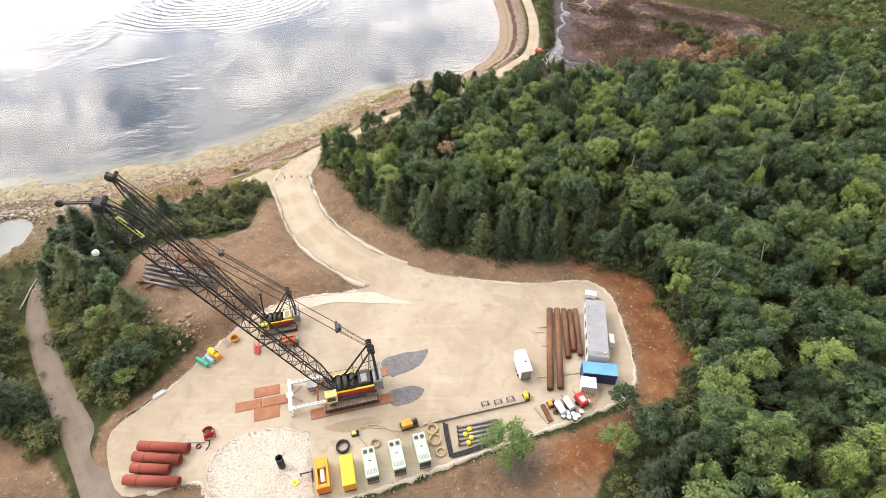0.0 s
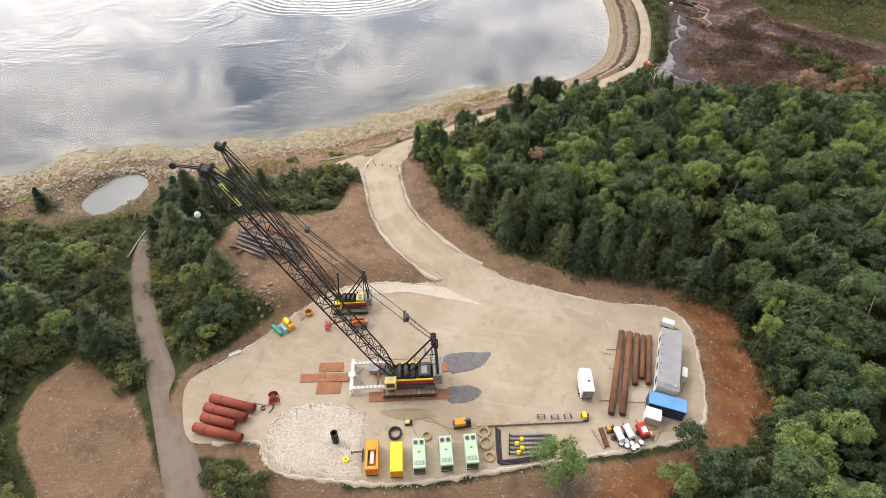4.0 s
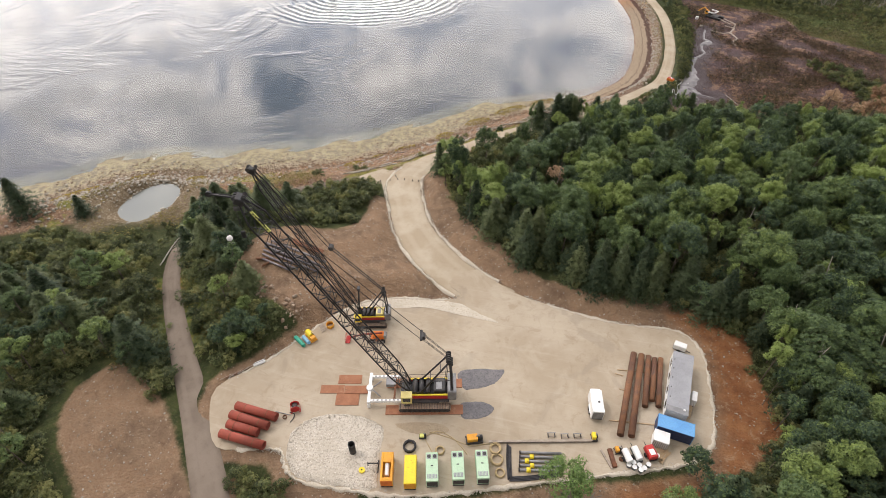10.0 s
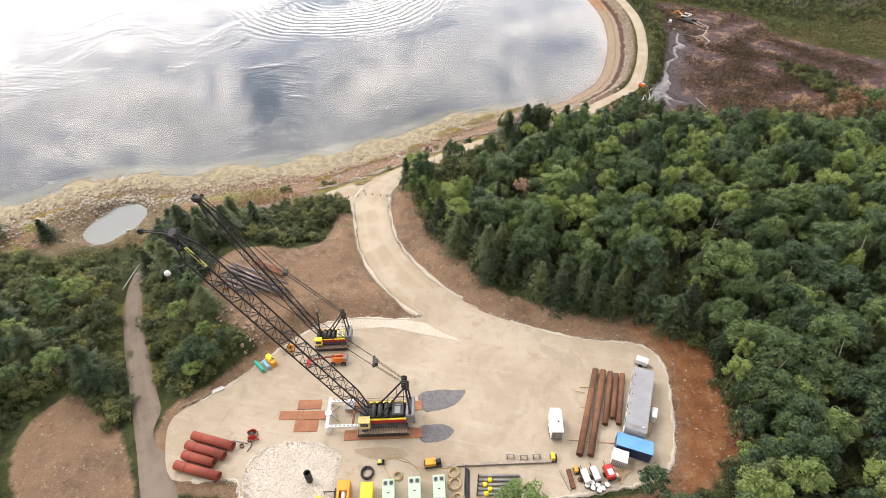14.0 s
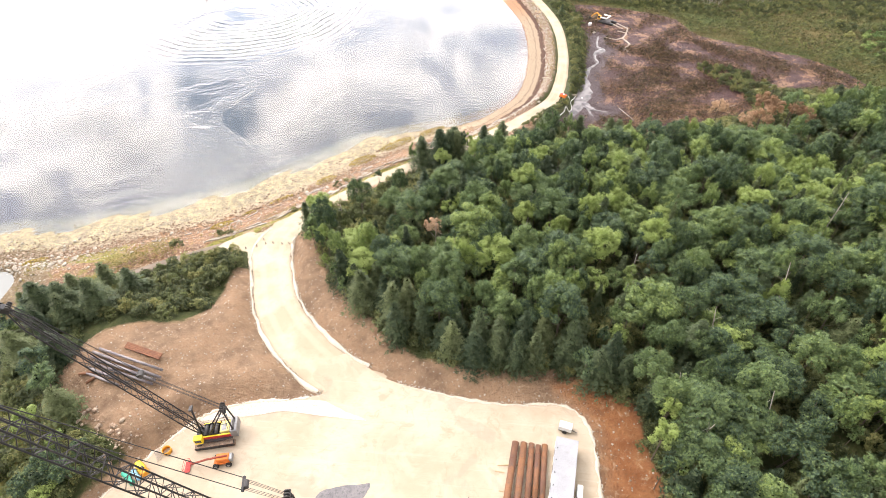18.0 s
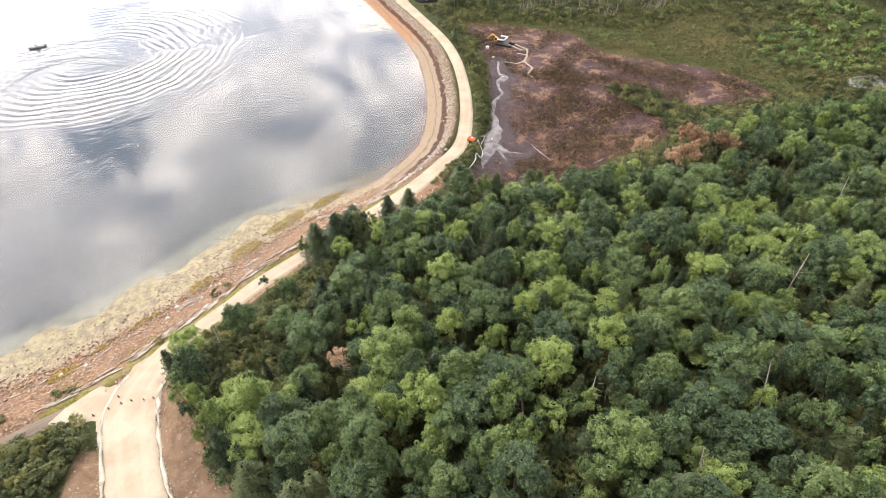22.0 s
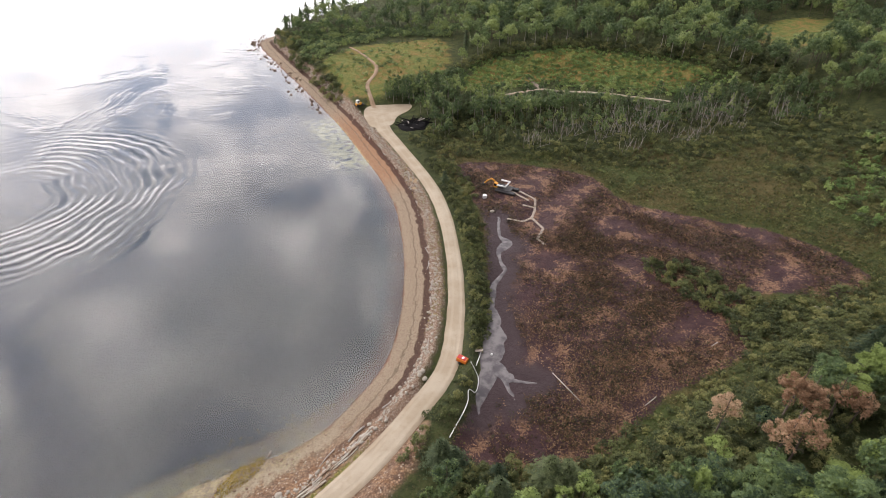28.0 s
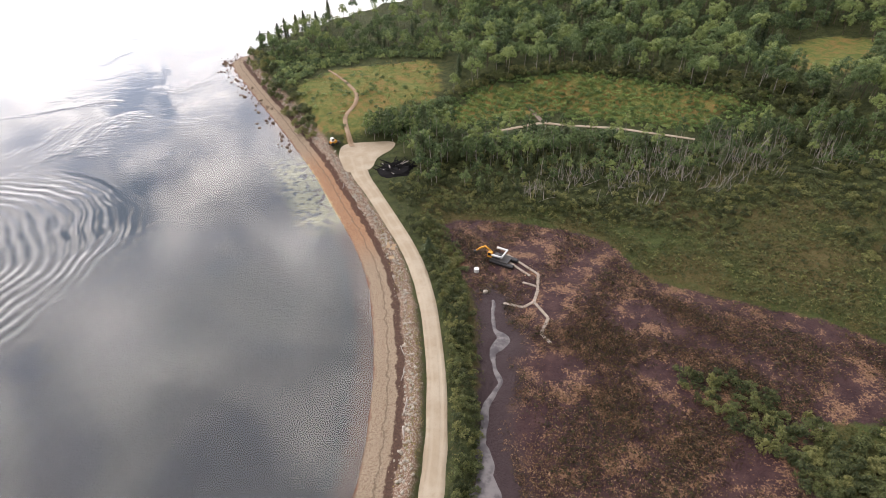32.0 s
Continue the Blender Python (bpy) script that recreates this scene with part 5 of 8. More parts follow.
for (x, y), (w_, d_) in (((-27.4, 46.7), (3.9, 1.75)), ((-29.6, 44.2), (3.9, 1.55)), ((-25.7, 45.0), (3.9, 1.5)), ((-26.5, 43.0), (3.8, 2.2))):
    bm = made(box, (w_, d_, 0.1), (0, 0, 0.05), bevel=0.015)
    t = thing("steel_plate", "flat rusty steel plate lying on the gravel", "steel plate", x, y, PAD_Z + (0.1 if (x, y) == (-25.7, 45.0) else 0.0), 13.5, "steel plates")
    part("plate", bm, P_PLATE, t)
    for s in (-1, 1):
        part("lifting_eye", made(box, (0.16, 0.1, 0.03), (s * (w_ / 2 - 0.25), 0, 0.115)), P_RUST, t)


def power_unit(x, y, yaw, paint, label, style):
    """A boxed hydraulic power unit on a skid; the far end is +y."""
    t = thing("power_unit", label, "generator", x, y, PAD_Z, yaw, "power units")
    w_, l_, h_ = 1.75, 4.3, 1.75
    part("skid", made(box, (w_ - 0.1, l_ + 0.1, 0.2), (0, 0, 0.1), bevel=0.02), P_DARK, t)
    if style == "open":
        bm = bmesh.new()
        for s in (-1, 1):
            box(bm, (0.3, l_, h_), (s * (w_ / 2 - 0.15), 0, 0.2 + h_ / 2), bevel=0.03)
        box(bm, (w_ - 0.62, 1.5, h_), (0, l_ / 2 - 0.75, 0.2 + h_ / 2), bevel=0.03)
        box(bm, (w_ - 0.62, 0.5, h_), (0, -l_ / 2 + 0.25, 0.2 + h_ / 2), bevel=0.03)
        box(bm, (w_ - 0.62, 2.2, 0.6), (0, -0.3, 0.5))
        part("body", bm, paint, t)
        part("engine", made(tube, [(0, -1.2, 1.3), (0, -1.0, 1.3), (0, 0.5, 1.3), (0, 0.7, 1.3)], 0.34, 12), P_WHITE, t, "white engine block")
        part("rear_grille", made(box, (1.1, 0.25, 0.05), (0, -l_ / 2 + 0.3, h_ + 0.22)), P_AMBER, t)
        part("end_panel", made(box, (w_ - 0.15, 0.05, h_ - 0.25), (0, -l_ / 2 - 0.025, 0.25 + h_ / 2), bevel=0.02), P_ORANGE, t, "orange end panel")
        return t
    part("body", made(box, (w_, l_, h_), (0, 0, 0.2 + h_ / 2), bevel=0.05), paint, t)
    top = h_ + 0.2
    if style == "box":
        part("end_panel", made(box, (w_ - 0.12, 0.04, h_ - 0.3), (0, -l_ / 2 - 0.02, 0.2 + h_ / 2), bevel=0.01), P_AMBER, t, "amber end panel")
        for a, b in ((0.35, 0.9), (-0.3, 0.2), (0.3, -0.5), (0.15, 1.2)):
            part("lifting_lug", made(box, (0.14, 0.14, 0.06), (a, b, top + 0.03), bevel=0.01), P_AMBER, t)
        part("lid", made(box, (w_ - 0.24, l_ - 0.5, 0.04), (0, 0, top + 0.02), bevel=0.01), paint, t)
        return t
    for s in (-1, 1):
        f = part("fan", made(box, (0.62, 0.72, 0.05), (s * 0.42, 1.5, top + 0.025), bevel=0.01), P_GREY, t, "grey fan opening")
        part("fan_guard", made(tube, [(s * 0.42, 1.5, top + 0.05), (s * 0.42, 1.5, top + 0.075)], 0.27, 14), P_DARK, f)
    part("exhaust_slot", made(box, (0.36, 0.13, 0.04), (0, 0.1, top + 0.02)), P_BLACK, t)
    g = part("grille", made(box, (1.35, 0.62, 0.04), (0, -1.45, top + 0.02), bevel=0.01), P_GREY, t, "grey intake grille")
    for k in range(6):
        part("slat", made(box, (0.05, 0.56, 0.03), (-0.5 + k * 0.2, -1.45, top + 0.05)), paint, g)
    part("end_grille", made(box, (w_ - 0.2, 0.04, h_ - 0.6), (0, -l_ / 2 - 0.02, 0.15 + h_ / 2)), P_DARK, t, "dark cooling grille")
    for s in (-1, 1):
        for k in (-1.2, 0.2, 1.5):
            part("side_door", made(box, (0.03, 1.15, h_ - 0.4), (s * (w_ / 2 + 0.012), k, 0.2 + h_ / 2), bevel=0.008), paint, t)
    return t


power_unit(-16.35, 33.0, 14.5, P_AMBER, "amber open-topped power pack with a white engine", "open")
power_unit(-12.95, 33.4, 14.5, P_YELLOW, "bright yellow boxed power unit with a closed lid", "box")
for x, y in ((-10.0, 34.5), (-6.4, 35.6), (-3.0, 36.6)):
    power_unit(x, y, 15.5, P_GREEN, "pale green hydraulic power unit with grey top grilles", "green")


def coil(x, y, r, turns, thick, mat, label):
    bm = bmesh.new()
    g = np.random.default_rng(int(x * 10) % 97)
    pts = []
    for k in range(turns * 12):
        a = k * 0.5236
        lay = k // 12
        q = r * (1 - 0.09 * (lay % 3)) * (1 + g.normal() * 0.02)
        pts.append((q * math.cos(a), q * math.sin(a), thick * (1 + 1.4 * (lay // 2)) + g.normal() * 0.01))
    tube(bm, pts, thick, 6)
    return lone("hose_coil", bm, mat, label, "hose coil", x, y, PAD_Z, 0, "hose coils")


coil(-14.3, 37.5, 0.95, 8, 0.09, P_HOSE, "coil of thick black hose on the gravel")
coil(-9.7, 38.0, 0.7, 6, 0.08, P_ROPE, "coil of tan hose on the gravel")
coil(-1.6, 40.2, 0.85, 7, 0.08, P_ROPE, "large coil of tan hose on the gravel")
coil(-1.1, 38.6, 0.95, 6, 0.08, P_ROPE, "wide coil of tan hose on the gravel")
coil(-0.3, 36.7, 0.72, 6, 0.07, P_ROPE, "small coil of tan hose on the gravel")
for pts in ([(-12.7, 39.4, 0.06), (-11, 40.9, 0.06), (-8.6, 40.6, 0.06), (-6.6, 39.3, 0.06), (-5.6, 38.4, 0.06)], [(-12.4, 39.3, 0.06), (-11.4, 38.2, 0.06), (-10.4, 37.2, 0.06), (-9.9, 37.0, 0.1)],
            [(-12.0, 40.6, 0.06), (-9.0, 40.4, 0.06), (-6.9, 40.0, 0.06), (-5.0, 39.9, 0.06), (-3.4, 40.6, 0.06), (-2.2, 40.9, 0.06)]):
    q = spline(pts, 5)
    lone("hose", made(tube, [tuple(p) for p in q], 0.06, 6), P_ROPE, "tan hose snaking over the gravel", "hose", 0, 0, PAD_Z, 0, "loose hoses")


def pump(x, y, yaw, name, label, body_mat, size, wheels=True):
    t = thing(name, label, "pump", x, y, PAD_Z, yaw)
    l_, w_, h_ = size
    part("frame", made(box, (l_, w_, 0.14), (0, 0, 0.32), bevel=0.02), P_DARK, t)
    part("body", made(box, (l_ * 0.62, w_ * 0.8, h_), (-l_ * 0.12, 0, 0.39 + h_ / 2), bevel=0.06), body_mat, t)
    part("motor", made(tube, [(l_ * 0.2, 0, 0.75), (l_ * 0.25, 0, 0.75), (l_ * 0.45, 0, 0.75), (l_ * 0.48, 0, 0.75)], w_ * 0.3, 12), P_BLACK, t)
    for s in (-1, 1):
        part("skid_rail", made(box, (l_, 0.12, 0.26), (0, s * (w_ / 2 - 0.06), 0.13), bevel=0.02), P_DARK if wheels else body_mat, t)
    part("pipe", made(tube, [(l_ * 0.3, 0, 0.9), (l_ * 0.3, 0, 1.15), (l_ * 0.1, 0, 1.2)], 0.08, 8), P_STEEL, t)
    return t


pump(-5.0, 40.9, 20, "winch", "amber winch unit with a black drum", P_AMBER, (2.6, 1.3, 0.75))
pump(-12.8, 39.5, 14, "hose_reel", "small tan hose fitting with valves", P_LIME, (1.1, 0.7, 0.3))
pump(12.8, 45.5, 14, "pump", "small yellow pump in a frame", P_YELLOW, (0.9, 1.2, 0.8))
pump(16.3, 44.2, 20, "pump", "amber pump on a small frame", P_AMBER, (0.9, 1.0, 0.6))

t = thing("standing_pipe", "black steel pipe standing upright in the gravel", "pipe", -22.4, 34.7)
part("barrel", hollow(bmesh.new(), (0, 0, -0.4), (0, 0, 2.5), 0.5, 0.05, 22), P_BLACK, t)
part("rim", hollow(bmesh.new(), (0, 0, 2.44), (0, 0, 2.54), 0.52, 0.08, 22), P_DARK, t)
t = thing("buoy", "round yellow float with a black centre", "buoy", -20.1, 32.3)
part("float", made(tube, [(0, 0, 0), (0, 0, 0.06), (0, 0, 0.3), (0, 0, 0.36)], 0.46, 18), P_YELLOW, t)
part("cap", made(tube, [(0, 0, 0.36), (0, 0, 0.44)], 0.1, 10), P_BLACK, t)
t = thing("trestle", "black steel trestle stand on the gravel", "trestle", -18.7, 33.3, PAD_Z, 14)
for s in (-1, 1):
    part("foot", made(box, (0.16, 1.9, 0.12), (s * 0.75, 0, 0.06), bevel=0.01), P_BLACK, t)
    part("post", made(box, (0.12, 0.12, 0.9), (s * 0.75, 0.1, 0.57), bevel=0.01), P_BLACK, t)
part("crossbar", made(box, (1.6, 0.14, 0.14), (0, 0.1, 0.85), bevel=0.01), P_BLACK, t)

# red reel and poles
t = thing("cable_reel", "red steel cable reel frame", "cable reel", -34.0, 39.4, PAD_Z, 30)
for s in (-1, 1):
    part("flange", made(tube, [(0, s * 0.5, 0.75), (0, s * 0.56, 0.75)], 0.72, 16), P_RED, t)
    for k in (-1, 1):
        part("leg", made(tube, [(k * 0.75, s * 0.7, 0.02), (0, s * 0.66, 0.8)], 0.06, 6), P_RED, t)
part("drum", made(tube, [(0, -0.5, 0.75), (0, 0.5, 0.75)], 0.42, 14), P_DARK, t)
part("brace", made(tube, [(-0.75, -0.7, 0.08), (-0.75, 0.7, 0.08), (0.75, 0.7, 0.08), (0.75, -0.7, 0.08)], 0.05, 6), P_RED, t)
lone("pole", made(tube, [(0, 0, 0.08), (2.6, -0.2, 0.08)], 0.07, 6), P_STEEL, "grey steel pole lying by the red pipes", "pole", -36.9, 38.2, PAD_Z, 4)
lone("bent_hose", made(tube, [tuple(p) for p in spline([(0, 0, 0.08), (0.8, -0.1, 0.08), (1.0, -0.8, 0.08), (0.8, -1.6, 0.08)], 4)], 0.08, 6), P_HOSE, "short bent black hose", "hose", -34.6, 38.6)
lone("pipe_ring", hollow(bmesh.new(), (0, 0, 0), (0, 0, 0.3), 0.34, 0.05, 16), P_RUST, "small rusty pipe ring", "pipe ring", -35.0, 37.6)

# pieces along the north-west edge
t = thing("pump_set", "yellow pump set beside the pad edge", "pump", -37.5, 53.4, PAD_Z, -35)
part("base", made(box, (2.5, 1.2, 0.2), (0, 0, 0.1), bevel=0.02), P_AMBER, t)
part("tank", made(tube, [(-1.1, 0, 0.75), (-0.95, 0, 0.75), (0.2, 0, 0.75), (0.4, 0, 0.75)], 0.52, 14), P_YELLOW, t)
part("engine", made(box, (0.9, 0.9, 0.8), (0.8, 0, 0.6), bevel=0.06), P_AMBER, t)
part("pipe", made(tube, [(0.2, 0.2, 1.1), (0.2, 0.2, 1.4), (0.8, 0.3, 1.4)], 0.08, 8), P_DARK, t)
for x, y, yaw, m, lab in ((-38.6, 51.7, -35, P_TEAL, "sea-green gas cylinder lying on the gravel"), (-39.3, 52.1, -30, P_TEAL, "long sea-green cylinder with a cap"), (-38.0, 52.5, -35, P_SKY, "light blue cylinder lying on the gravel")):
    t = thing("gas_cylinder", lab, "cylinder", x, y, PAD_Z, yaw, "coloured cylinders")
    part("barrel", made(tube, [(-0.95, 0, 0.36), (-0.85, 0, 0.36), (0.8, 0, 0.36), (0.95, 0, 0.36)], 0.36, 14), m, t)
    part("neck", made(tube, [(0.95, 0, 0.36), (1.2, 0, 0.36)], 0.16, 10), m, t)
lone("pipe_collar", hollow(bmesh.new(), (0, 0, 0), (0, 0, 0.75), 0.68, 0.06, 20), P_AMBER, "short orange pipe collar standing on the gravel", "pipe collar", -35.1, 56.6)
for k in range(5):
    lone("steel_bar", made(box, (1.9, 0.12, 0.1), (0, 0, 0.05 + 0.1 * (k % 2)), bevel=0.01), P_OLDWOOD, "grey bar in a small stack", "bar", -36.5 + 0.1 * k, 55.6 + 0.17 * k, PAD_Z, -48 + k, "stacked bars")
t = thing("small_boat", "upturned white dinghy on the bank", "boat", -43.9, 46.1, PAD_Z + 0.02, 42)
part("hull", made(box, (2.2, 0.8, 0.4), (0, 0, 0.2), bevel=0.14, taper=0.75), P_WHITE, t)
part("keel", made(box, (2.1, 0.05, 0.06), (0, 0, 0.43)), P_STEEL, t)
for k in range(5):
    lone("pole", made(tube, [(-3 + 0.2 * k, 0, 0.08), (3, 0, 0.08)], 0.06, 6), P_RUST if k % 2 else P_OLDWOOD, "thin weathered pole lying along the bank", "pole", -46.6 + k * 0.35, 43.6 + 0.35 * k, PAD_Z, 45 + 2 * k, "edge poles")

# boom lift
t = thing("boom_lift", "orange boom lift with a red basket", "boom lift", -25.6, 55.8, PAD_Z, 193)
part("chassis", made(box, (2.4, 1.3, 0.45), (0, 0, 0.7), bevel=0.06), P_ORANGE, t)
part("turret", made(box, (1.9, 1.1, 0.8), (-0.2, 0, 1.35), bevel=0.08), P_ORANGE, t)
part("counterweight", made(box, (0.5, 1.1, 0.8), (-1.4, 0, 1.25), bevel=0.06), P_STEEL, t)
part("boom", made(tube, [(-0.9, 0, 1.85), (2.2, 0.1, 1.6), (4.4, 0.2, 1.0)], 0.16, 8), P_REDPIPE, t)
b = part("basket", made(box, (0.8, 1.7, 0.08), (5.3, 0.2, 0.2), bevel=0.01), P_RED, t)
for a in (4.92, 5.68):
    for c in (-0.62, 1.02):
        part("post", made(tube, [(a, c, 0.2), (a, c, 1.25)], 0.035, 6), P_RED, b)
for z in (0.7, 1.25):
    part("rail", made(tube, [(4.92, -0.62, z), (5.68, -0.62, z), (5.68, 1.02, z), (4.92, 1.02, z), (4.92, -0.62, z)], 0.035, 6), P_RED, b)
part("jib", made(tube, [(4.4, 0.2, 1.0), (4.95, 0.2, 0.6)], 0.1, 8), P_REDPIPE, t)
for a in (-0.95, 0.95):
    for c in (-0.75, 0.75):
        wh = part("wheel", made(wheel, (a, c, 0.45), 0.45, 0.34), P_TYRE, t)
        part("rim", made(wheel, (a, c * 1.04, 0.45), 0.22, 0.36), P_STEEL, wh)

# pipe pen
PEN = math.degrees(math.atan2(3.9, 15.5))
t = thing("steel_beam", "long grey steel beam edging the pipe pen", "beam", 4.9, 43.0, PAD_Z, PEN)
for s in (-1, 1):
    part("flange", made(box, (15.8, 0.36, 0.05), (0, 0, 0.2 + s * 0.17)), P_OLDWOOD, t)
part("web", made(box, (15.8, 0.06, 0.3), (0, 0, 0.2)), P_STEEL, t)
for x, y in ((6.4, 44.4), (8.4, 44.7), (10.3, 45.2)):
    t = thing("steel_rack", "small grey steel rack by the beam", "rack", x, y, PAD_Z, PEN, "small racks")
    part("top_bar", made(box, (1.3, 0.1, 0.1), (0, 0.25, 0.45)), P_STEEL, t)
    part("low_bar", made(box, (1.3, 0.1, 0.1), (0, -0.25, 0.3)), P_OLDWOOD, t)
    for s in (-0.5, 0.5):
        part("leg", made(box, (0.08, 0.6, 0.45), (s, 0, 0.225)), P_DARK, t)
for k in range(4):
    q = [(0.0 + 0.2 * k, 41.4 - 0.1 * k, 0.1), (0.4 + 0.2 * k, 38.6, 0.1), (1.0 + 0.14 * k, 36.0 + 0.16 * k, 0.1)]
    lone("hose", made(tube, [tuple(p) for p in spline(q, 5)], 0.1, 6), P_HOSE, "straight length of thick black hose", "hose", 0, 0, PAD_Z, 0, "pen hoses")
    q = [(1.2, 35.9 + 0.18 * k, 0.1), (4.0, 36.7 + 0.2 * k, 0.1), (8.6, 38.5 + 0.2 * k, 0.1)]
    lone("hose", made(tube, [tuple(p) for p in spline(q, 5)], 0.1, 6), P_HOSE, "straight length of thick black hose", "hose", 0, 0, PAD_Z, 0, "pen hoses")
for k in range(5):
    ax, ay = 2.0 + 0.06 * k, 40.5 - 0.68 * k
    t = thing("cased_pipe", "grey pipe with a yellow collar on the gravel", "pipe", ax + 3.1, ay + 0.62, PAD_Z, 11.3, "cased pipes")
    part("barrel", hollow(bmesh.new(), (-3.1, 0, 0.2), (3.1, 0, 0.2), 0.2, 0.03, 14), P_STEEL, t)
    if k:
        c = (-1.3, -2.0, -1.2, -1.7)[k - 1]
        part("collar", hollow(bmesh.new(), (c - 0.3, 0, 0.24), (c + 0.3, 0, 0.24), 0.36, 0.16, 14), P_YELLOW, t, "yellow pipe collar")
    part("end_flange", hollow(bmesh.new(), (-3.14, 0, 0.21), (-3.0, 0, 0.21), 0.27, 0.1, 14), P_DARK, t)

# pieces by the south-east edge
for (ax, ay, bx, by), r, m, lab in (((13.9, 43.8, 15.6, 41.2), 0.16, P_OLDWOOD, "weathered timber pole lying on the gravel"), ((15.1, 44.2, 16.0, 41.5), 0.32, P_RUST, "rusty steel trough lying on the gravel")):
    bm = made(box, (math.hypot(bx - ax, by - ay), r * 2, r * 1.4), (0, 0, r * 0.7), bevel=0.04)
    for c in (-0.3, 0.1, 0.35):
        box(bm, (0.08, r * 2.2, r * 1.5), (c * 3, 0, r * 0.76))
    lone("steel_trough" if r > 0.2 else "timber_pole", bm, m, lab, "trough" if r > 0.2 else "timber", (ax + bx) / 2, (ay + by) / 2, PAD_Z, math.degrees(math.atan2(by - ay, bx - ax)))
lone("rope_heap", made(tube, [tuple(p) for p in spline([(0.4 * math.cos(k * 1.9) * (1 - k / 30), 0.4 * math.sin(k * 1.9) * (1 - k / 30), 0.08 + k * 0.015) for k in range(18)], 4)], 0.07, 6), P_RUST, "small heap of rusty chain", "chain", 16.9, 43.0)
for k, (x, y) in enumerate(((17.6, 43.3), (19.0, 44.0))):
    t = thing("tank_trailer", "white cylindrical tank on a small trailer", "trailer", x, y, PAD_Z, -65, "tank trailers")
    part("frame", made(box, (2.5, 1.0, 0.12), (0, 0, 0.5), bevel=0.02), P_DARK, t)
    part("tank", made(tube, [(-1.0, 0, 1.0), (-0.9, 0, 1.0), (0.9, 0, 1.0), (1.0, 0, 1.0)], 0.5, 16), P_WHITE, t)
    part("drawbar", made(tube, [(-1.2, 0, 0.5), (-2.0, 0, 0.45)], 0.06, 6), P_DARK, t)
    for s in (-1, 1):
        part("wheel", made(wheel, (0.1, s * 0.6, 0.32), 0.32, 0.2), P_TYRE, t)
t = thing("compressor", "red towed compressor with white panels", "compressor", 21.0, 44.7, PAD_Z, -65)
part("body", made(box, (2.0, 1.3, 0.9), (0, 0, 0.95), bevel=0.08), P_RED, t)
part("hatch", made(box, (0.9, 0.8, 0.06), (0.2, 0, 1.43), bevel=0.02), P_WHITE, t, "white hatch")
part("frame", made(box, (2.2, 1.2, 0.12), (0, 0, 0.44)), P_DARK, t)
part("drawbar", made(tube, [(-1.0, 0, 0.45), (-2.0, 0, 0.4)], 0.06, 6), P_DARK, t)
for s in (-1, 1):
    part("wheel", made(wheel, (0, s * 0.72, 0.34), 0.34, 0.2), P_TYRE, t)
for x, y in ((17.9, 42.2), (18.7, 42.0), (19.4, 42.5), (18.6, 42.7), (20.1, 42.2), (20.7, 42.9), (19.6, 41.8), (22.0, 44.6)):
    t = thing("bucket", "white drum with a round lid", "bucket", x, y, PAD_Z, 0, "white drums")
    part("drum", made(tube, [(0, 0, 0), (0, 0, 0.04), (0, 0, 0.55), (0, 0, 0.6)], 0.34, 14), P_STEEL, t)
    part("lid", made(tube, [(0, 0, 0.6), (0, 0, 0.66)], 0.36, 14), P_WHITE, t)
t = thing("timber_stack", "loose stack of raw timber planks", "timber", 22.6, 45.3, PAD_Z, 60)
g = np.random.default_rng(5)
for k in range(14):
    part("plank", made(box, (2.4, 0.2, 0.06), (g.normal() * 0.2, -0.8 + (k % 5) * 0.35, 0.04 + 0.085 * (k // 5)), (0, 0, g.normal() * 9)), P_WOOD, t)

# site trailer and containers
t = thing("site_trailer", "long white office trailer with a flat grey roof", "office trailer", 25.5, 56.95, PAD_Z, -9.0)
part("body", made(box, (3.2, 12.0, 2.35), (0, 0, 0.55 + 1.175), bevel=0.04), P_WHITE, t)
r = part("roof", made(box, (3.3, 12.1, 0.08), (0, 0, 2.94), bevel=0.02), P_GREY, t, "flat grey sheet roof")
for k in range(5):
    part("roof_vent", made(box, (0.14, 0.2, 0.12), (-1.3, 4.2 - k * 1.9, 3.04), bevel=0.02), P_DARK, r)
part("roof_edge", made(box, (3.3, 1.0, 0.03), (0, -5.5, 3.0)), P_STEEL, r, "paler roof end sheet")
part("roof_cap", made(box, (0.3, 0.24, 0.22), (1.0, -5.2, 3.1), bevel=0.02), P_WHITE, r)
for k in (-4.2, -1.4, 1.4, 4.2):
    wd = part("window", made(box, (0.05, 1.1, 0.9), (-1.61, k, 1.95)), P_GLASS, t)
    part("window_frame", made(box, (0.04, 1.3, 0.08), (-1.62, k, 1.46)), P_STEEL, wd)
part("door", made(box, (0.05, 0.95, 2.0), (1.61, -2.6, 1.6), bevel=0.01), P_STEEL, t)
part("skirting", made(box, (2.9, 11.6, 0.55), (0, 0, 0.275)), P_DARK, t)
s_ = part("step_landing", made(box, (0.9, 1.2, 0.08), (2.15, -2.7, 0.6)), P_WOOD, t)
for k in range(3):
    part("step", made(box, (0.9, 0.3, 0.06), (2.15, -3.5 - k * 0.3, 0.45 - k * 0.15)), P_WOOD, s_)
for a in (1.75, 2.55):
    part("handrail", made(tube, [(a, -2.1, 1.6), (a, -3.3, 1.6), (a, -4.3, 1.0)], 0.04, 6), P_OLDWOOD, s_)
t = thing("cooling_unit", "white boxed cooling unit beside the office trailer", "air conditioner", 27.9, 55.6, PAD_Z, -9)
part("casing", made(box, (0.8, 1.9, 1.5), (0, 0, 1.05), bevel=0.04), P_WHITE, t)
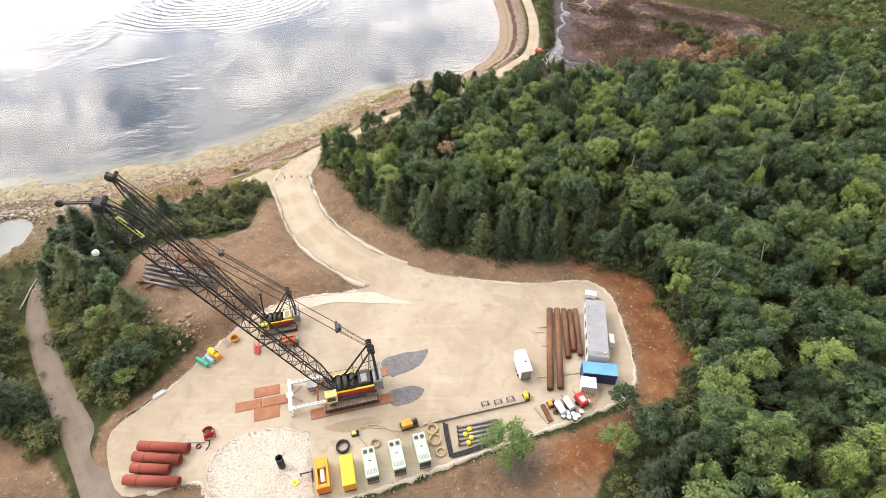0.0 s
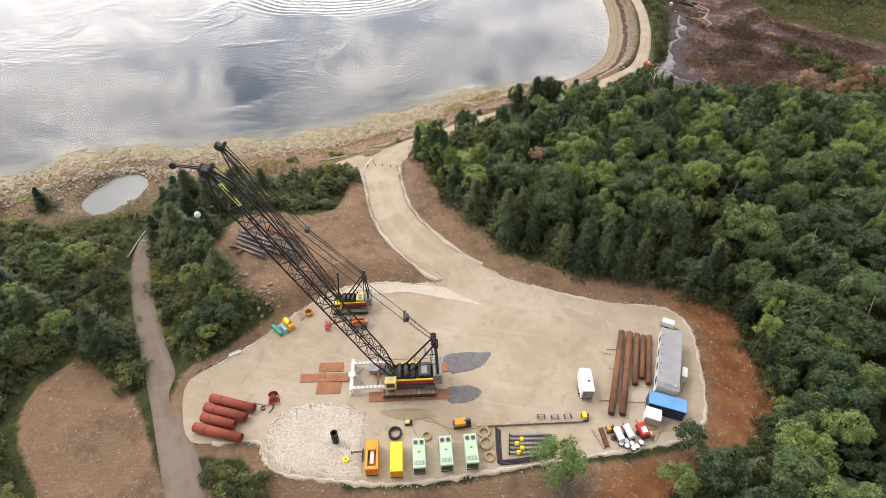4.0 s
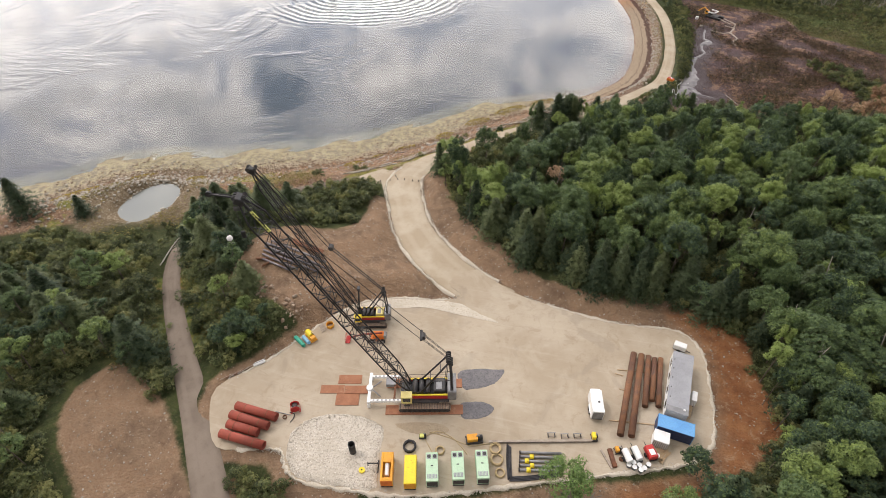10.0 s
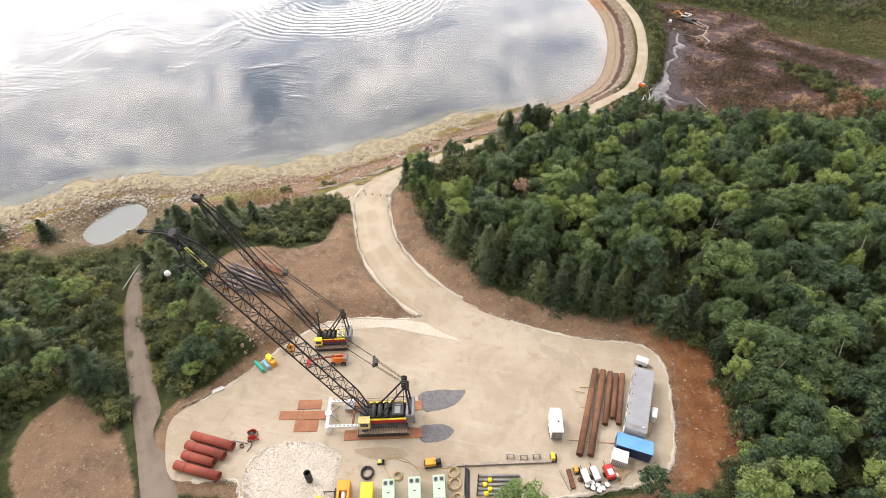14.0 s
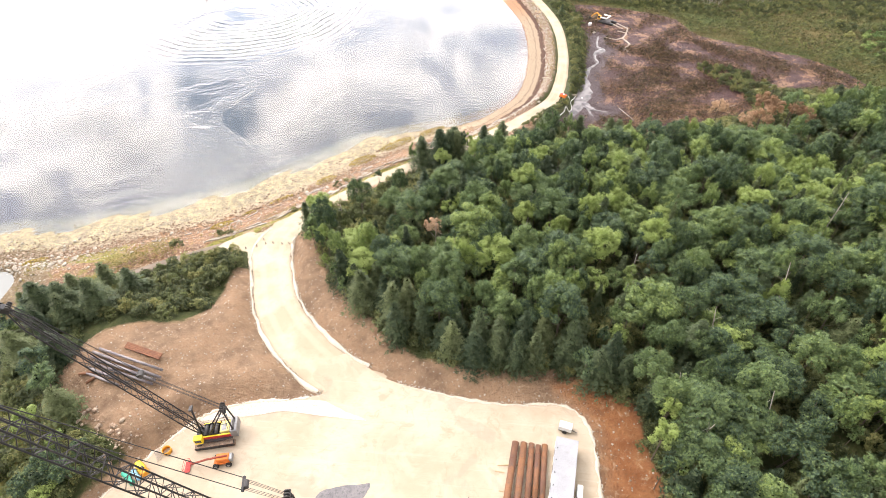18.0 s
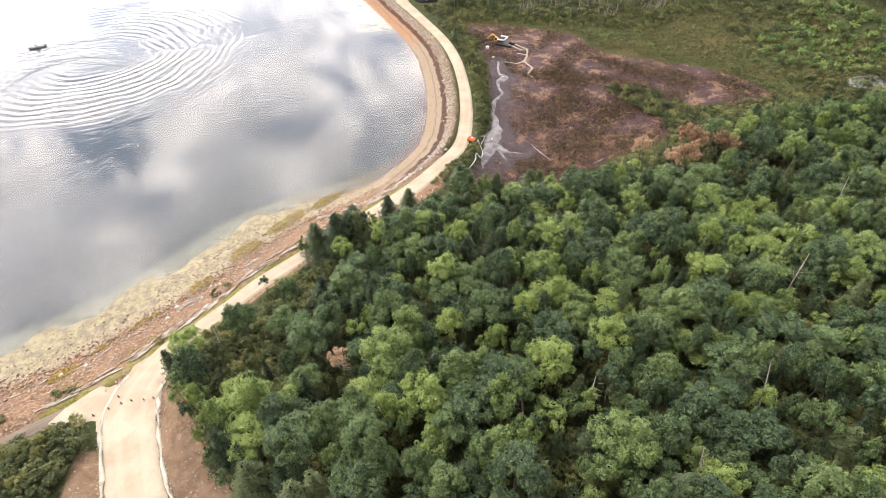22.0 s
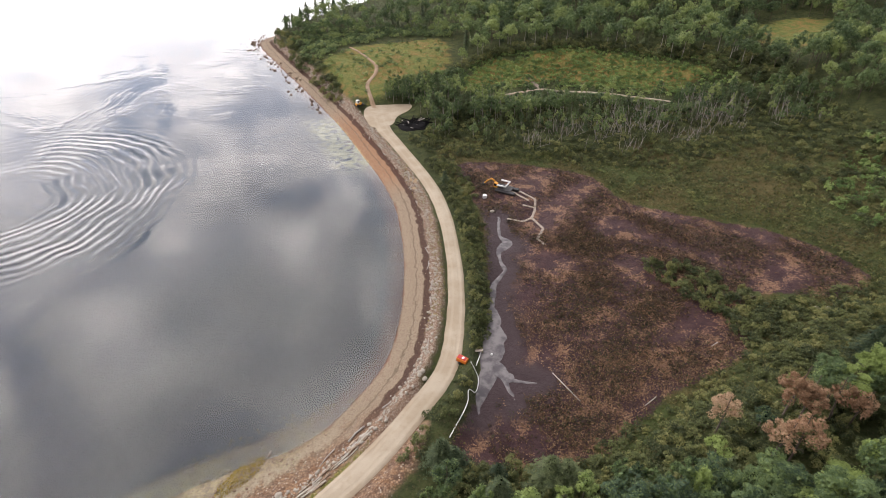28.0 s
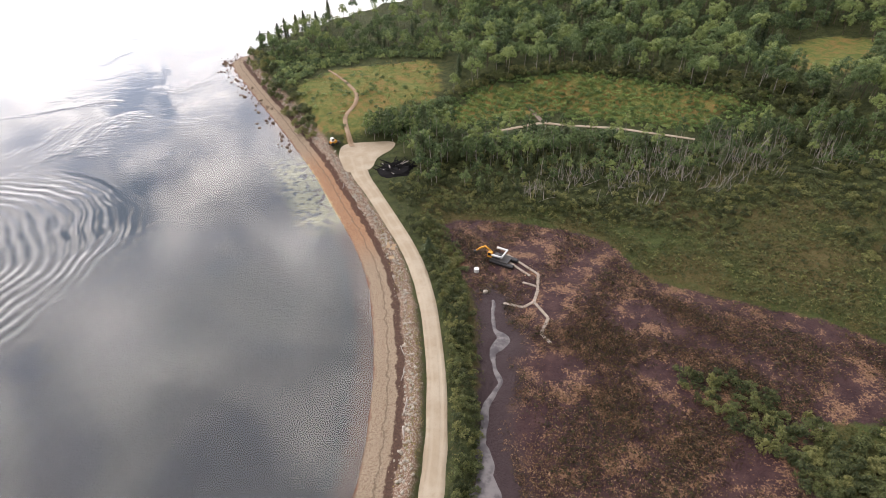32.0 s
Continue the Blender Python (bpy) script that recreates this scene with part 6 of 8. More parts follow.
part("stand", made(box, (0.7, 1.7, 0.3), (0, 0, 0.15)), P_DARK, t)
part("grille", made(box, (0.03, 1.3, 0.9), (0.41, 0, 1.05)), P_DARK, t)

t = thing("blue_container", "blue shipping container with a light blue roof", "container", 24.5, 49.2, PAD_Z, -7.5)
bm = made(box, (5.3, 2.2, 2.3), (0, 0, 1.25), bevel=0.03)
for k in range(22):
    for s in (-1, 1):
        box(bm, (0.1, 0.05, 2.0), (-2.5 + k * 0.238, s * 1.115, 1.25))
part("body", bm, P_NAVY, t)
part("roof", made(box, (5.34, 2.24, 0.08), (0, 0, 2.44), bevel=0.02), P_BLUE, t, "light blue roof sheet")
for a in (-2.6, 2.6):
    for b in (-1.06, 1.06):
        part("corner_post", made(box, (0.14, 0.14, 2.5), (a, b, 1.25)), P_BLUE, t)
t = thing("storage_unit", "small white storage unit with a ribbed front", "storage unit", 22.45, 47.1, PAD_Z, -9)
part("body", made(box, (2.2, 1.9, 1.9), (0, 0, 0.95), bevel=0.03), P_WHITE, t)
for k in range(8):
    part("rib", made(box, (0.1, 0.04, 1.7), (-0.95 + k * 0.27, -0.97, 0.95)), P_OLDWOOD, t)
part("roof", made(box, (2.26, 1.96, 0.06), (0, 0, 1.93), bevel=0.02), P_WHITE, t)

t = thing("cargo_trailer", "white enclosed cargo trailer with a black roof vent", "trailer", 12.7, 50.6, PAD_Z, 9.5)
part("body", made(box, (1.85, 4.0, 2.1), (0, 0, 1.5), bevel=0.06), P_WHITE, t)
part("nose", made(box, (1.6, 0.5, 1.8), (0, 2.15, 1.4), bevel=0.12), P_WHITE, t)
part("roof_vent", made(box, (0.3, 0.3, 0.1), (0.25, -0.2, 2.6), bevel=0.03), P_BLACK, t)
part("rear_door", made(box, (1.6, 0.04, 1.8), (0, -2.02, 1.45), bevel=0.01), P_STEEL, t)
part("chassis", made(box, (1.7, 4.0, 0.14), (0, 0, 0.45)), P_DARK, t)
for s in (-1, 1):
    part("mudguard", made(box, (0.18, 1.6, 0.1), (s * 0.98, -0.4, 0.8), bevel=0.03), P_WHITE, t)
    for k in (-0.8, 0.0):
        wh = part("wheel", made(wheel, (s * 0.95, k, 0.36), 0.36, 0.2, "x"), P_TYRE, t)
        part("rim", made(wheel, (s * 0.97, k, 0.36), 0.2, 0.2, "x"), P_STEEL, wh)
part("drawbar", made(tube, [(0, 2.3, 0.45), (0, 3.3, 0.45)], 0.06, 6), P_DARK, t)
part("jockey_wheel", made(tube, [(0, 3.2, 0.0), (0, 3.2, 0.7)], 0.07, 8), P_DARK, t)
t = thing("light_tower_trailer", "small white towed box trailer with dark wheels", "trailer", 26.6, 66.0, PAD_Z, -14)
part("body", made(box, (2.0, 1.2, 0.95), (0, 0, 0.95), bevel=0.06), P_WHITE, t)
part("lid", made(box, (1.9, 1.1, 0.08), (0, 0, 1.47), bevel=0.03), P_WHITE, t)
part("chassis", made(box, (2.1, 1.1, 0.12), (0, 0, 0.42)), P_DARK, t)
part("drawbar", made(tube, [(1.0, 0, 0.42), (1.9, -0.2, 0.4)], 0.06, 6), P_DARK, t)
for s in (-1, 1):
    part("wheel", made(wheel, (0, s * 0.68, 0.34), 0.34, 0.2), P_TYRE, t)
for k, (x, y) in enumerate(((13.9, 58.4), (13.6, 50.9 + 1.5), (14.6, 55.5))):
    if k != 1:
        lone("timber_bearer", made(box, (1.4, 0.12, 0.12), (0, 0, 0.06)), P_WOOD, "pale timber offcut beside the pile pipes", "timber", x + 2.6, y - 0.2, PAD_Z, -5, "loose timbers")

# pipes stacked on the soil mound
P_OLDPIPE = plain("stained_pipe_steel", (0.13, 0.115, 0.125), (0.26, 0.24, 0.24), 0.5, 0.6, 0.3, wear=(0.12, 0.065, 0.045), amount=0.4)
for k in range(8):
    lay = k // 5
    ax, ay = -54.6 + 0.25 * k, 71.2 - 1.0 * (k % 5) + 0.4 * lay
    ln = (15.0, 14.0, 13.5, 9.0, 7.0)[k % 5] * (0.9 if lay else 1.0)
    yaw = -15.5 + (k % 3) * 0.8
    c = Vector((ax, ay)) + Vector((math.cos(radians(yaw)), math.sin(radians(yaw)))) * ln / 2
    e = Vector((math.cos(radians(yaw)), math.sin(radians(yaw)))) * ln / 2
    hs = [height_at(c.x + s * e.x, c.y + s * e.y)[0] for s in (-0.8, 0, 0.8)]
    t = thing("pile_pipe", "long dark grey steel pipe on the soil mound", "pipe", c.x, c.y, max(hs) + 0.02 + 0.45 * lay, yaw, "mound pipes")
    part("barrel", hollow(bmesh.new(), (-ln / 2, 0, 0.22), (ln / 2, 0, 0.22), 0.22, 0.03, 14), P_OLDPIPE, t)
for k in range(4):
    c = Vector((-45.8, 72.6 - 0.32 * k))
    lone("steel_section", made(box, (7.6, 0.26, 0.24), (0, 0, 0.12), bevel=0.01), P_RUST, "rusty steel section lying on the soil", "steel section", c.x, c.y, height_at(c.x - 2, c.y)[0] + 0.04, -14.5, "rusty sections")
for x, y, yaw in ((-53.4, 67.2, 15), (-51.8, 66.4, 55)):
    lone("short_pipe", hollow(bmesh.new(), (-1.3, 0, 0.25), (1.3, 0, 0.25), 0.25, 0.03, 12), P_PILE, "short dark pipe offcut on the soil", "pipe", x, y, height_at(x, y)[0] + 0.02, yaw, "pipe offcuts")

# ---- crawler cranes ----


def boom_rings(a, b, width, depth, bays, foot, head):
    """Corner places of a lattice boom from a to b that tapers at both ends."""
    a, b = Vector(a), Vector(b)
    ax = (b - a).normalized()
    side = Vector((0, 1, 0))
    side = (side - ax * side.dot(ax)).normalized()
    nor = ax.cross(side)
    ln = (b - a).length
    rings = []
    for i in range(bays + 1):
        t = i / bays
        k = min(1.0, 0.16 + t * ln / foot, 0.24 + (1 - t) * ln / head)
        w_ = max(min(1.0, 0.7 + t * ln / foot), 0.7) if t < 0.5 else k
        c = a + (b - a) * t
        rings.append([c + side * (sx * width / 2 * w_) + nor * (sy * depth / 2 * k) for sx, sy in ((-1, -1), (1, -1), (1, 1), (-1, 1))])
    return rings


def lattice(parent, a, b, width, depth, bays, foot, head, chord, lace, mat, lace_mat):
    rings = boom_rings(a, b, width, depth, bays, foot, head)
    root = None
    for k in range(4):
        ob = part("chord", made(tube, [r[k] for r in rings], chord, 6), mat, parent)
        root = root or ob
    bm = bmesh.new()
    for i, (p, q) in enumerate(zip(rings, rings[1:])):
        for k in range(4):
            j = (k + 1) % 4
            tube(bm, [p[k], q[j]] if i % 2 else [p[j], q[k]], lace, 4, False)
            if i % 2 == 0:
                tube(bm, [p[k], p[j]], lace * 1.2, 4, False)
    part("lacing", bm, lace_mat, parent)
    return rings


P_CREAM = plain("faded_yellow_paint", (0.74, 0.64, 0.26), (0.68, 0.56, 0.2), 0.8, 0.55, wear=(0.3, 0.24, 0.12), amount=0.2)
P_DUST = plain("dusty_steel", (0.3, 0.21, 0.15), (0.42, 0.32, 0.24), 1.2, 0.9, wear=(0.16, 0.08, 0.04), amount=0.4)


def crawler_crane(x, y, yaw, s, tip, label, bodies, rope_mid, foot=(-2.2, 0, 2.4), mast=False, boom_w=1.9, panel_mat=None, jib=0.0, front=False):
    """A lattice-boom crawler crane that faces -x; s scales all but the boom."""
    side_mat, stripe_mat, cab_mat, roof_mat = bodies
    t = thing("crawler_crane", label, "crane", x, y, PAD_Z + (0.16 if front else 0.02), yaw, "crawler cranes")

    def add(name, bm, mat, parent=None, lab=""):
        bmesh.ops.scale(bm, vec=(s, s, s), verts=bm.verts)
        return part(name, bm, mat, parent or t, lab)

    for sd in (-1, 1):
        yy = sd * 2.45
        prof = [(-3.6 - 0.5 * math.cos(a), 0.55 + 0.5 * math.sin(a)) for a in np.linspace(-1.57, 1.57, 7)] + [(3.6 + 0.5 * math.cos(a), 0.55 + 0.5 * math.sin(a)) for a in np.linspace(1.57, -1.57, 7)]
        bm = bmesh.new()
        lo, hi = [bm.verts.new((a, yy - 0.5, c)) for a, c in prof], [bm.verts.new((a, yy + 0.5, c)) for a, c in prof]
        bm.faces.new(lo), bm.faces.new(hi[::-1])
        for k in range(len(prof)):
            bm.faces.new((lo[k - 1], lo[k], hi[k], hi[k - 1]))
        tr = add("crawler_track", bm, P_DARK)
        bm = bmesh.new()
        for k in range(30):
            a = -3.7 + k * 7.4 / 29
            box(bm, (0.2, 1.06, 0.07), (a, yy, 1.07))
            box(bm, (0.2, 1.06, 0.06), (a, yy, 0.04))
        for k in range(6):
            a = -1.3 + k * 0.52
            for e in (-1, 1):
                box(bm, (0.07, 1.06, 0.2), (e * (3.62 + 0.52 * math.cos(a)), yy, 0.55 + 0.52 * math.sin(a)), (0, 0, 0))
        add("tread", bm, P_DUST, tr, "dusty steel track shoes")
        for k in range(9):
            add("roller", made(wheel, (-3.2 + k * 0.8, yy + sd * 0.5, 0.42), 0.26, 0.08), P_BLACK, tr)
    add("car_body", made(box, (4.6, 4.0, 0.7), (0, 0, 0.95), bevel=0.06), P_DARK)
    add("slew_ring", made(tube, [(0, 0, 1.3), (0, 0, 1.6)], 1.4, 20), P_BLACK)
    add("deck", made(box, (8.2, 3.1, 0.3), (0.3, 0, 1.75), bevel=0.03), P_BLACK)
    for sd in (-1, 1):
        add("side_panel", made(box, (6.0, 0.08, 0.9), (0.7, sd * 1.66, 2.2), bevel=0.02), side_mat)
        add("side_stripe", made(box, (6.0, 0.3, 0.16), (0.7, sd * 1.5, 2.74), bevel=0.03), stripe_mat)
        add("walkway", made(box, (6.6, 0.55, 0.05), (0.6, sd * 1.95, 1.85)), P_DARK)
        add("handrail", made(tube, [(-2.6, sd * 2.2, 1.85), (-2.6, sd * 2.2, 2.9), (3.6, sd * 2.2, 2.9), (3.6, sd * 2.2, 1.85)], 0.03, 5), P_BLACK)
    for a, r in ((-1.5, 0.36), (-0.5, 0.4), (0.5, 0.36)):
        d = add("winch_drum", made(tube, [(a, -1.2, 2.75), (a, 1.2, 2.75)], r, 14), P_DARK)
        for sd in (-1, 1):
            add("flange", made(tube, [(a, sd * 1.2, 2.75), (a, sd * 1.28, 2.75)], r * 1.35, 16), P_BLACK, d)
    add("engine_cover", made(box, (1.9, 2.4, 1.1), (2.4, 0.1, 2.75), bevel=0.06), roof_mat)
    add("radiator", made(box, (0.9, 1.5, 0.06), (2.3, -0.1, 3.34), bevel=0.01), P_STEEL, None, "pale grey radiator cover")
    add("exhaust", made(tube, [(1.7, 0.9, 3.2), (1.7, 0.9, 4.1)], 0.1, 8), P_RUST)
    add("counterweight", made(box, (1.4, 3.6, 2.3), (4.35, 0, 2.75), bevel=0.1), P_STEEL, None, "grey cast counterweight")
    add("counterweight_cap", made(box, (0.5, 3.0, 0.2), (4.3, 0, 4.0), bevel=0.04), P_DARK)
    c = add("cab", made(box, (1.7, 1.15, 1.7), (-2.8, -2.0, 2.75), bevel=0.08), cab_mat)
    add("windscreen", made(box, (0.04, 0.95, 1.0), (-3.67, -2.0, 2.95)), P_GLASS, c)
    add("side_window", made(box, (1.2, 0.04, 0.9), (-2.8, -2.59, 2.95)), P_GLASS, c)
    add("cab_roof", made(box, (1.75, 1.2, 0.08), (-2.8, -2.0, 3.64), bevel=0.03), cab_mat, c)
    add("cab_step", made(box, (1.0, 0.3, 0.06), (-2.8, -2.75, 1.7)), P_DARK, c)
    # gantry
    top = (3.9, 10.3)
    for sd in (-1, 1):
        add("gantry_leg", made(tube, [(-0.6, sd * 1.2, 2.9), (top[0], sd * 0.75, top[1])], 0.15, 6), P_BLACK)
        add("gantry_post", made(tube, [(4.4, sd * 1.25, 3.6), (top[0] + 0.1, sd * 0.8, top[1])], 0.17, 6), P_BLACK)
        add("gantry_ladder", made(tube, [(3.2, sd * 0.9, 3.4), (3.75, sd * 0.72, 9.6)], 0.05, 5), P_DARK)
    for k in (0.35, 0.7):
        add("gantry_tie", made(tube, [(-0.6 + 4.5 * k, -1.1, 2.9 + 7.4 * k), (-0.6 + 4.5 * k, 1.1, 2.9 + 7.4 * k)], 0.07, 6), P_BLACK)
        add("gantry_brace", made(tube, [(-0.6 + 4.5 * k, -0.95, 2.9 + 7.4 * k), (4.2, -1.0, 3.6 + 6.7 * k)], 0.06, 5), P_BLACK)
    add("gantry_head", made(box, (0.7, 2.2, 0.5), (top[0], 0, top[1]), bevel=0.06), P_BLACK)
    for k in range(5):
        add("sheave", made(wheel, (top[0] - 0.1, -0.8 + 0.4 * k, top[1] + 0.3), 0.42, 0.12), P_DARK)
    for k in range(4):
        add("sheave", made(wheel, (top[0] + 0.25, -0.6 + 0.4 * k, top[1] - 0.8), 0.36, 0.12), P_DARK)
    # boom
    f = Vector(foot) * s
    b = add("boom_foot", made(box, (0.6, 1.9, 0.5), foot, bevel=0.05), P_BLACK)
    tip = Vector(tip)
    ln = (tip - f).length
    rings = lattice(b, f, tip, boom_w, boom_w * 0.92, max(12, round(ln / 1.55)), 6.0 * s, 4.0, 0.11 * max(s, 0.8), 0.055 * max(s, 0.8), P_BLACK, P_BLACK)
    ax = (tip - f).normalized()
    hd = part("boom_head", made(box, (0.9, boom_w * 0.75, 1.1), tuple(tip), (0, -65, 0), bevel=0.1), P_BLACK, t)
    for k in range(4):
        part("sheave", made(wheel, tuple(tip + ax * 0.4 + Vector((-0.25, -0.45 + 0.3 * k, 0))), 0.32, 0.1), P_DARK, hd)
        part("sheave", made(wheel, tuple(tip + Vector((0.6, -0.45 + 0.3 * k, 0.4))), 0.26, 0.08), P_DARK, hd)
    if front:
        part("guard", made(box, (0.7, 0.35, 0.5), tuple(tip + Vector((-0.3, -0.8, -0.7))), bevel=0.08), P_DARK, hd, "dark head guard")
    mid, gt = Vector(rope_mid), Vector((top[0] * s, 0, top[1] * s))
    for sd in (-1, 1):
        o = Vector((0, sd * 0.75 * boom_w / 1.9, 0))
        part("pendant", made(tube, [tip + Vector((0.4, 0, 0.6)) + o * 0.7, mid + o], 0.05, 5), P_BLACK, t)
        for k in range(3):
            part("luffing_rope", made(tube, [mid + o * (0.9 - 0.25 * k), gt + o * (0.7 - 0.2 * k) + Vector((0, 0, 0.3))], 0.028, 4), P_DARK, t)
    br = part("bridle", made(box, (0.35, 1.9 * boom_w / 1.9, 0.3), tuple(mid), (0, -25, 0), bevel=0.05), P_BLACK, t)
    part("bridle_sheave", made(wheel, tuple(mid + Vector((0.2, 0, -0.2))), 0.4, 0.9), P_DARK, br)
    for k in range(2):
        part("hoist_rope", made(tube, [f + Vector((1.2, 0.2 - 0.4 * k, 0.8)), rings[len(rings) // 3][2] + Vector((0.3, -0.4 * k, 0.5)), tip + Vector((0.7, 0.1 - 0.3 * k, 0.8))], 0.02, 4), P_DARK, t)
    if mast:
        part("mast", made(tube, [(f.x - 0.4, 0.0, f.z), (f.x + 0.2, 0.0, 8.4)], 0.14, 6), P_BLACK, t)
        part("mast_head", made(box, (0.5, 0.9, 0.4), (f.x + 0.2, 0, 8.5), bevel=0.05), P_DARK, t)
    if jib:
        rig = part("jib", made(tube, [tip + Vector((0, -0.3, 0.4)), tip + Vector((-jib, -0.2, 0.9))], 0.1, 6), P_BLACK, t)
        part("jib_stay", made(tube, [tip + Vector((0, 0.35, 0.2)), tip + Vector((-jib, 0.1, 0.8))], 0.07, 5), P_BLACK, rig)
        part("jib_head", made(wheel, tuple(tip + Vector((-jib, -0.05, 0.8))), 0.36, 0.3), P_BLACK, rig)
        end = tip + Vector((-2.7, 0, 0.5))
        part("ball_rope", made(tube, [end, end + Vector((0, 0, -5.9))], 0.02, 4), P_DARK, t)
        hb = bmesh.new()
        bmesh.ops.create_icosphere(hb, subdivisions=3, radius=0.36, matrix=Matrix.Translation(end + Vector((0, 0, -6.3))))
        ball = part("headache_ball", hb, P_WHITE, t, "round white hook ball")
        part("hook", made(tube, [tuple(end + Vector((0, 0, -6.7))), tuple(end + Vector((0, 0, -7.0))), tuple(end + Vector((0.15, 0, -7.2))), tuple(end + Vector((0.3, 0, -7.05)))], 0.05, 6), P_DARK, ball)
        e2 = tip + Vector((-0.9, 0.1, 0))
        for k in (-1, 1):
            part("block_rope", made(tube, [e2 + Vector((0, 0.12 * k, 0)), e2 + Vector((0, 0.12 * k, -4.8))], 0.018, 4), P_DARK, t)
        part("hook_block", made(box, (0.5, 0.35, 1.0), tuple(e2 + Vector((0, 0, -5.3))), bevel=0.08), P_BLACK, t, "black hook block")
    if panel_mat:
        for k, (i0, i1) in ((0, (len(rings) - 4, len(rings) - 2)),):
            p, q = rings[i0][k], rings[i1][k]
            c, d = (p + q) / 2, (q - p)
            m = look(tuple(c + Vector((0, -0.1, 0))), tuple(c + Vector((0, -0.1, 0)) + d))
            bm = made(box, (0.1, 0.42, d.length))
            bmesh.ops.transform(bm, matrix=m, verts=bm.verts)
            bd = part("name_board", bm, panel_mat, t, "lime yellow board on the boom")
            bm = bmesh.new()
            for n_ in range(6):
                box(bm, (0.02, 0.22, d.length * 0.08), (-0.06, 0, (n_ - 2.5) * d.length * 0.15))
                box(bm, (0.02, 0.22, d.length * 0.08), (0.06, 0, (n_ - 2.5) * d.length * 0.15))
            bmesh.ops.transform(bm, matrix=m, verts=bm.verts)
            part("marking", bm, P_DARK, bd)
    if front:
        fr = part("front_frame", made(box, (0.5, 5.6, 0.45), (-9.0, 0.9, 1.1), bevel=0.03), P_WHITE, t, "white steel front frame")
        for yy in (3.0, -1.5):
            part("rail", made(box, (5.2, 0.42, 0.4), (-6.3, yy, 1.1), bevel=0.03), P_WHITE, fr)
            for k in range(7):
                part("perforation", made(box, (0.3, 0.22, 0.02), (-8.2 + k * 0.65, yy, 1.31)), P_STEEL, fr)
        part("hub", made(tube, [(-9.0, 0.8, 0.8), (-9.0, 0.8, 1.5)], 0.55, 16), P_WHITE, fr)
        for yy in (2.2, -0.7):
            part("brace", made(tube, [(-8.8, 0.8, 1.1), (-7.2, yy, 1.1)], 0.1, 6), P_STEEL, fr)
        part("cross_tie", made(box, (0.3, 4.4, 0.3), (-4.9, 0.75, 1.1), bevel=0.02), P_RUST, fr)
        for yy in (3.3, -1.8):
            part("foot", made(box, (0.5, 0.5, 0.9), (-9.0, yy, 0.32), bevel=0.03), P_WHITE, fr)
        part("winch_box", made(box, (1.6, 1.3, 0.7), (-5.6, 1.9, 1.1), bevel=0.05), P_STEEL, fr)
    return t


crawler_crane(-14.3, 46.5, 14.0, 1.0, (-19.6, -0.4, 41.0), "large black crawler crane with red and yellow bands", (P_RED, P_YELLOW, P_CREAM, P_DARK), (-0.1, 0, 15.9), jib=3.2, panel_mat=P_LIME, front=True)
crawler_crane(-28.3, 59.9, 14.5, 0.74, (-14.1, 0.2, 33.4), "smaller black and yellow crawler crane with a slim boom", (P_RED, P_YELLOW, P_YELLOW, P_CREAM), (-5.0, 0, 18.5), mast=True, boom_w=1.15)
for yy in (-2.45, 2.45):
    c = Vector((-14.3, 46.5)) + Vector((math.cos(radians(14)), math.sin(radians(14)))) * (-0.1) + Vector((-math.sin(radians(14)), math.cos(radians(14)))) * yy
    t = thing("crane_mat", "row of rusty steel mats under the crane track", "crane mat", c.x, c.y, PAD_Z, 14, "crane mats")
    for k in range(3):
        part("mat", made(box, (4.1, 1.7, 0.15), (-4.15 + 4.15 * k, 0, 0.075), bevel=0.02), P_PLATE, t)

# ---- edges of loose stone ----
ROCKS = []
for k in range(6):
    g = np.random.default_rng(40 + k)
    v = ICO_V * (1 + g.normal(size=(12, 1)) * 0.18) * [1.15, 0.95, 0.7]
    ROCKS.append(v)


def rocks(name, pts, size, mat, label, category, sink=0.25, seed=1):
    """Many stones joined; size is (smallest, largest)."""
    g = np.random.default_rng(seed)
    pts = np.asarray(pts)
    vs, fs = [], []
    for i, (x, y, z) in enumerate(pts):
        r = size[0] + (size[1] - size[0]) * g.random() ** 3
        a = g.uniform(0, 6.28)
        c, s = math.cos(a), math.sin(a)
        v = (ROCKS[g.integers(6)] * r) @ np.array([[c, s, 0], [-s, c, 0], [0, 0, 1]])
        vs.append(v + [x, y, z + r * (0.7 - sink)])
        fs.append(ICO_F + 12 * i)
    ob = new(name, mesh_of(name, np.concatenate(vs), np.concatenate(fs)))
    ob.data.materials.append(mat)
    return tagged(ob, label, category, kind="stuff")


def along(line, count, spread, seed, z=None, closed=False):
    g = np.random.default_rng(seed)
    p = np.vstack([line, line[:1]])[:, :2] if closed else line[:, :2]
    seg = np.linalg.norm(np.diff(p, axis=0), axis=1)
    s = np.concatenate([[0], np.cumsum(seg)])
    u = g.uniform(0, s[-1], count)
    x, y = np.interp(u, s, p[:, 0]), np.interp(u, s, p[:, 1])
    x, y = x + g.normal(size=count) * spread, y + g.normal(size=count) * spread
    return np.column_stack([x, y, height_at(x, y) if z is None else np.full(count, z)])


edge = along(PAD, 4000, 0.28, 2, PAD_Z - 0.1, True)
r, s = near_line(edge[:, 0], edge[:, 1], MAIN_ROAD)
open_side = (edge[:, 0] < -40) & (edge[:, 1] < 42)
edge = edge[(r > np.interp(s, range(len(MAIN_ROAD)), MAIN_ROAD[:, 3]) - 0.2) & ~open_side]
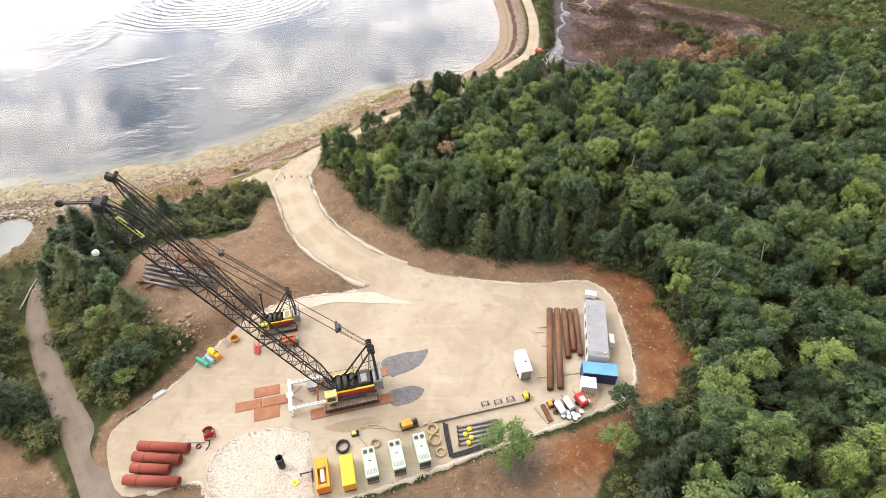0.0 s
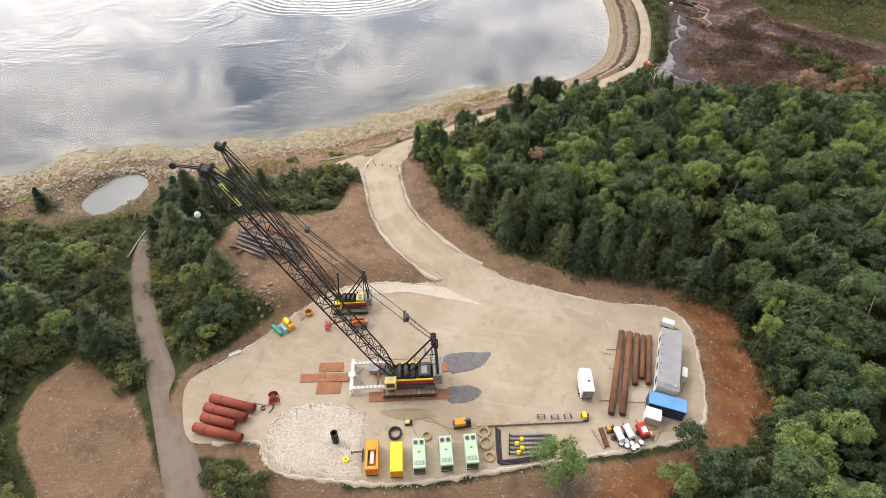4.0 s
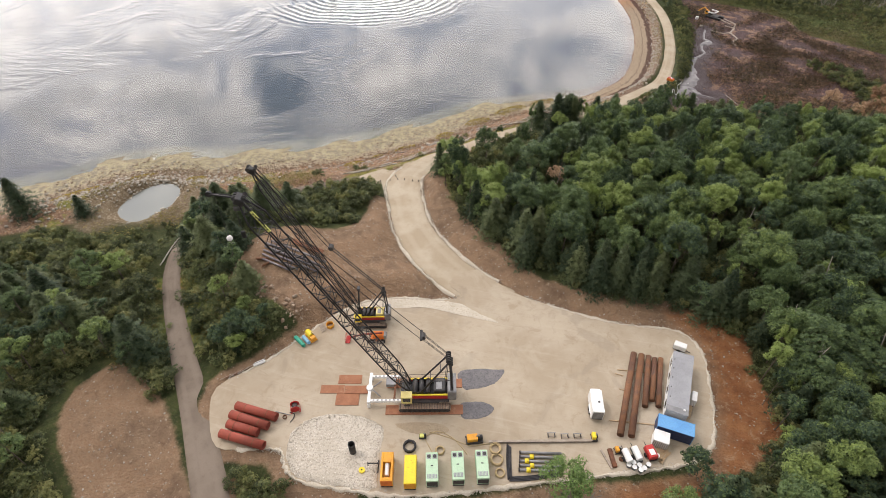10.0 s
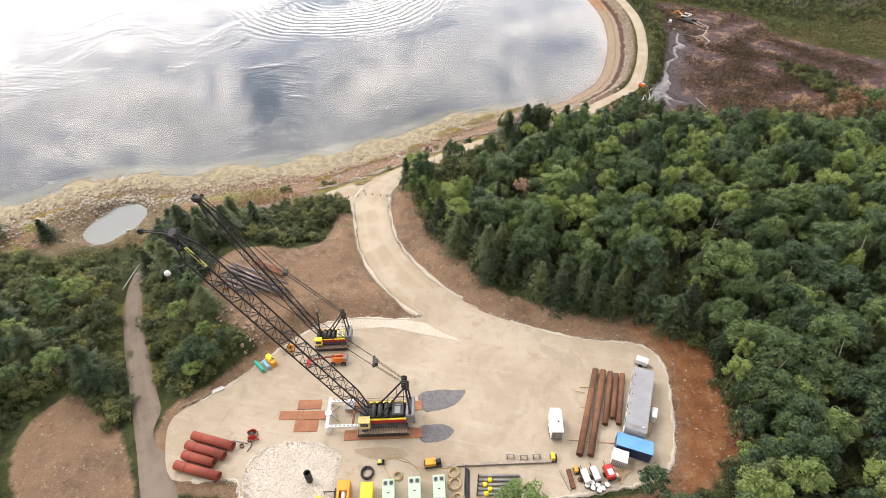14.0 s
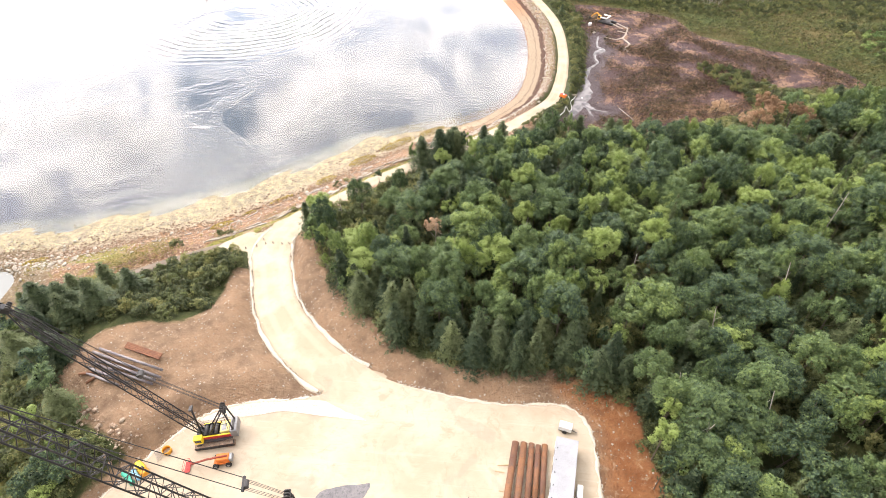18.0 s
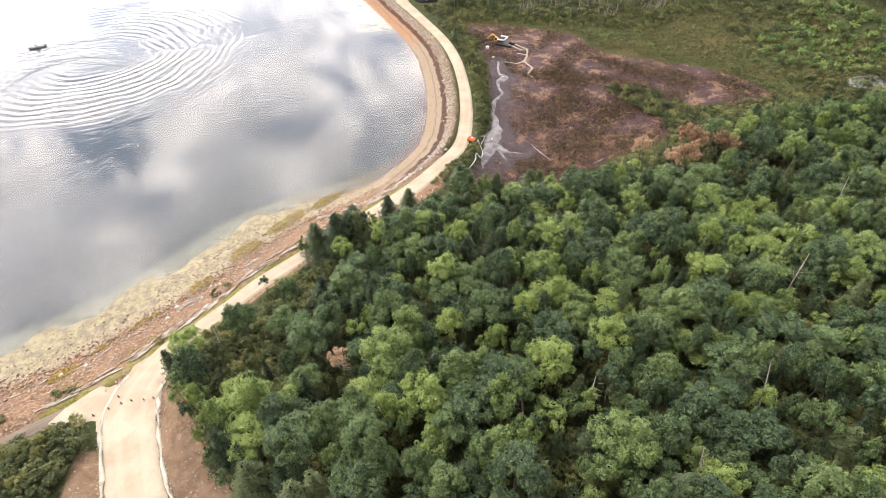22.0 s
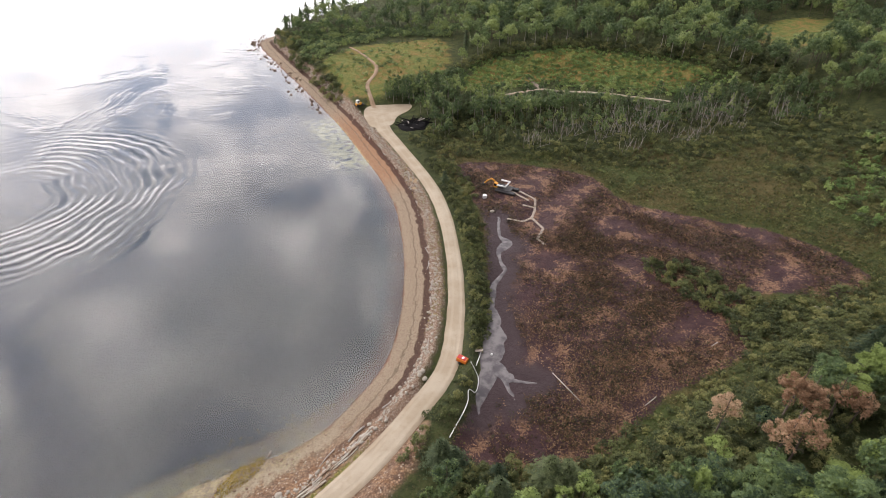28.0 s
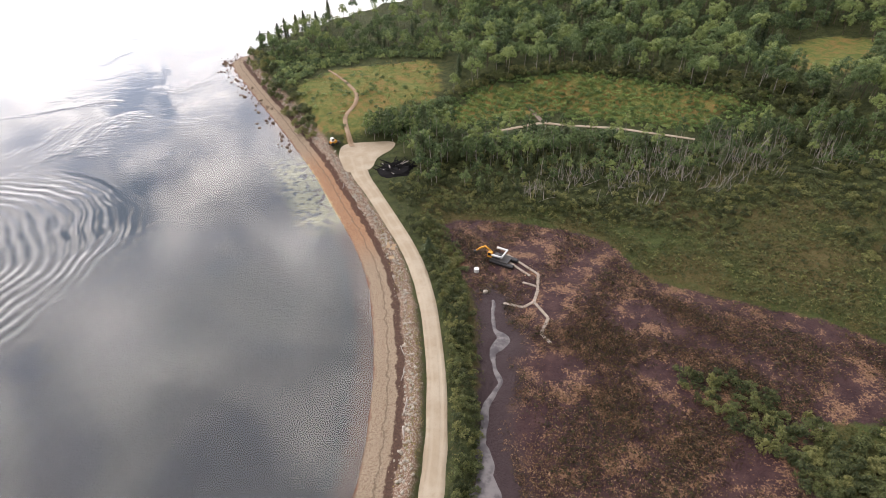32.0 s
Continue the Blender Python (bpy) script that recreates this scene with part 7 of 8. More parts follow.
# low ridges of pale gravel under the edge stones
def ridge(line, z_of, width, label):
    u = np.arange(len(line))
    q = np.column_stack([line[:, :2] + 0.14 * np.column_stack([np.sin(u * 1.9), np.cos(u * 2.3)]), z_of - 0.03 * (1 + np.sin(u * 1.3)), width * (0.75 + 0.4 * np.sin(u * 0.9 + 2 * np.sin(u * 0.31)))])
    v, f, u = ribbon(q, 5, 0.0, 0.1)
    return setting("trim", mesh_of("trim", v, f, (), True), P_STRIP, label, "gravel edge")


ring = np.vstack([PAD, PAD[:1]])
r0, s0 = near_line(ring[:, 0], ring[:, 1], MAIN_ROAD)
on = (r0 > np.interp(s0, range(len(MAIN_ROAD)), MAIN_ROAD[:, 3]) + 0.3) & ~((ring[:, 0] < -40) & (ring[:, 1] < 42))
start = 0
for i in range(len(ring) + 1):
    if i == len(ring) or not on[i]:
        if i - start > 3:
            piece = spline(ring[start:i], 3)
            ridge(piece, np.full(len(piece), PAD_Z), 0.45, "low ridge of pale gravel at the pad edge")
        start = i + 1
rocks("edge_stones", edge, (0.05, 0.16), M_STONE, "pale stones along the edge of the pad", "stones", 0.2, 3)
d = np.gradient(MAIN_ROAD[:, :2], axis=0)
d /= np.linalg.norm(d, axis=1)[:, None]
nside = np.column_stack([d[:, 1], -d[:, 0]])
for sd, n0 in ((1, 3), (-1, 6)):
    line = (MAIN_ROAD[:, :2] + nside * (MAIN_ROAD[:, 3] * sd)[:, None])[n0:38]
    ridge(line, np.where(np.arange(n0, 38) < 10, PAD_Z + 0.01, MAIN_ROAD[n0:38, 2] + 0.02), 0.5, "low ridge of pale gravel beside the road")
    p = along(line, 1500, 0.25, 5 + sd)
    p[:, 2] += 0.1
    rocks("edge_stones", p, (0.05, 0.15), M_STONE, "pale stones along the edge of the road", "stones", 0.2, 6 + sd)
g = np.random.default_rng(8)
x, y = scatter(g, spline([(-31.3, 31.0), (-32.9, 35.2), (-30.6, 38.6), (-26.4, 40.3), (-22.0, 40.6), (-19.2, 39.4), (-18.6, 36.6), (-18.2, 33.6), (-17.4, 30.4), (-21.3, 29.5), (-28.4, 29.1)], 3, True), 0.26, 0.5)
rocks("crushed_rock", np.column_stack([x, y, np.full(len(x), PAD_Z + 0.06)]), (0.05, 0.13), M_STONE, "loose crushed pale rock", "gravel", 0.2, 9)

# stones on the banks
x, y = g.uniform(-75, 45, 9000), g.uniform(8, 118, 9000)
k = (field_at("soil", x, y) > 0.3) & (field_at("way", x, y) < -0.6)
x, y = x[k][:2600], y[k][:2600]
rocks("bank_stones", np.column_stack([x[::2], y[::2], height_at(x[::2], y[::2])]), (0.03, 0.2), M_STONE, "pale stones scattered over the bare soil banks", "stones", 0.3, 11)
rocks("bank_stones", np.column_stack([x[1::2], y[1::2], height_at(x[1::2], y[1::2])]), (0.04, 0.22), M_BOULDER, "stones scattered over the bare soil banks", "stones", 0.3, 10)
p = along(np.array([(-62, 64), (-57, 61), (-50, 60), (-43, 57), (-39, 54.5)]), 160, 1.0, 12)
rocks("bank_stones", p, (0.12, 0.5), M_BOULDER, "rubble at the foot of the soil mound", "stones", 0.25, 13)


def shore_line(offset, lo, hi):
    """A line that follows the coast, so far inland."""
    c = COAST
    dd = np.gradient(c, axis=0)
    dd /= np.linalg.norm(dd, axis=1)[:, None]
    q = c + np.column_stack([dd[:, 1], -dd[:, 0]]) * offset
    k = (c[:, 0] > -135) & (c[:, 1] > lo) & (c[:, 1] < hi) & (c[:, 0] < 60)
    return q[k]


rocks("beach_stones", along(shore_line(3.5, 80, 170), 3600, 2.2, 20), (0.06, 0.36), M_BOULDER, "brown stones strewn over the beach", "stones", 0.3, 21)
rocks("beach_stones", along(shore_line(8.0, 168, 460), 2800, 0.7, 22), (0.08, 0.42), M_STONE, "pale storm-ridge stones along the shore", "stones", 0.25, 23)
rocks("beach_stones", along(shore_line(9.5, 80, 165), 1100, 2.6, 19), (0.05, 0.3), M_STONE, "pale rocks along the top of the beach", "stones", 0.3, 18)
rocks("beach_stones", along(shore_line(9.0, 80, 113), 1500, 4.5, 15), (0.08, 0.5), M_STONE, "pale rubble on the shore by the pond", "stones", 0.3, 16)
rocks("beach_stones", along(shore_line(4.0, 80, 120), 900, 2.5, 14), (0.08, 0.4), M_BOULDER, "brown rubble on the shore by the pond", "stones", 0.3, 17)
rocks("beach_stones", along(shore_line(-2.0, 80, 180), 900, 3.0, 24), (0.1, 0.34), M_BOULDER, "weedy stones in the shallows", "stones", 0.5, 25)
rocks("beach_stones", along(shore_line(3.0, 170, 460), 1500, 1.6, 26), (0.05, 0.22), M_BOULDER, "shingle on the beach of the spit", "stones", 0.3, 27)
rocks("beach_stones", along(shore_line(-3.0, 330, 470), 260, 3.0, 28), (0.2, 0.8), M_BOULDER, "dark stones off the point", "stones", 0.2, 29)


def boulder(x, y, r, label="pale rounded boulder on the shore", mat=None, z=None):
    gg = np.random.default_rng(int(abs(x * 7 + y * 3)) % 9973)
    bm = bmesh.new()
    bmesh.ops.create_icosphere(bm, subdivisions=2, radius=r)
    for v in bm.verts:
        v.co = Vector((v.co.x * 1.15, v.co.y * 0.95, v.co.z * 0.72)) * (1 + 0.16 * noise.noise(v.co * (1.6 / r) + Vector((x, y, 0))))
    return lone("boulder", bm, mat or M_STONE, label, "boulder", x, y, (height_at(x, y)[0] if z is None else z) + r * 0.35, gg.uniform(0, 360), "boulders")


p = along(shore_line(7.0, 82, 185), 26, 1.8, 31)
for x, y, z in p:
    boulder(x, y, g.uniform(0.3, 0.6))
for x, y in ((-3.0, 176.1), (25.3, 188.6), (26.3, 187.8), (26.0, 189.4), (-93, 101), (-91.5, 102.2), (-88, 103), (-46.5, 15.5), (-45.2, 16.2), (-45.8, 17.4), (-47, 18.2)):
    boulder(x, y, g.uniform(0.35, 0.6))
p = along(POND, 90, 1.6, 33, None, True)
p = p[field_at("pond", p[:, 0], p[:, 1]) < -1.5] if "pond" in gf else p
rocks("beach_stones", p, (0.15, 0.6), M_STONE, "stones round the pond", "stones", 0.3, 34)

# ledges of pale layered rock between the cobbles and the road
ledge = tagged(new("rock_ledge"), "pale layered rock ledges above the cobble beach", "rocks")
gl = np.random.default_rng(66)
slabs = []
for k in range(5):
    bm = made(box, (1.0, 1.0, 1.0), bevel=0.12)
    for v_ in bm.verts:
        v_.co += Vector(gl.normal(size=3) * [0.05, 0.07, 0.06])
    slab = bpy.data.meshes.new("slab")
    bm.to_mesh(slab)
    bm.free()
    slab.materials.append((M_STONE, M_BOULDER, M_BOULDER, M_STONE, M_SNAG)[k])
    slabs.append(slab)
heading = np.gradient(LEDGE, axis=0)
for k in range(230):
    i = gl.integers(0, len(LEDGE) - 1)
    row = gl.choice([-1.9, -1.2, -0.5, 0.0, 0.4], p=[0.12, 0.26, 0.28, 0.2, 0.14]) + gl.normal() * 0.1
    h_ = unit(heading[i])
    x, y = LEDGE[i] + np.array([h_[1], -h_[0]]) * row + h_ * gl.uniform(-0.6, 0.6)
    ob = new("slab", slabs[gl.integers(5)])
    ob.parent = ledge
    ob.matrix_world = pose(x, y, height_at(x, y)[0] + 0.12, gl.normal() * 4, gl.normal() * 3, math.degrees(math.atan2(h_[1], h_[0])) + gl.normal() * 5) @ Matrix.Diagonal((gl.uniform(0.7, 3.4), gl.uniform(0.16, 0.36), gl.uniform(0.25, 0.5), 1))

# drift logs on the storm line
for k, (x, y, z) in enumerate(along(shore_line(6.9, 105, 330), 34, 0.7, 36)):
    ln = g.uniform(1.5, 4.5)
    i = np.argmin(np.hypot(COAST[:, 0] - x, COAST[:, 1] - y))
    dd = COAST[min(i + 1, len(COAST) - 1)] - COAST[i - 1]
    lone("drift_log", made(tube, [(-ln / 2, 0, 0.12), (0, g.normal() * 0.1, 0.14), (ln / 2, 0, 0.1)], g.uniform(0.09, 0.2), 7), M_SNAG, "grey weathered log on the storm line", "driftwood", x, y, z, math.degrees(math.atan2(dd[1], dd[0])) + g.normal() * 14, "drift logs")

# shrubs along shore and spit
for poly, gap, lo, hi, lab, seed, keep in (
        ([(36.6, 196), (38.4, 208), (39.2, 222), (38.6, 240), (36.6, 255), (44, 256), (45.8, 240), (44.2, 222), (42.5, 206), (40, 196)], 1.35, 0.4, 0.75, "green shrubs between the spit road and the mud", 51, 0.95),
        ([(39, 256), (36, 270), (33, 284), (40, 284), (46, 272), (46, 256)], 1.9, 0.5, 0.95, "dense green shrubs at the head of the marsh", 52, 0.9),
        ([(30, 186), (34, 189), (36, 187), (31, 176), (24, 168), (20, 168), (25, 178)], 1.9, 0.35, 0.8, "low green shrubs beside the spit road", 53, 0.8),
        ([(33, 290), (28, 304), (40, 309), (60, 292), (90, 285), (120, 284), (140, 290), (150, 282), (120, 268), (100, 272), (80, 278), (60, 286), (42, 286)], 2.3, 0.35, 0.8, "low green shrubs behind the mud", 54, 0.8),
        ([(82, 219), (92, 221), (100, 212), (108, 203), (118, 198), (128, 200), (140, 199), (150, 192), (120, 180), (96, 174), (98, 186), (95, 194), (90, 207)], 2.1, 0.5, 1.15, "island of green shrubs in the marsh", 55, 0.85),
        ([(62, 160), (84, 172), (96, 184), (110, 186), (124, 194), (150, 198), (150, 186), (110, 172), (84, 160)], 2.4, 0.6, 1.2, "green scrub at the wood's edge by the marsh", 56, 0.9),
        ([(140, 200), (148, 215), (150, 250), (150, 290), (190, 290), (200, 230), (180, 200)], 4.0, 0.5, 1.3, "scattered scrub on the fen", 57, 0.6),
        ([(26, 164), (36, 168), (60, 166), (78, 176), (66, 160), (40, 158)], 2.2, 0.6, 1.1, "scrub on the south edge of the mud", 58, 0.9),
        ([(-34, 23), (-40, 26), (-39, 28.5), (-33, 27.5), (-29, 26)], 1.7, 0.9, 1.25, "rounded dark green bush below the pad", 60, 0.9),
        ([(41, 53), (45, 46), (36, 37), (28, 27), (24, 21), (22, 29), (27, 37.5), (33, 43), (38, 48)], 1.7, 0.5, 1.0, "dense brush at the foot of the red bank", 63, 0.9),
        ([(-104, 74), (-92, 82), (-84, 86), (-80, 76), (-84, 70), (-94, 70)], 2.4, 0.3, 0.65, "scrub beside the pond", 61, 0.8)):
    thicket(outline(poly), gap, lo, hi, lab, seed=seed, keep=keep)
for x, y, s in ((-61, 109, 0.7), (-51.5, 112.5, 0.55), (-49.5, 113.5, 0.45), (-36.8, 123.2, 0.45), (-28.9, 137.0, 0.55), (39.6, 263, 0.6), (39.8, 257, 0.6), (-27.0, 139.0, 0.45)):
    plant("shrub%d" % (int(x) % 4), x, y, (s * 1.3, s * 1.3), x * 31)
for x, y, s in ((-6.6, 144.6, 0.95), (-1.6, 143.8, 1.2), (0.8, 146.0, 1.12), (2.8, 144.8, 1.05), (1.8, 148.6, 1.0), (-0.8, 147.6, 0.9), (9.5, 155, 0.7), (14.5, 156, 0.75), (28, 167, 0.72), (30, 166, 0.6), (45, 162, 0.9), (47.2, 161, 0.8), (37, 164.5, 0.5), (38, 267, 0.45), (-61.5, 83, 0.95), (-66, 80, 0.8), (-64, 86, 0.85),
                (-69, 77, 0.7), (-70, 88, 0.85), (-66, 92, 0.8), (-72.5, 84, 0.9), (-59, 90, 0.7), (-68, 83, 1.0), (-113.5, 82, 0.6), (-53, 60.5, 0.75), (-61, 65.5, 0.6), (-76.5, 82.6, 0.85), (-71.6, 81.7, 0.95), (-77, 77, 0.75), (-73.5, 70.6, 0.7), (-84, 87.5, 0.6), (-127, 78, 0.95), (-62, 72, 0.6), (-79, 86.5, 0.7)):
    plant("spruce%d" % (int(abs(x)) % 4), x, y, (s * 1.45, s), x * 17)
for x, y, s in DYING:
    plant("brown%d" % (int(x) % 2), x, y, (s * 1.35, s * 1.3), x * 13)
plant("willow0", 9.2, 36.2, (1.5, 0.95), 20)
plant("broad2", 26.6, 43.2, (0.62, 0.5), 70)
plant("broad1", 24.5, 37.0, (0.62, 0.55), 10)
plant("broad3", 30.0, 38.5, (0.85, 0.7), 130)
for k, (x, y, s) in enumerate(((43.6, 61.0, 1.1), (42.6, 48.0, 1.05), (48.5, 56.5, 1.0), (52, 67, 1.1), (39.5, 42.5, 0.8), (46, 52.5, 0.8))):
    plant("broad%d" % k, x, y, (s, s * 0.72), 47 * k)
for k, (x, y, s) in enumerate(((-52.5, 48.4, 0.62), (-50.4, 51.6, 0.7), (-46.6, 50.6, 0.6), (-48.6, 47.8, 0.55), (-50.6, 55.2, 0.55), (-46, 54, 0.5))):
    plant("broad%d" % k, x, y, (s * 0.85, s * 0.66), 61 * k)

# brush heap below the pad
gg = np.random.default_rng(77)
for k in range(95):
    a, r_ = gg.uniform(0, 6.28), gg.uniform(0, 3.2)
    q = np.array([10.6 + r_ * math.cos(a), 34.4 + r_ * 0.7 * math.sin(a), 0])
    q[2] = height_at(q[0], q[1])[0] + 0.1
    e = np.array([math.cos(a + gg.normal()), math.sin(a + gg.normal()), gg.uniform(0.0, 0.55)]) * gg.uniform(1.5, 3.4)
    if k == 0:
        heap = tagged(new("brush_heap"), "heap of bare grey branches below the pad", "brushwood")
    part("branch", made(tube, [q - e * 0.4 + [0, 0, 0.6], q + [0, 0, 0.9] + gg.normal(size=3) * 0.2, q + e * 0.6 + [0, 0, 0.7]], gg.uniform(0.03, 0.07), 5), M_BRUSH, heap)

# bare dead trees and fallen trunks


def snag(x, y, h, lean=0.0, turn=0.0, limbs=7, label="bare grey dead tree"):
    gg = np.random.default_rng(int(x * 3 + y) % 997)
    v, f = stem(gg, 0.12 * h / 8, h, 0.5, 5, limbs, h * 0.2, 0.3)
    ob = new("dead_tree", mesh_of("dead_tree", v, f, (), True))
    ob.data.materials.append(M_SNAG)
    ob.matrix_world = pose(x, y, height_at(x, y)[0], lean, 0, turn)
    return tagged(ob, label, "dead tree", "dead trees")


for x, y, h, ln in ((6, 100.5, 9, 0), (7.5, 99, 8, 5), (-22, 117, 8, 8), (46, 66, 12, 20), (49, 44, 13, 62), (52, 38, 12, 70), (44, 72, 11, 10), (56, 66, 12, 14), (40, 96, 12, 5), (47, 35, 11, 75), (60, 50, 12, 40), (14, 22, 7, 78)):
    snag(x, y, h, ln, x * 23)
vs, fs, n0 = [], [], 0
gg = np.random.default_rng(90)
x, y = scatter(gg, outline([(66, 290), (84, 282), (100, 279), (118, 288), (140, 288), (158, 296), (180, 290), (182, 306), (160, 316), (140, 322), (116, 310), (96, 304), (76, 302)]), 1.7, 0.5)
stand = np.sin(x * 0.21 + 1.3 * np.sin(y * 0.23)) * np.sin(y * 0.33 + np.sin(x * 0.17)) + gg.normal(size=len(x)) * 0.25
for a, b, z, c in zip(x, y, height_at(x, y), stand):
    if c > 0.28:
        h = gg.uniform(3.0, 6.5) + (3.5 if b > 300 and gg.random() < 0.5 else 0.0)
        v, f = stem(gg, 0.07 + 0.004 * h, h, 1.3, 4, int(gg.integers(2, 7)), h * 0.2, 0.3)
        if gg.random() < 0.3:
            tip = gg.uniform(0.2, 1.3)
            v = v @ np.array([[1, 0, 0], [0, math.cos(tip), math.sin(tip)], [0, -math.sin(tip), math.cos(tip)]])
        w_ = gg.uniform(0, 6.28)
        v = v @ np.array([[math.cos(w_), math.sin(w_), 0], [-math.sin(w_), math.cos(w_), 0], [0, 0, 1]])
        vs.append(v + [a, b, z])
        fs.append(f + n0)
        n0 += len(v)
ob = tagged(new("dead_wood", mesh_of("dead_wood", np.concatenate(vs), np.concatenate(fs))), "stand of bare grey drowned trees behind the fen", "dead trees", kind="stuff")
ob.data.materials.append(M_SNAG)

# sedge and litter on the marsh


def tufts(poly, gap, size, mat, label, field, low, seed, tall=0.5, per=7, skip=0.0, top=1e9):
    gg = np.random.default_rng(seed)
    x, y = scatter(gg, outline(poly), gap, 0.5)
    clump = np.sin(x * 0.19 + 1.7 * np.sin(y * 0.11)) * np.sin(y * 0.17 + 1.1 * np.sin(x * 0.13)) + gg.normal(size=len(x)) * 0.35
    k = (field_at(field, x, y) > low) & (field_at(field, x, y) < top) & (field_at("creek", x, y) < -2.5) & (clump > skip) & (field_at("way", x, y) < -0.6)
    x, y = x[k], y[k]
    z = height_at(x, y)
    n_ = len(x)
    p = np.repeat(np.column_stack([x, y, z]), per, 0) + gg.normal(size=(n_ * per, 3)) * [size * 0.8, size * 0.8, 0] + np.column_stack([np.zeros((n_ * per, 2)), gg.uniform(0.05, tall, n_ * per)])
    nn = unit(gg.normal(size=p.shape) * 0.6 + [0, 0, 0.9])
    v, f = leaves_at(gg, p, nn, size)
    me = mesh_of("tufts", v, f, {"tint": np.repeat(gg.random(n_), per * 3)})
    me.materials.append(mat)
    return tagged(new("marsh_plants", me), label, "marsh plants", kind="stuff")


ALLMARSH = [(36, 172), (46, 250), (46, 282), (62, 281), (86, 268), (94, 250), (130, 228), (140, 208), (96, 186), (58, 168)]
tufts(ALLMARSH, 1.05, 0.46, M_SEDGE, "brown-green sedge tussocks on the mud", "mud", 1.5, 101, 0.4, 6, -0.12)
tufts(ALLMARSH, 1.15, 0.5, M_BOG, "low dark bog plants on the mud", "mud", 3.0, 102, 0.6, 8, 0.2)
tufts([(60, 238), (84, 246), (98, 238), (102, 216), (92, 200), (74, 204), (62, 222)], 0.8, 0.46, M_SEDGE, "dense brown-green bog plants amid the mud", "mud", 2.0, 114, 0.6, 7, -0.35)
M_STRAW = leaf_material("dry_litter", (0.13, 0.075, 0.05), (0.29, 0.175, 0.1), (0.46, 0.31, 0.18))
tufts(ALLMARSH, 0.72, 0.33, M_STRAW, "dry tan reed litter on the mud", "mud", 0.8, 103, 0.2, 5, -0.1)
tufts([(46, 168), (58, 168), (76, 178), (94, 188), (92, 196), (74, 192), (58, 196), (52, 214), (47, 212), (49, 194), (53, 184)], 0.68, 0.36, M_STRAW, "dense tan tussocks on the near mud", "mud", 0.5, 115, 0.25, 5, -0.75)
FENRING = [(36, 284), (44, 304), (64, 288), (100, 284), (150, 300), (185, 262), (185, 205), (140, 200), (138, 212), (129, 229), (112, 240), (93, 252), (86, 270), (61, 283)]
tufts(FENRING, 1.15, 0.58, M_FEN, "yellow-green fen grass round the mud", "fen", -4, 104, 0.5, 7, -0.9)
tufts(FENRING, 1.5, 0.62, M_SHRUB, "dark green fen shrubs", "fen", -4, 105, 0.8, 8, -0.15)
tufts([(58, 160), (100, 176), (125, 194), (150, 198), (150, 207), (120, 207), (99, 201), (93, 188), (70, 177), (52, 168)], 1.1, 0.5, M_FEN, "rough fen grass by the wood", "fen", -9, 111, 0.5, 7, -0.9)
tufts([(30, 165), (34, 190), (40, 250), (40, 288), (64, 288), (92, 275), (100, 256), (134, 234), (146, 208), (124, 196), (100, 180), (58, 160)], 0.9, 0.42, M_FEN, "ragged fen grass at the edge of the mud", "mud", -5.5, 112, 0.5, 6, -0.7, 1.2)
M_GRASS = leaf_material("dry_grass", (0.154, 0.154, 0.044), (0.275, 0.231, 0.0715), (0.396, 0.308, 0.11))
tufts([(-12, 384), (-2, 396), (12, 408), (28, 416), (50, 402), (46, 370), (30, 362), (14, 358), (4, 346)], 1.7, 0.5, M_GRASS, "dry meadow grass", "grass", 0, 106, 0.3, 4, 0.1)
tufts([(-78, 60), (-66, 72), (-55, 56), (-60, 46), (-72, 38), (-76, 46)], 0.9, 0.4, M_GRASS, "tall weeds and grass beside the track", "grass", -1, 108, 0.5, 6, -0.3)
tufts([(-98, 84), (-76, 104), (-62, 113), (-48, 122), (-36, 134), (-20, 151), (-5, 165), (-6, 156), (-25, 133), (-42, 112), (-58, 103), (-80, 84)], 0.85, 0.34, M_GRASS, "rough grass above the beach", "sea", 11.5, 109, 0.4, 6, -0.35)
tufts([(31, 200), (33.4, 212), (34.2, 226), (33, 244), (30.4, 262), (26, 284), (23.5, 284), (27.5, 262), (30, 244), (31, 226), (30, 212), (26.5, 200)], 0.7, 0.3, M_GRASS, "yellow verge grass along the spit road", "sea", 6.5, 110, 0.3, 6, -0.2)

# rockweed over the flats and in mounds on the beach
M_WEED = leaf_material("rockweed", (0.357, 0.315, 0.17), (0.468, 0.416, 0.238), (0.561, 0.51, 0.34))
M_WRACK = leaf_material("ochre_weed", (0.208, 0.16, 0.032), (0.368, 0.272, 0.048), (0.528, 0.384, 0.08))
gg = np.random.default_rng(150)
x, y = scatter(gg, outline([(-122, 103), (-122, 116), (-98, 122), (-76, 132), (-58, 146), (-34, 166), (-8, 181), (6, 186), (14, 187), (6, 176), (-12, 165), (-30, 150), (-50, 130), (-76, 116), (-100, 106)]), 0.42, 0.5)
d_ = field_at("sea", x, y)
lump = np.sin(x * 0.31 + 1.5 * np.sin(y * 0.27)) * np.sin(y * 0.37 + 1.3 * np.sin(x * 0.23)) * 0.35
fleck = np.sin(x * 1.1 + 2 * np.sin(y * 0.9)) * np.sin(y * 1.3 + 1.6 * np.sin(x * 0.8)) * 0.45
ok = (d_ < 2.2) & (gg.random(len(x)) < np.clip(0.5 - np.abs(d_ + 4.5) * 0.11 + lump + fleck, 0.0, 0.8))
x, y = x[ok], y[ok]
p = np.column_stack([x, y, np.maximum(height_at(x, y), 0.0) + gg.uniform(0.02, 0.1, len(x))])
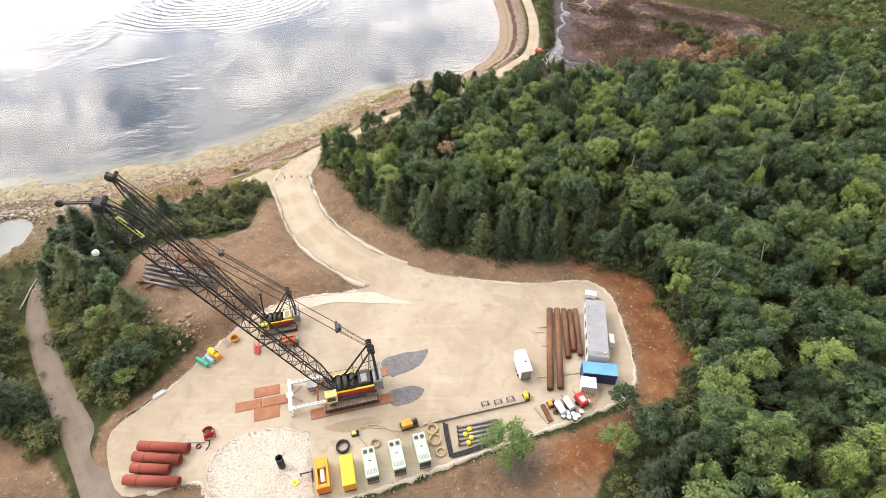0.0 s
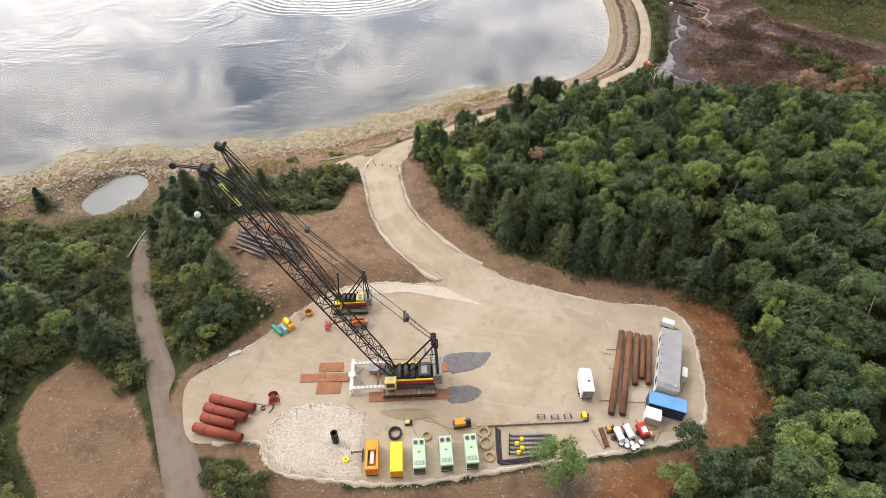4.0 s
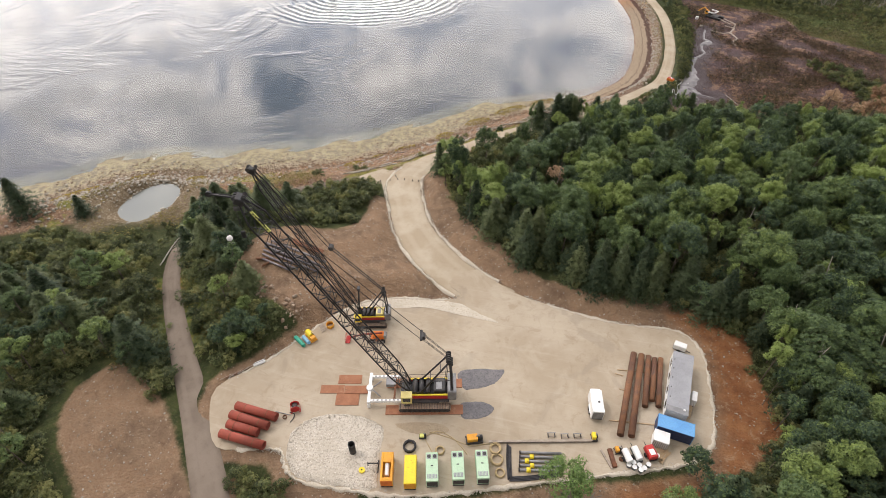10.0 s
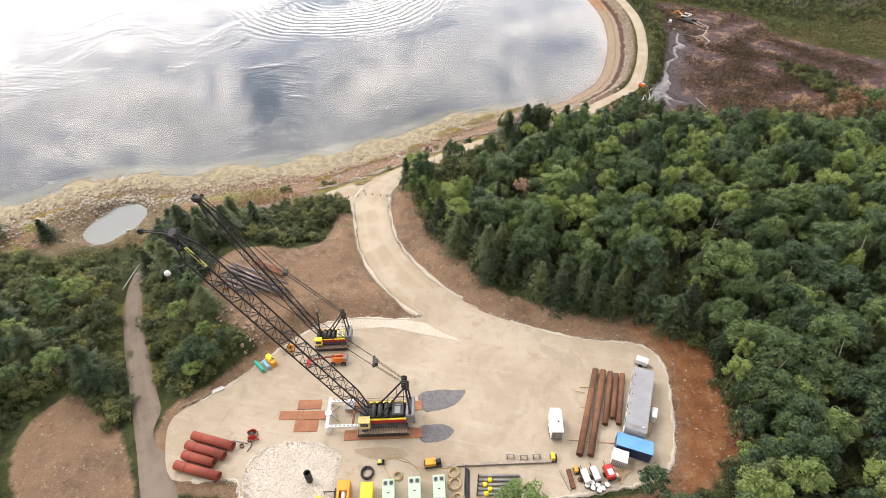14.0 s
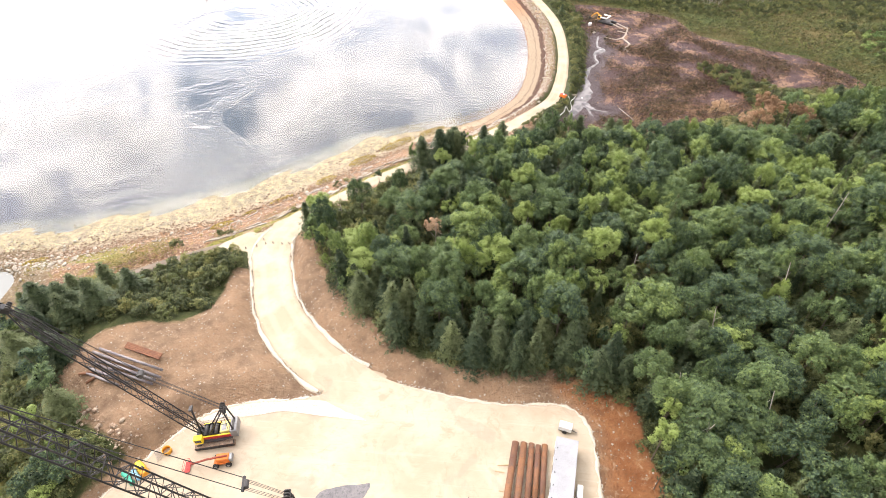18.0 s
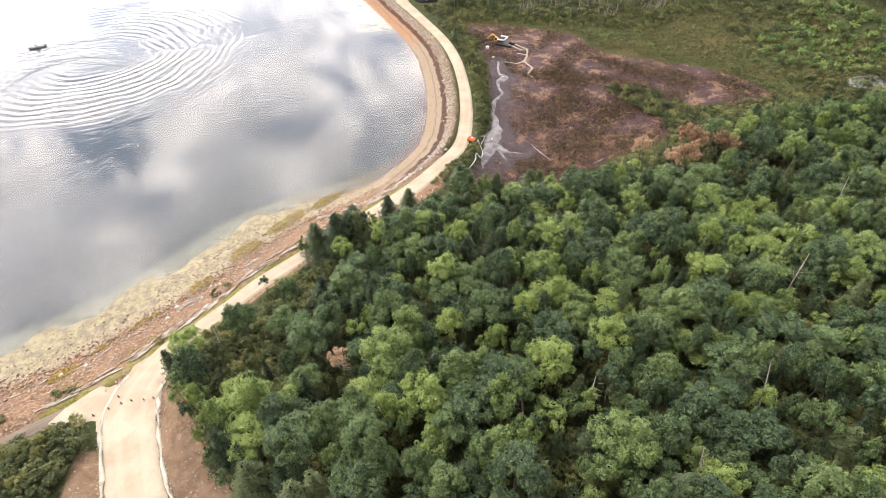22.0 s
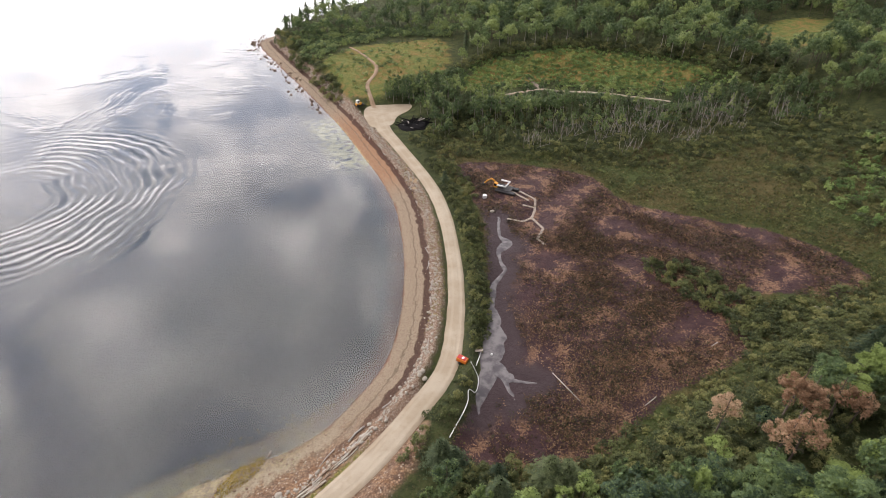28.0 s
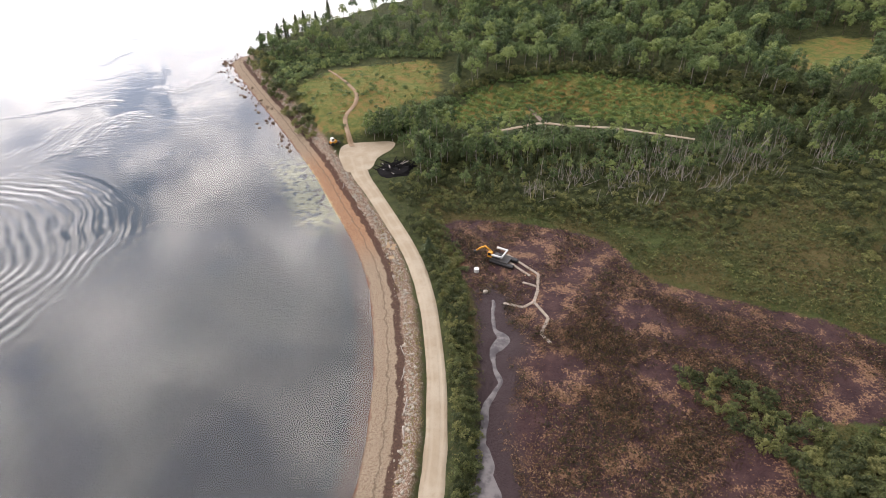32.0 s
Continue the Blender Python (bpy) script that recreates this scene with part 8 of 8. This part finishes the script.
v, f = leaves_at(gg, p, unit(gg.normal(size=p.shape) * 0.16 + [0, 0, 1.0]), 0.44)
ob = tagged(new("rockweed", mesh_of("rockweed", v, f, {"tint": np.repeat(gg.random(len(x)), 3)})), "yellow rockweed spread over the tidal shallows", "seaweed", kind="stuff")
ob.data.materials.append(M_WEED)
vs = []
for cx, cy, la, lb in ((-55.6, 120.3, 3.0, 2.3), (-51, 126.6, 2.2, 0.9), (-44.6, 133.1, 4.2, 0.9), (-34.4, 143.2, 3.2, 1.9), (-26.2, 153.8, 4.6, 2.2), (-17.5, 163.6, 6.5, 1.9), (-7.5, 171.8, 5.0, 1.7), (-96, 104, 3.0, 2.0), (-124, 91, 7.0, 2.0), (-112, 102, 4.0, 1.2)):
    n_ = int(la * lb * 55)
    r_, a_ = np.sqrt(gg.random(n_)), gg.uniform(0, 6.28, n_)
    u_, w_ = r_ * la * np.cos(a_), r_ * lb * np.sin(a_)
    px, py = cx + u_ * 0.72 - w_ * 0.69, cy + u_ * 0.69 + w_ * 0.72
    vs.append(np.column_stack([px, py, height_at(px, py) + 0.55 * (1 - r_ ** 2) + 0.03]))
p = np.concatenate(vs)
v, f = leaves_at(gg, p, unit(gg.normal(size=p.shape) * 0.4 + [0, 0, 1.0]), 0.42)
ob = tagged(new("weed_mounds", mesh_of("weed_mounds", v, f, {"tint": np.repeat(gg.random(len(p)) * 0.5, 3)})), "ochre mounds of weed on the cobble beach", "seaweed", kind="stuff")
ob.data.materials.append(M_WRACK)
setting("water", patch(spline([(165, 212.5), (169, 216), (176, 217.5), (183, 215.5), (181, 210), (174, 208), (168, 209.5)], 3, True), 1.95, 0.3), M_POND, "small dark pool on the fen", "water")
for x, y, h, ln in ((1, 108, 10, 15), (4, 109, 9, 25), (21, 118, 12, 8), (53, 84, 12, 12), (55, 82, 11, 30), (82, 114, 13, 8), (108, 137, 13, 6), (30, 96, 11, 10), (66, 92, 12, 18)):
    snag(x, y, h, ln, x * 19, 11)

tufts([(-118, 84), (-112, 100), (-92, 104), (-78, 110), (-62, 113), (-62, 104), (-80, 94), (-92, 82), (-104, 76)], 0.85, 0.4, M_GRASS, "rough yellow grass round the pond", "pond", -60, 113, 0.4, 6, 0.1, -3.5)

# far woods beyond the marsh
CLEAR = outline([(42, 346), (52, 362), (61, 374), (80, 380), (120, 379), (149, 366), (176, 346), (166, 330), (140, 327), (110, 338), (87, 346), (63, 341)])
FAR_PATH = spline([(68, 336, 0, 0.74), (79, 340, 0, 0.87), (87, 342, 0, 0.93), (95, 339, 0, 0.74), (112, 334, 0, 0.81), (123, 328, 0, 0.74), (137, 322, 0, 0.56)], 6)
# broad leaves in lifted tones: the paleness of distant haze is put into the colour
M_HAZYFARLEAF = leaf_material("far_leaves", (0.0832, 0.134, 0.0603), (0.186, 0.265, 0.105), (0.348, 0.423, 0.151), grain=3.0)
gg = np.random.default_rng(119)
x, y = scatter(gg, outline([(34, 306), (44, 300), (58, 294), (72, 291), (97, 290), (117, 296), (150, 300), (180, 292), (194, 300), (188, 320), (165, 326), (138, 324), (112, 331), (87, 339), (63, 336), (44, 340), (34, 330), (33, 318)]), 3.1)
thin = np.sin(x * 0.17 + 1.1 * np.sin(y * 0.2)) * np.sin(y * 0.25 + np.sin(x * 0.2))
ok = (gg.random(len(x)) < np.where(y < 302, 0.4, 0.95 - 0.5 * (thin > 0.3))) & (near_line(x, y, FAR_PATH)[0] > 3.2) & (np.hypot(x - 30, y - 314) > 8.5)
rows = [("young%d" % gg.integers(2), a, b, (s0 := gg.uniform(0.42, 0.9) * (1.15 if b > 310 else 0.75)) * gg.uniform(0.8, 1.2), s0 * gg.uniform(0.85, 1.15), gg.uniform(0, 6.28), gg.random()) for a, b in zip(x[ok], y[ok])]
room, s0 = near_line(np.array([r[1] for r in rows]), np.array([r[2] for r in rows]), FAR_PATH)
low_side = np.array([r[2] for r in rows]) < np.interp([r[1] for r in rows], FAR_PATH[:, 0], FAR_PATH[:, 1])
rows = [(r[0], r[1], r[2], r[3], min(r[4], max(0.15, (q - 1) * 0.042)) if side and r[6] > 0.2 else r[4], r[5], r[6]) for r, q, side in zip(rows, room, low_side)]
woods("far_woodland", [r for r in rows if r[6] < 0.82], "belt of young trees behind the drowned wood", M_HAZYFARLEAF, bark=M_SNAG)
woods("far_woodland", [("farspruce%d" % (k % 2), *r[1:]) for k, r in enumerate(rows) if r[6] >= 0.82], "young dark conifers behind the drowned wood", M_NEEDLE)
# low growth between the fen and the woods, and on the clearing
for poly, gap, lo, hi, lab, mat_, keep in (
        ([(36, 290), (33, 306), (40, 318), (60, 330), (100, 326), (140, 318), (180, 318), (196, 296), (190, 262), (160, 276), (142, 286), (118, 280), (98, 276), (72, 283), (50, 288)], 2.5, 0.4, 1.0, "tangled low shrubs round the drowned trees", M_SHRUB, 0.85),
        ([(90, 256), (110, 244), (130, 232), (142, 214), (180, 222), (184, 262), (150, 290), (112, 280), (92, 272)], 2.7, 0.3, 0.7, "dwarf bushes dotted over the fen", M_SHRUB, 0.2),
        ([(58, 160), (100, 174), (125, 190), (150, 194), (150, 206), (120, 205), (99, 199), (93, 188), (70, 176), (52, 168)], 2.1, 0.35, 0.85, "leafy scrub between the wood and the mud", M_SHRUB, 0.75),
        ([(-12, 384), (0, 398), (28, 412), (50, 406), (48, 372), (30, 358), (18, 344), (5, 346), (-4, 364)], 3.2, 0.3, 0.9, "scattered low bushes on the meadow", M_HAZYFARLEAF, 0.3),
        (CLEAR[::3].tolist(), 2.1, 0.35, 0.85, "bright green regrowth on the clearing", M_REGROWTH, 0.85),
        ([(50, 366), (60, 378), (80, 384), (120, 384), (152, 372), (182, 348), (196, 330), (190, 318), (172, 336), (148, 362), (120, 376), (82, 377), (62, 372)], 3.0, 0.9, 1.7, "shadowed growth under the edge of the far woods", M_SHRUB, 0.9),
        ([(150, 245), (168, 262), (196, 280), (200, 240), (186, 222), (160, 222)], 3.0, 0.5, 1.2, "green scrub on the fen", M_REGROWTH, 0.7),
        ([(20, 342), (34, 352), (50, 366), (56, 360), (44, 344), (34, 338)], 2.6, 0.8, 1.6, "green shrubs below the meadow", M_HAZYFARLEAF, 0.9),
        ([(-16, 388), (-4, 404), (12, 414), (30, 418), (54, 414), (52, 430), (10, 440), (-30, 440)], 3.2, 0.7, 1.6, "bushy growth above the meadow", M_HAZYFARLEAF, 0.9)):
    gg = np.random.default_rng(int(poly[0][0] * 7 + poly[1][1]) % 999)
    x, y = scatter(gg, outline(poly), gap)
    ok = (gg.random(len(x)) < keep) & (near_line(x, y, FAR_PATH)[0] > 1.8) & (field_at("sea", x, y) > 10) & (field_at("way", x, y) < -1.5) & (np.hypot(x - 30, y - 314) > 7)
    woods("thicket", [("low%d" % gg.integers(3), a, b, gg.uniform(lo, hi), gg.uniform(lo, hi), gg.uniform(0, 6.28), gg.random()) for a, b in zip(x[ok], y[ok])], lab, mat_, "shrubs")
gg = np.random.default_rng(120)
rows, dark, edge_rows = [], [], []
NORTH = outline([(36, 338), (44, 350), (52, 366), (58, 380), (56, 408), (40, 422), (20, 428), (-4, 424), (-24, 420), (-40, 440), (-34, 462), (-8, 506), (50, 566), (150, 632), (290, 748), (500, 780), (560, 500), (420, 260), (300, 120), (210, 60), (196, 160), (194, 220), (204, 260),
                 (196, 300), (188, 322), (170, 345), (140, 366), (120, 379), (80, 380), (60, 374), (48, 352)])
x, y = scatter(gg, NORTH, 7.0)
ok = (x < 330) & (y < 640) & (gg.random(len(x)) < np.where((y > 470) | (x > 250), 0.34, 0.95))
x, y = x[ok], y[ok]
rim = near_line(x, y, CLEAR, True)[0]
for a, b, m_, gr, sea in zip(x, y, rim, field_at("grass", x, y), field_at("sea", x, y)):
    if gr > -2 or sea < 11:
        continue
    sc = gg.uniform(0.7, 1.18)
    if b > 425 and a < 60:
        sc *= 0.72
    elif b > 470 or a > 250:
        sc *= 1.45
    elif b < 425 and a < 60:
        sc *= 0.68
    row = (sc * gg.uniform(0.8, 1.05), sc, gg.uniform(0, 6.28), gg.random())
    if gg.random() < 0.12:
        dark.append(("farspruce%d" % gg.integers(2), a, b, *row))
    else:
        (edge_rows if m_ < 9 else rows).append(("far%d" % gg.integers(3), a, b, *row))
woods("far_woodland", rows, "far broadleaf woods rising behind the marsh", M_HAZYFARLEAF)
woods("far_woodland", edge_rows, "tall pale-stemmed trees at the edge of the clearing", M_HAZYFARLEAF, bark=M_SNAG)
woods("far_woodland", dark, "dark conifers in the far woods", M_NEEDLE)
for k, (x, y, s) in enumerate(((-34, 462, 0.8), (-30, 468, 0.9), (-27, 474, 1.0), (-22, 482, 0.95), (-18, 486, 1.1), (-12, 494, 0.9), (-37, 455, 0.7), (-5, 500, 1.0))):
    plant("spruce%d" % (k % 4), x, y, (s * 0.9, s * 1.1), k * 50)
g = np.random.default_rng(88)
x, y = scatter(g, outline([(19, 339), (28, 337), (40, 335), (45, 342), (44, 352), (34, 350), (22, 345)]), 3.0)
woods("far_woodland", [("young%d" % g.integers(2), a, b, g.uniform(0.6, 0.95), g.uniform(0.6, 0.9), g.uniform(0, 6.28), g.random()) for a, b in zip(x, y)], "grey-green young trees below the meadow", M_HAZYFARLEAF, bark=M_SNAG)
thicket(outline([(-44, 446), (-34, 418), (-20, 384), (-6, 352), (2, 344), (-4, 366), (-16, 396), (-28, 426), (-38, 450)]), 4.2, 0.9, 1.9, "dark shrubs along the far shore", seed=62, keep=0.7)
bm = bmesh.new()
for cx, cy, half in ((190, 752, 50), (470, 800, 90)):
    k0 = len(bm.verts)
    for i in range(25):
        u = i / 12 - 1
        hgt = 9 * math.sqrt(max(0.0, 1 - u * u)) * (0.75 + 0.25 * math.sin(i * 1.7))
        for dy, z in ((-38 * math.sqrt(max(0.02, 1 - u * u)), -0.5), (-34 * math.sqrt(max(0.02, 1 - u * u)), hgt * 0.8), (0, hgt), (40, -0.5)):
            bm.verts.new((cx + u * half, cy + dy, z))
    bm.verts.ensure_lookup_table()
    for i in range(24):
        for j in range(3):
            bm.faces.new([bm.verts[k0 + 4 * i + j], bm.verts[k0 + 4 * i + 4 + j], bm.verts[k0 + 4 * i + 5 + j], bm.verts[k0 + 4 * i + 1 + j]])
me = bpy.data.meshes.new("backdrop")
bm.to_mesh(me)
bm.free()
setting("backdrop", me, M_NEEDLE, "distant dark wooded island across the bay", "island")

# ---- along the spit ----
t = thing("trailer_pump", "orange boxed trailer pump beside the road", "pump", 34.4, 191.6, 2.62, -38)
part("body", made(box, (2.3, 1.3, 0.9), (0, 0, 0.95), bevel=0.08), P_ORANGE, t)
part("hood", made(box, (1.9, 1.0, 0.14), (-0.1, 0, 1.45), bevel=0.05), P_RED, t)
part("hatch", made(box, (0.5, 0.6, 0.06), (0.2, 0, 1.55), bevel=0.02), P_WHITE, t, "white top hatch")
part("frame", made(box, (2.6, 1.1, 0.12), (0, 0, 0.45)), P_DARK, t)
part("outlet", made(tube, [(1.2, 0, 0.7), (1.8, 0, 0.6)], 0.12, 8), P_STEEL, t)
for s in (-1, 1):
    part("wheel", made(wheel, (-0.2, s * 0.72, 0.34), 0.34, 0.2), P_TYRE, t)
q = spline([(36.0, 190.5), (37.2, 189.0), (37.0, 186.6), (36.2, 184.6), (34.6, 183.2), (34.2, 181), (33.2, 178.5), (31.5, 175.5), (29.8, 172.5)], 4)
lone("discharge_hose", made(tube, [(a, b, height_at(a, b)[0] + 0.12) for a, b in q], 0.11, 6), P_WHITE, "long white hose along the edge of the mud", "hose", 0, 0, 0)
q = spline([(37.2, 191), (38, 193), (38.8, 195.2), (39.4, 196)], 4)
lone("discharge_hose", made(tube, [(a, b, height_at(a, b)[0] + 0.14) for a, b in q], 0.11, 6), P_WHITE, "short white hose down to the creek", "hose", 0, 0, 0)
lone("plank_bridge", made(box, (3.0, 0.6, 0.1), (0, 0, 0.05), bevel=0.01), P_OLDWOOD, "grey plank platform beside the creek", "platform", 37.7, 194.9, height_at(37.7, 194.9)[0] + 0.05, -2)
fl = lone("float", made(tube, [(0, 0, 0), (0, 0, 0.05), (0, 0, 0.3), (0, 0, 0.34)], 0.24, 12), P_WHITE, "small white float in the creek", "float", 41.0, 194.2, MARSH_Z - 0.36)
for k, (x, y, yaw) in enumerate(((27.4, 271.6, 80), (28.6, 270.2, 78), (28.5, 266.2, 20))):
    t = thing("pallet", "pale timber pallet stack beside the road", "pallet", x, y, height_at(x, y)[0], yaw, "pallets")
    for b_ in (-0.5, 0, 0.5):
        part("bearer", made(box, (2.6, 0.1, 0.12), (0, b_, 0.06)), P_OLDWOOD, t)
    for n_ in range(7):
        part("board", made(box, (0.28, 1.2, 0.05), (-1.1 + n_ * 0.37, 0, 0.145)), P_WOOD, t)
t = thing("backhoe", "small yellow and white loader at the turning place", "loader", 8.4, 334.4, height_at(8.4, 334.4)[0], 40)
part("body", made(box, (2.6, 1.3, 0.9), (0, 0, 1.1), bevel=0.08), P_AMBER, t)
c = part("cab", made(box, (1.2, 1.2, 1.3), (-0.3, 0, 2.1), bevel=0.06), P_WHITE, t)
part("window", made(box, (1.0, 1.22, 0.7), (-0.3, 0, 2.2)), P_GLASS, c)
part("bucket", made(box, (0.7, 1.9, 0.6), (2.2, 0, 0.5), bevel=0.06, taper=0.7), P_DARK, t)
part("arm", made(tube, [(1.0, 0.5, 1.2), (2.1, 0.5, 0.7)], 0.1, 6), P_AMBER, t)
for a, r_ in ((-0.9, 0.6), (1.0, 0.42)):
    for s in (-1, 1):
        part("wheel", made(wheel, (a, s * 0.8, r_), r_, 0.35), P_TYRE, t)
P_CHAR = plain("charred_wood", (0.006, 0.006, 0.007), (0.014, 0.013, 0.013), 1.0, 0.95, spec=0.1)
gg = np.random.default_rng(140)
ash = bmesh.new()
bmesh.ops.create_icosphere(ash, subdivisions=3, radius=1.0)
for v_ in ash.verts:
    q = v_.co * (1 + 0.3 * noise.noise(v_.co * 1.7)) 
    v_.co = Vector((30.3 + q.x * 6.0, 314.0 + q.y * 5.2, 2.5 + max(-0.4, q.z * 1.1 + 0.25 * noise.noise(q * 5))))
heap = tagged(new("burnt_heap"), "heap of blackened brush beside the turning place", "brushwood")
part("ash_mound", ash, P_CHAR, heap, "sooty black mound")
for k in range(60):
    a, r_ = gg.uniform(0, 6.28), gg.uniform(0, 1) ** 0.6
    q = np.array([30.5 + 6.2 * r_ * math.cos(a), 315.5 + 4.6 * r_ * math.sin(a), 0])
    q[2] = height_at(q[0], q[1])[0] + 0.15 + 1.3 * (1 - r_)
    e = np.array([gg.normal(), gg.normal(), gg.normal() * 0.25]) * 1.3
    part("branch", made(tube, [q - e, q + gg.normal(size=3) * 0.15, q + e], gg.uniform(0.08, 0.2), 5), M_SNAG if k % 9 == 0 else P_CHAR, heap)

# dredger and its floating walkway
t = thing("dredger", "amphibious excavator on black pontoons with a white frame", "excavator", 55.2, 262.6, MARSH_Z - 0.05, -35)
for s in (-1, 1):
    part("pontoon", made(box, (6.6, 1.3, 0.9), (2.2, s * 1.5, 0.45), bevel=0.18), P_BLACK, t)
part("deck", made(box, (4.4, 3.2, 0.2), (1.6, 0, 1.0), bevel=0.02), P_DARK, t)
part("engine_house", made(box, (1.7, 1.6, 0.8), (0.3, -0.2, 1.5), bevel=0.1), P_DARK, t)
c = part("cab", made(box, (1.2, 1.1, 1.5), (-1.4, -0.7, 1.85), bevel=0.08), P_AMBER, t)
part("window", made(box, (0.9, 1.12, 0.8), (-1.4, -0.7, 2.1)), P_GLASS, c)
fr = part("white_frame", made(tube, [(-1.0, 2.6, 2.0), (1.9, 2.6, 2.0), (1.9, -1.0, 2.0), (-1.0, -1.0, 2.0)], 0.3, 8), P_WHITE, t, "white U-shaped tube frame")
part("arm", made(tube, [(-1.6, 0.3, 2.0), (-3.4, 0.4, 3.0), (-5.2, 0.6, 1.6)], 0.26, 8), P_AMBER, t)
part("stick", made(tube, [(-5.2, 0.6, 1.6), (-6.0, 0.4, 0.7)], 0.2, 8), P_AMBER, t)
part("bucket", made(box, (0.9, 1.0, 0.8), (-6.1, 0.3, 0.45), bevel=0.1), P_DARK, t)
lone("white_tank", made(tube, [(0, 0, 0), (0, 0, 0.1), (0, 0, 0.9), (0, 0, 1.05)], 0.65, 14), P_WHITE, "white plastic tank on the mud", "tank", 49.4, 258.2, height_at(49.4, 258.2)[0], 0)
paths = [[(58.4, 264.4), (64.6, 255.2), (63.0, 249.0), (61.2, 245.2)], [(57.4, 262.4), (62.4, 254.8)], [(61.2, 245.2), (58.4, 243.6), (54.0, 245.6)], [(61.2, 245.2), (63.2, 239.4), (60.4, 234.6), (61.8, 231.6)], [(60.0, 252.6), (63.2, 250.6)]]
walkway = tagged(new("floating_walkway"), "pale plank walkway floating over the mud", "walkway")
for path in paths:
    for (ax, ay), (bx, by) in zip(path, path[1:]):
        ln = math.hypot(bx - ax, by - ay)
        n_ = max(1, round(ln / 1.9))
        for k in range(n_):
            f_ = (k + 0.5) / n_
            ob = part("plank", made(box, (ln / n_ - 0.1, 0.72, 0.16), (0, 0, 0.1), bevel=0.02), P_OLDWOOD, walkway)
            x, y = ax + (bx - ax) * f_, ay + (by - ay) * f_
            ob.matrix_world = pose(x, y, max(height_at(x, y)[0], MARSH_Z - 0.3), 0, 0, math.degrees(math.atan2(by - ay, bx - ax)))
for x, y in ((119.7, 199.0), (105.3, 205.6), (117.6, 199.6), (50.4, 250)):
    boulder(x, y, 0.6, "pale boulder in the marsh")
for (ax, ay, bx, by) in ((68, 177.6, 71, 179.4), (88, 191, 90, 192), (52.5, 187.5, 56, 180)):
    z = height_at((ax + bx) / 2, (ay + by) / 2)[0]
    lone("drift_log", made(tube, [(ax, ay, z + 0.1), (bx, by, z + 0.14)], 0.12, 6), M_SNAG, "pale fallen trunk on the mud", "driftwood", 0, 0, 0, 0, "drift logs")

# far gravel path and meadow track
q = FAR_PATH.copy()
q[:, 2] = height_at(q[:, 0], q[:, 1]) + 0.35
v, f, u = ribbon(q, 5, 0.0)
setting("road", mesh_of("road", v, f, {"across": u}, True), M_ROAD, "pale gravel path behind the drowned trees", "road")
q = spline([(87, 342, 0, 0.8), (86, 349, 0, 1.0), (84, 357, 0, 0.7)], 6)
q[:, 2] = height_at(q[:, 0], q[:, 1]) + 0.3
v, f, u = ribbon(q, 5, 0.0)
setting("road", mesh_of("road", v, f, {"across": u}, True), M_TRACK, "short worn path into the clearing", "road")
q = spline([(15, 334, 0, 1.2), (13, 343, 0, 0.9), (12, 353, 0, 0.9), (15.5, 364, 0, 0.9), (15.5, 374, 0, 0.9), (12, 385, 0, 0.8), (8, 394, 0, 0.7), (2, 405, 0, 0.6)], 8)
q[:, 2] = height_at(q[:, 0], q[:, 1]) + 0.3
v, f, u = ribbon(q, 5, 0.0)
setting("road", mesh_of("road", v, f, {"across": u}, True), M_DIRT, "dirt track winding up the meadow", "road")

# boat on the bay
t = thing("motor_boat", "small pale work boat on the calm bay", "boat", -134, 290, -0.2, 200)
part("hull", made(box, (5.4, 1.9, 0.8), (0, 0, 0.4), bevel=0.25), P_STEEL, t)
part("bow", made(box, (1.6, 1.5, 0.9), (2.7, 0, 0.45), (0, 0, 45), bevel=0.2), P_STEEL, t)
part("wheelhouse", made(box, (1.2, 1.2, 1.1), (0.6, 0, 1.3), bevel=0.12), P_WHITE, t)
part("motor", made(box, (0.5, 0.5, 0.9), (-2.7, 0, 0.8), bevel=0.1), P_BLACK, t)

# cones across the road mouth
for x, y in ((-42.6, 106.9), (-40.4, 108.0), (-38.6, 108.9), (-37.0, 109.3), (-34.8, 109.2), (-33.2, 109.4), (-39.6, 110.4)):
    r_, s_ = near_line(np.array([x]), np.array([y]), MAIN_ROAD)
    z = np.interp(s_, range(len(MAIN_ROAD)), MAIN_ROAD[:, 2])[0] + 0.07
    t = thing("post_barrier", "short dark post standing across the road", "bollard", x, y, z, 0, "road posts")
    part("post", made(tube, [(0, 0, 0.05), (0, 0, 0.55)], 0.09, 8), P_DARK, t)
    part("foot", made(box, (0.32, 0.32, 0.08), (0, 0, 0.04)), P_OLDWOOD, t)
q = spline([(-78.5, 66, 0), (-80.5, 74, 0), (-80.8, 82, 0)], 5)
lone("log_rail", made(tube, [(a, b, height_at(a, b)[0] + 0.3) for a, b, c in q], 0.14, 7), M_SNAG, "pale log rail along the dirt track", "log", 0, 0, 0)
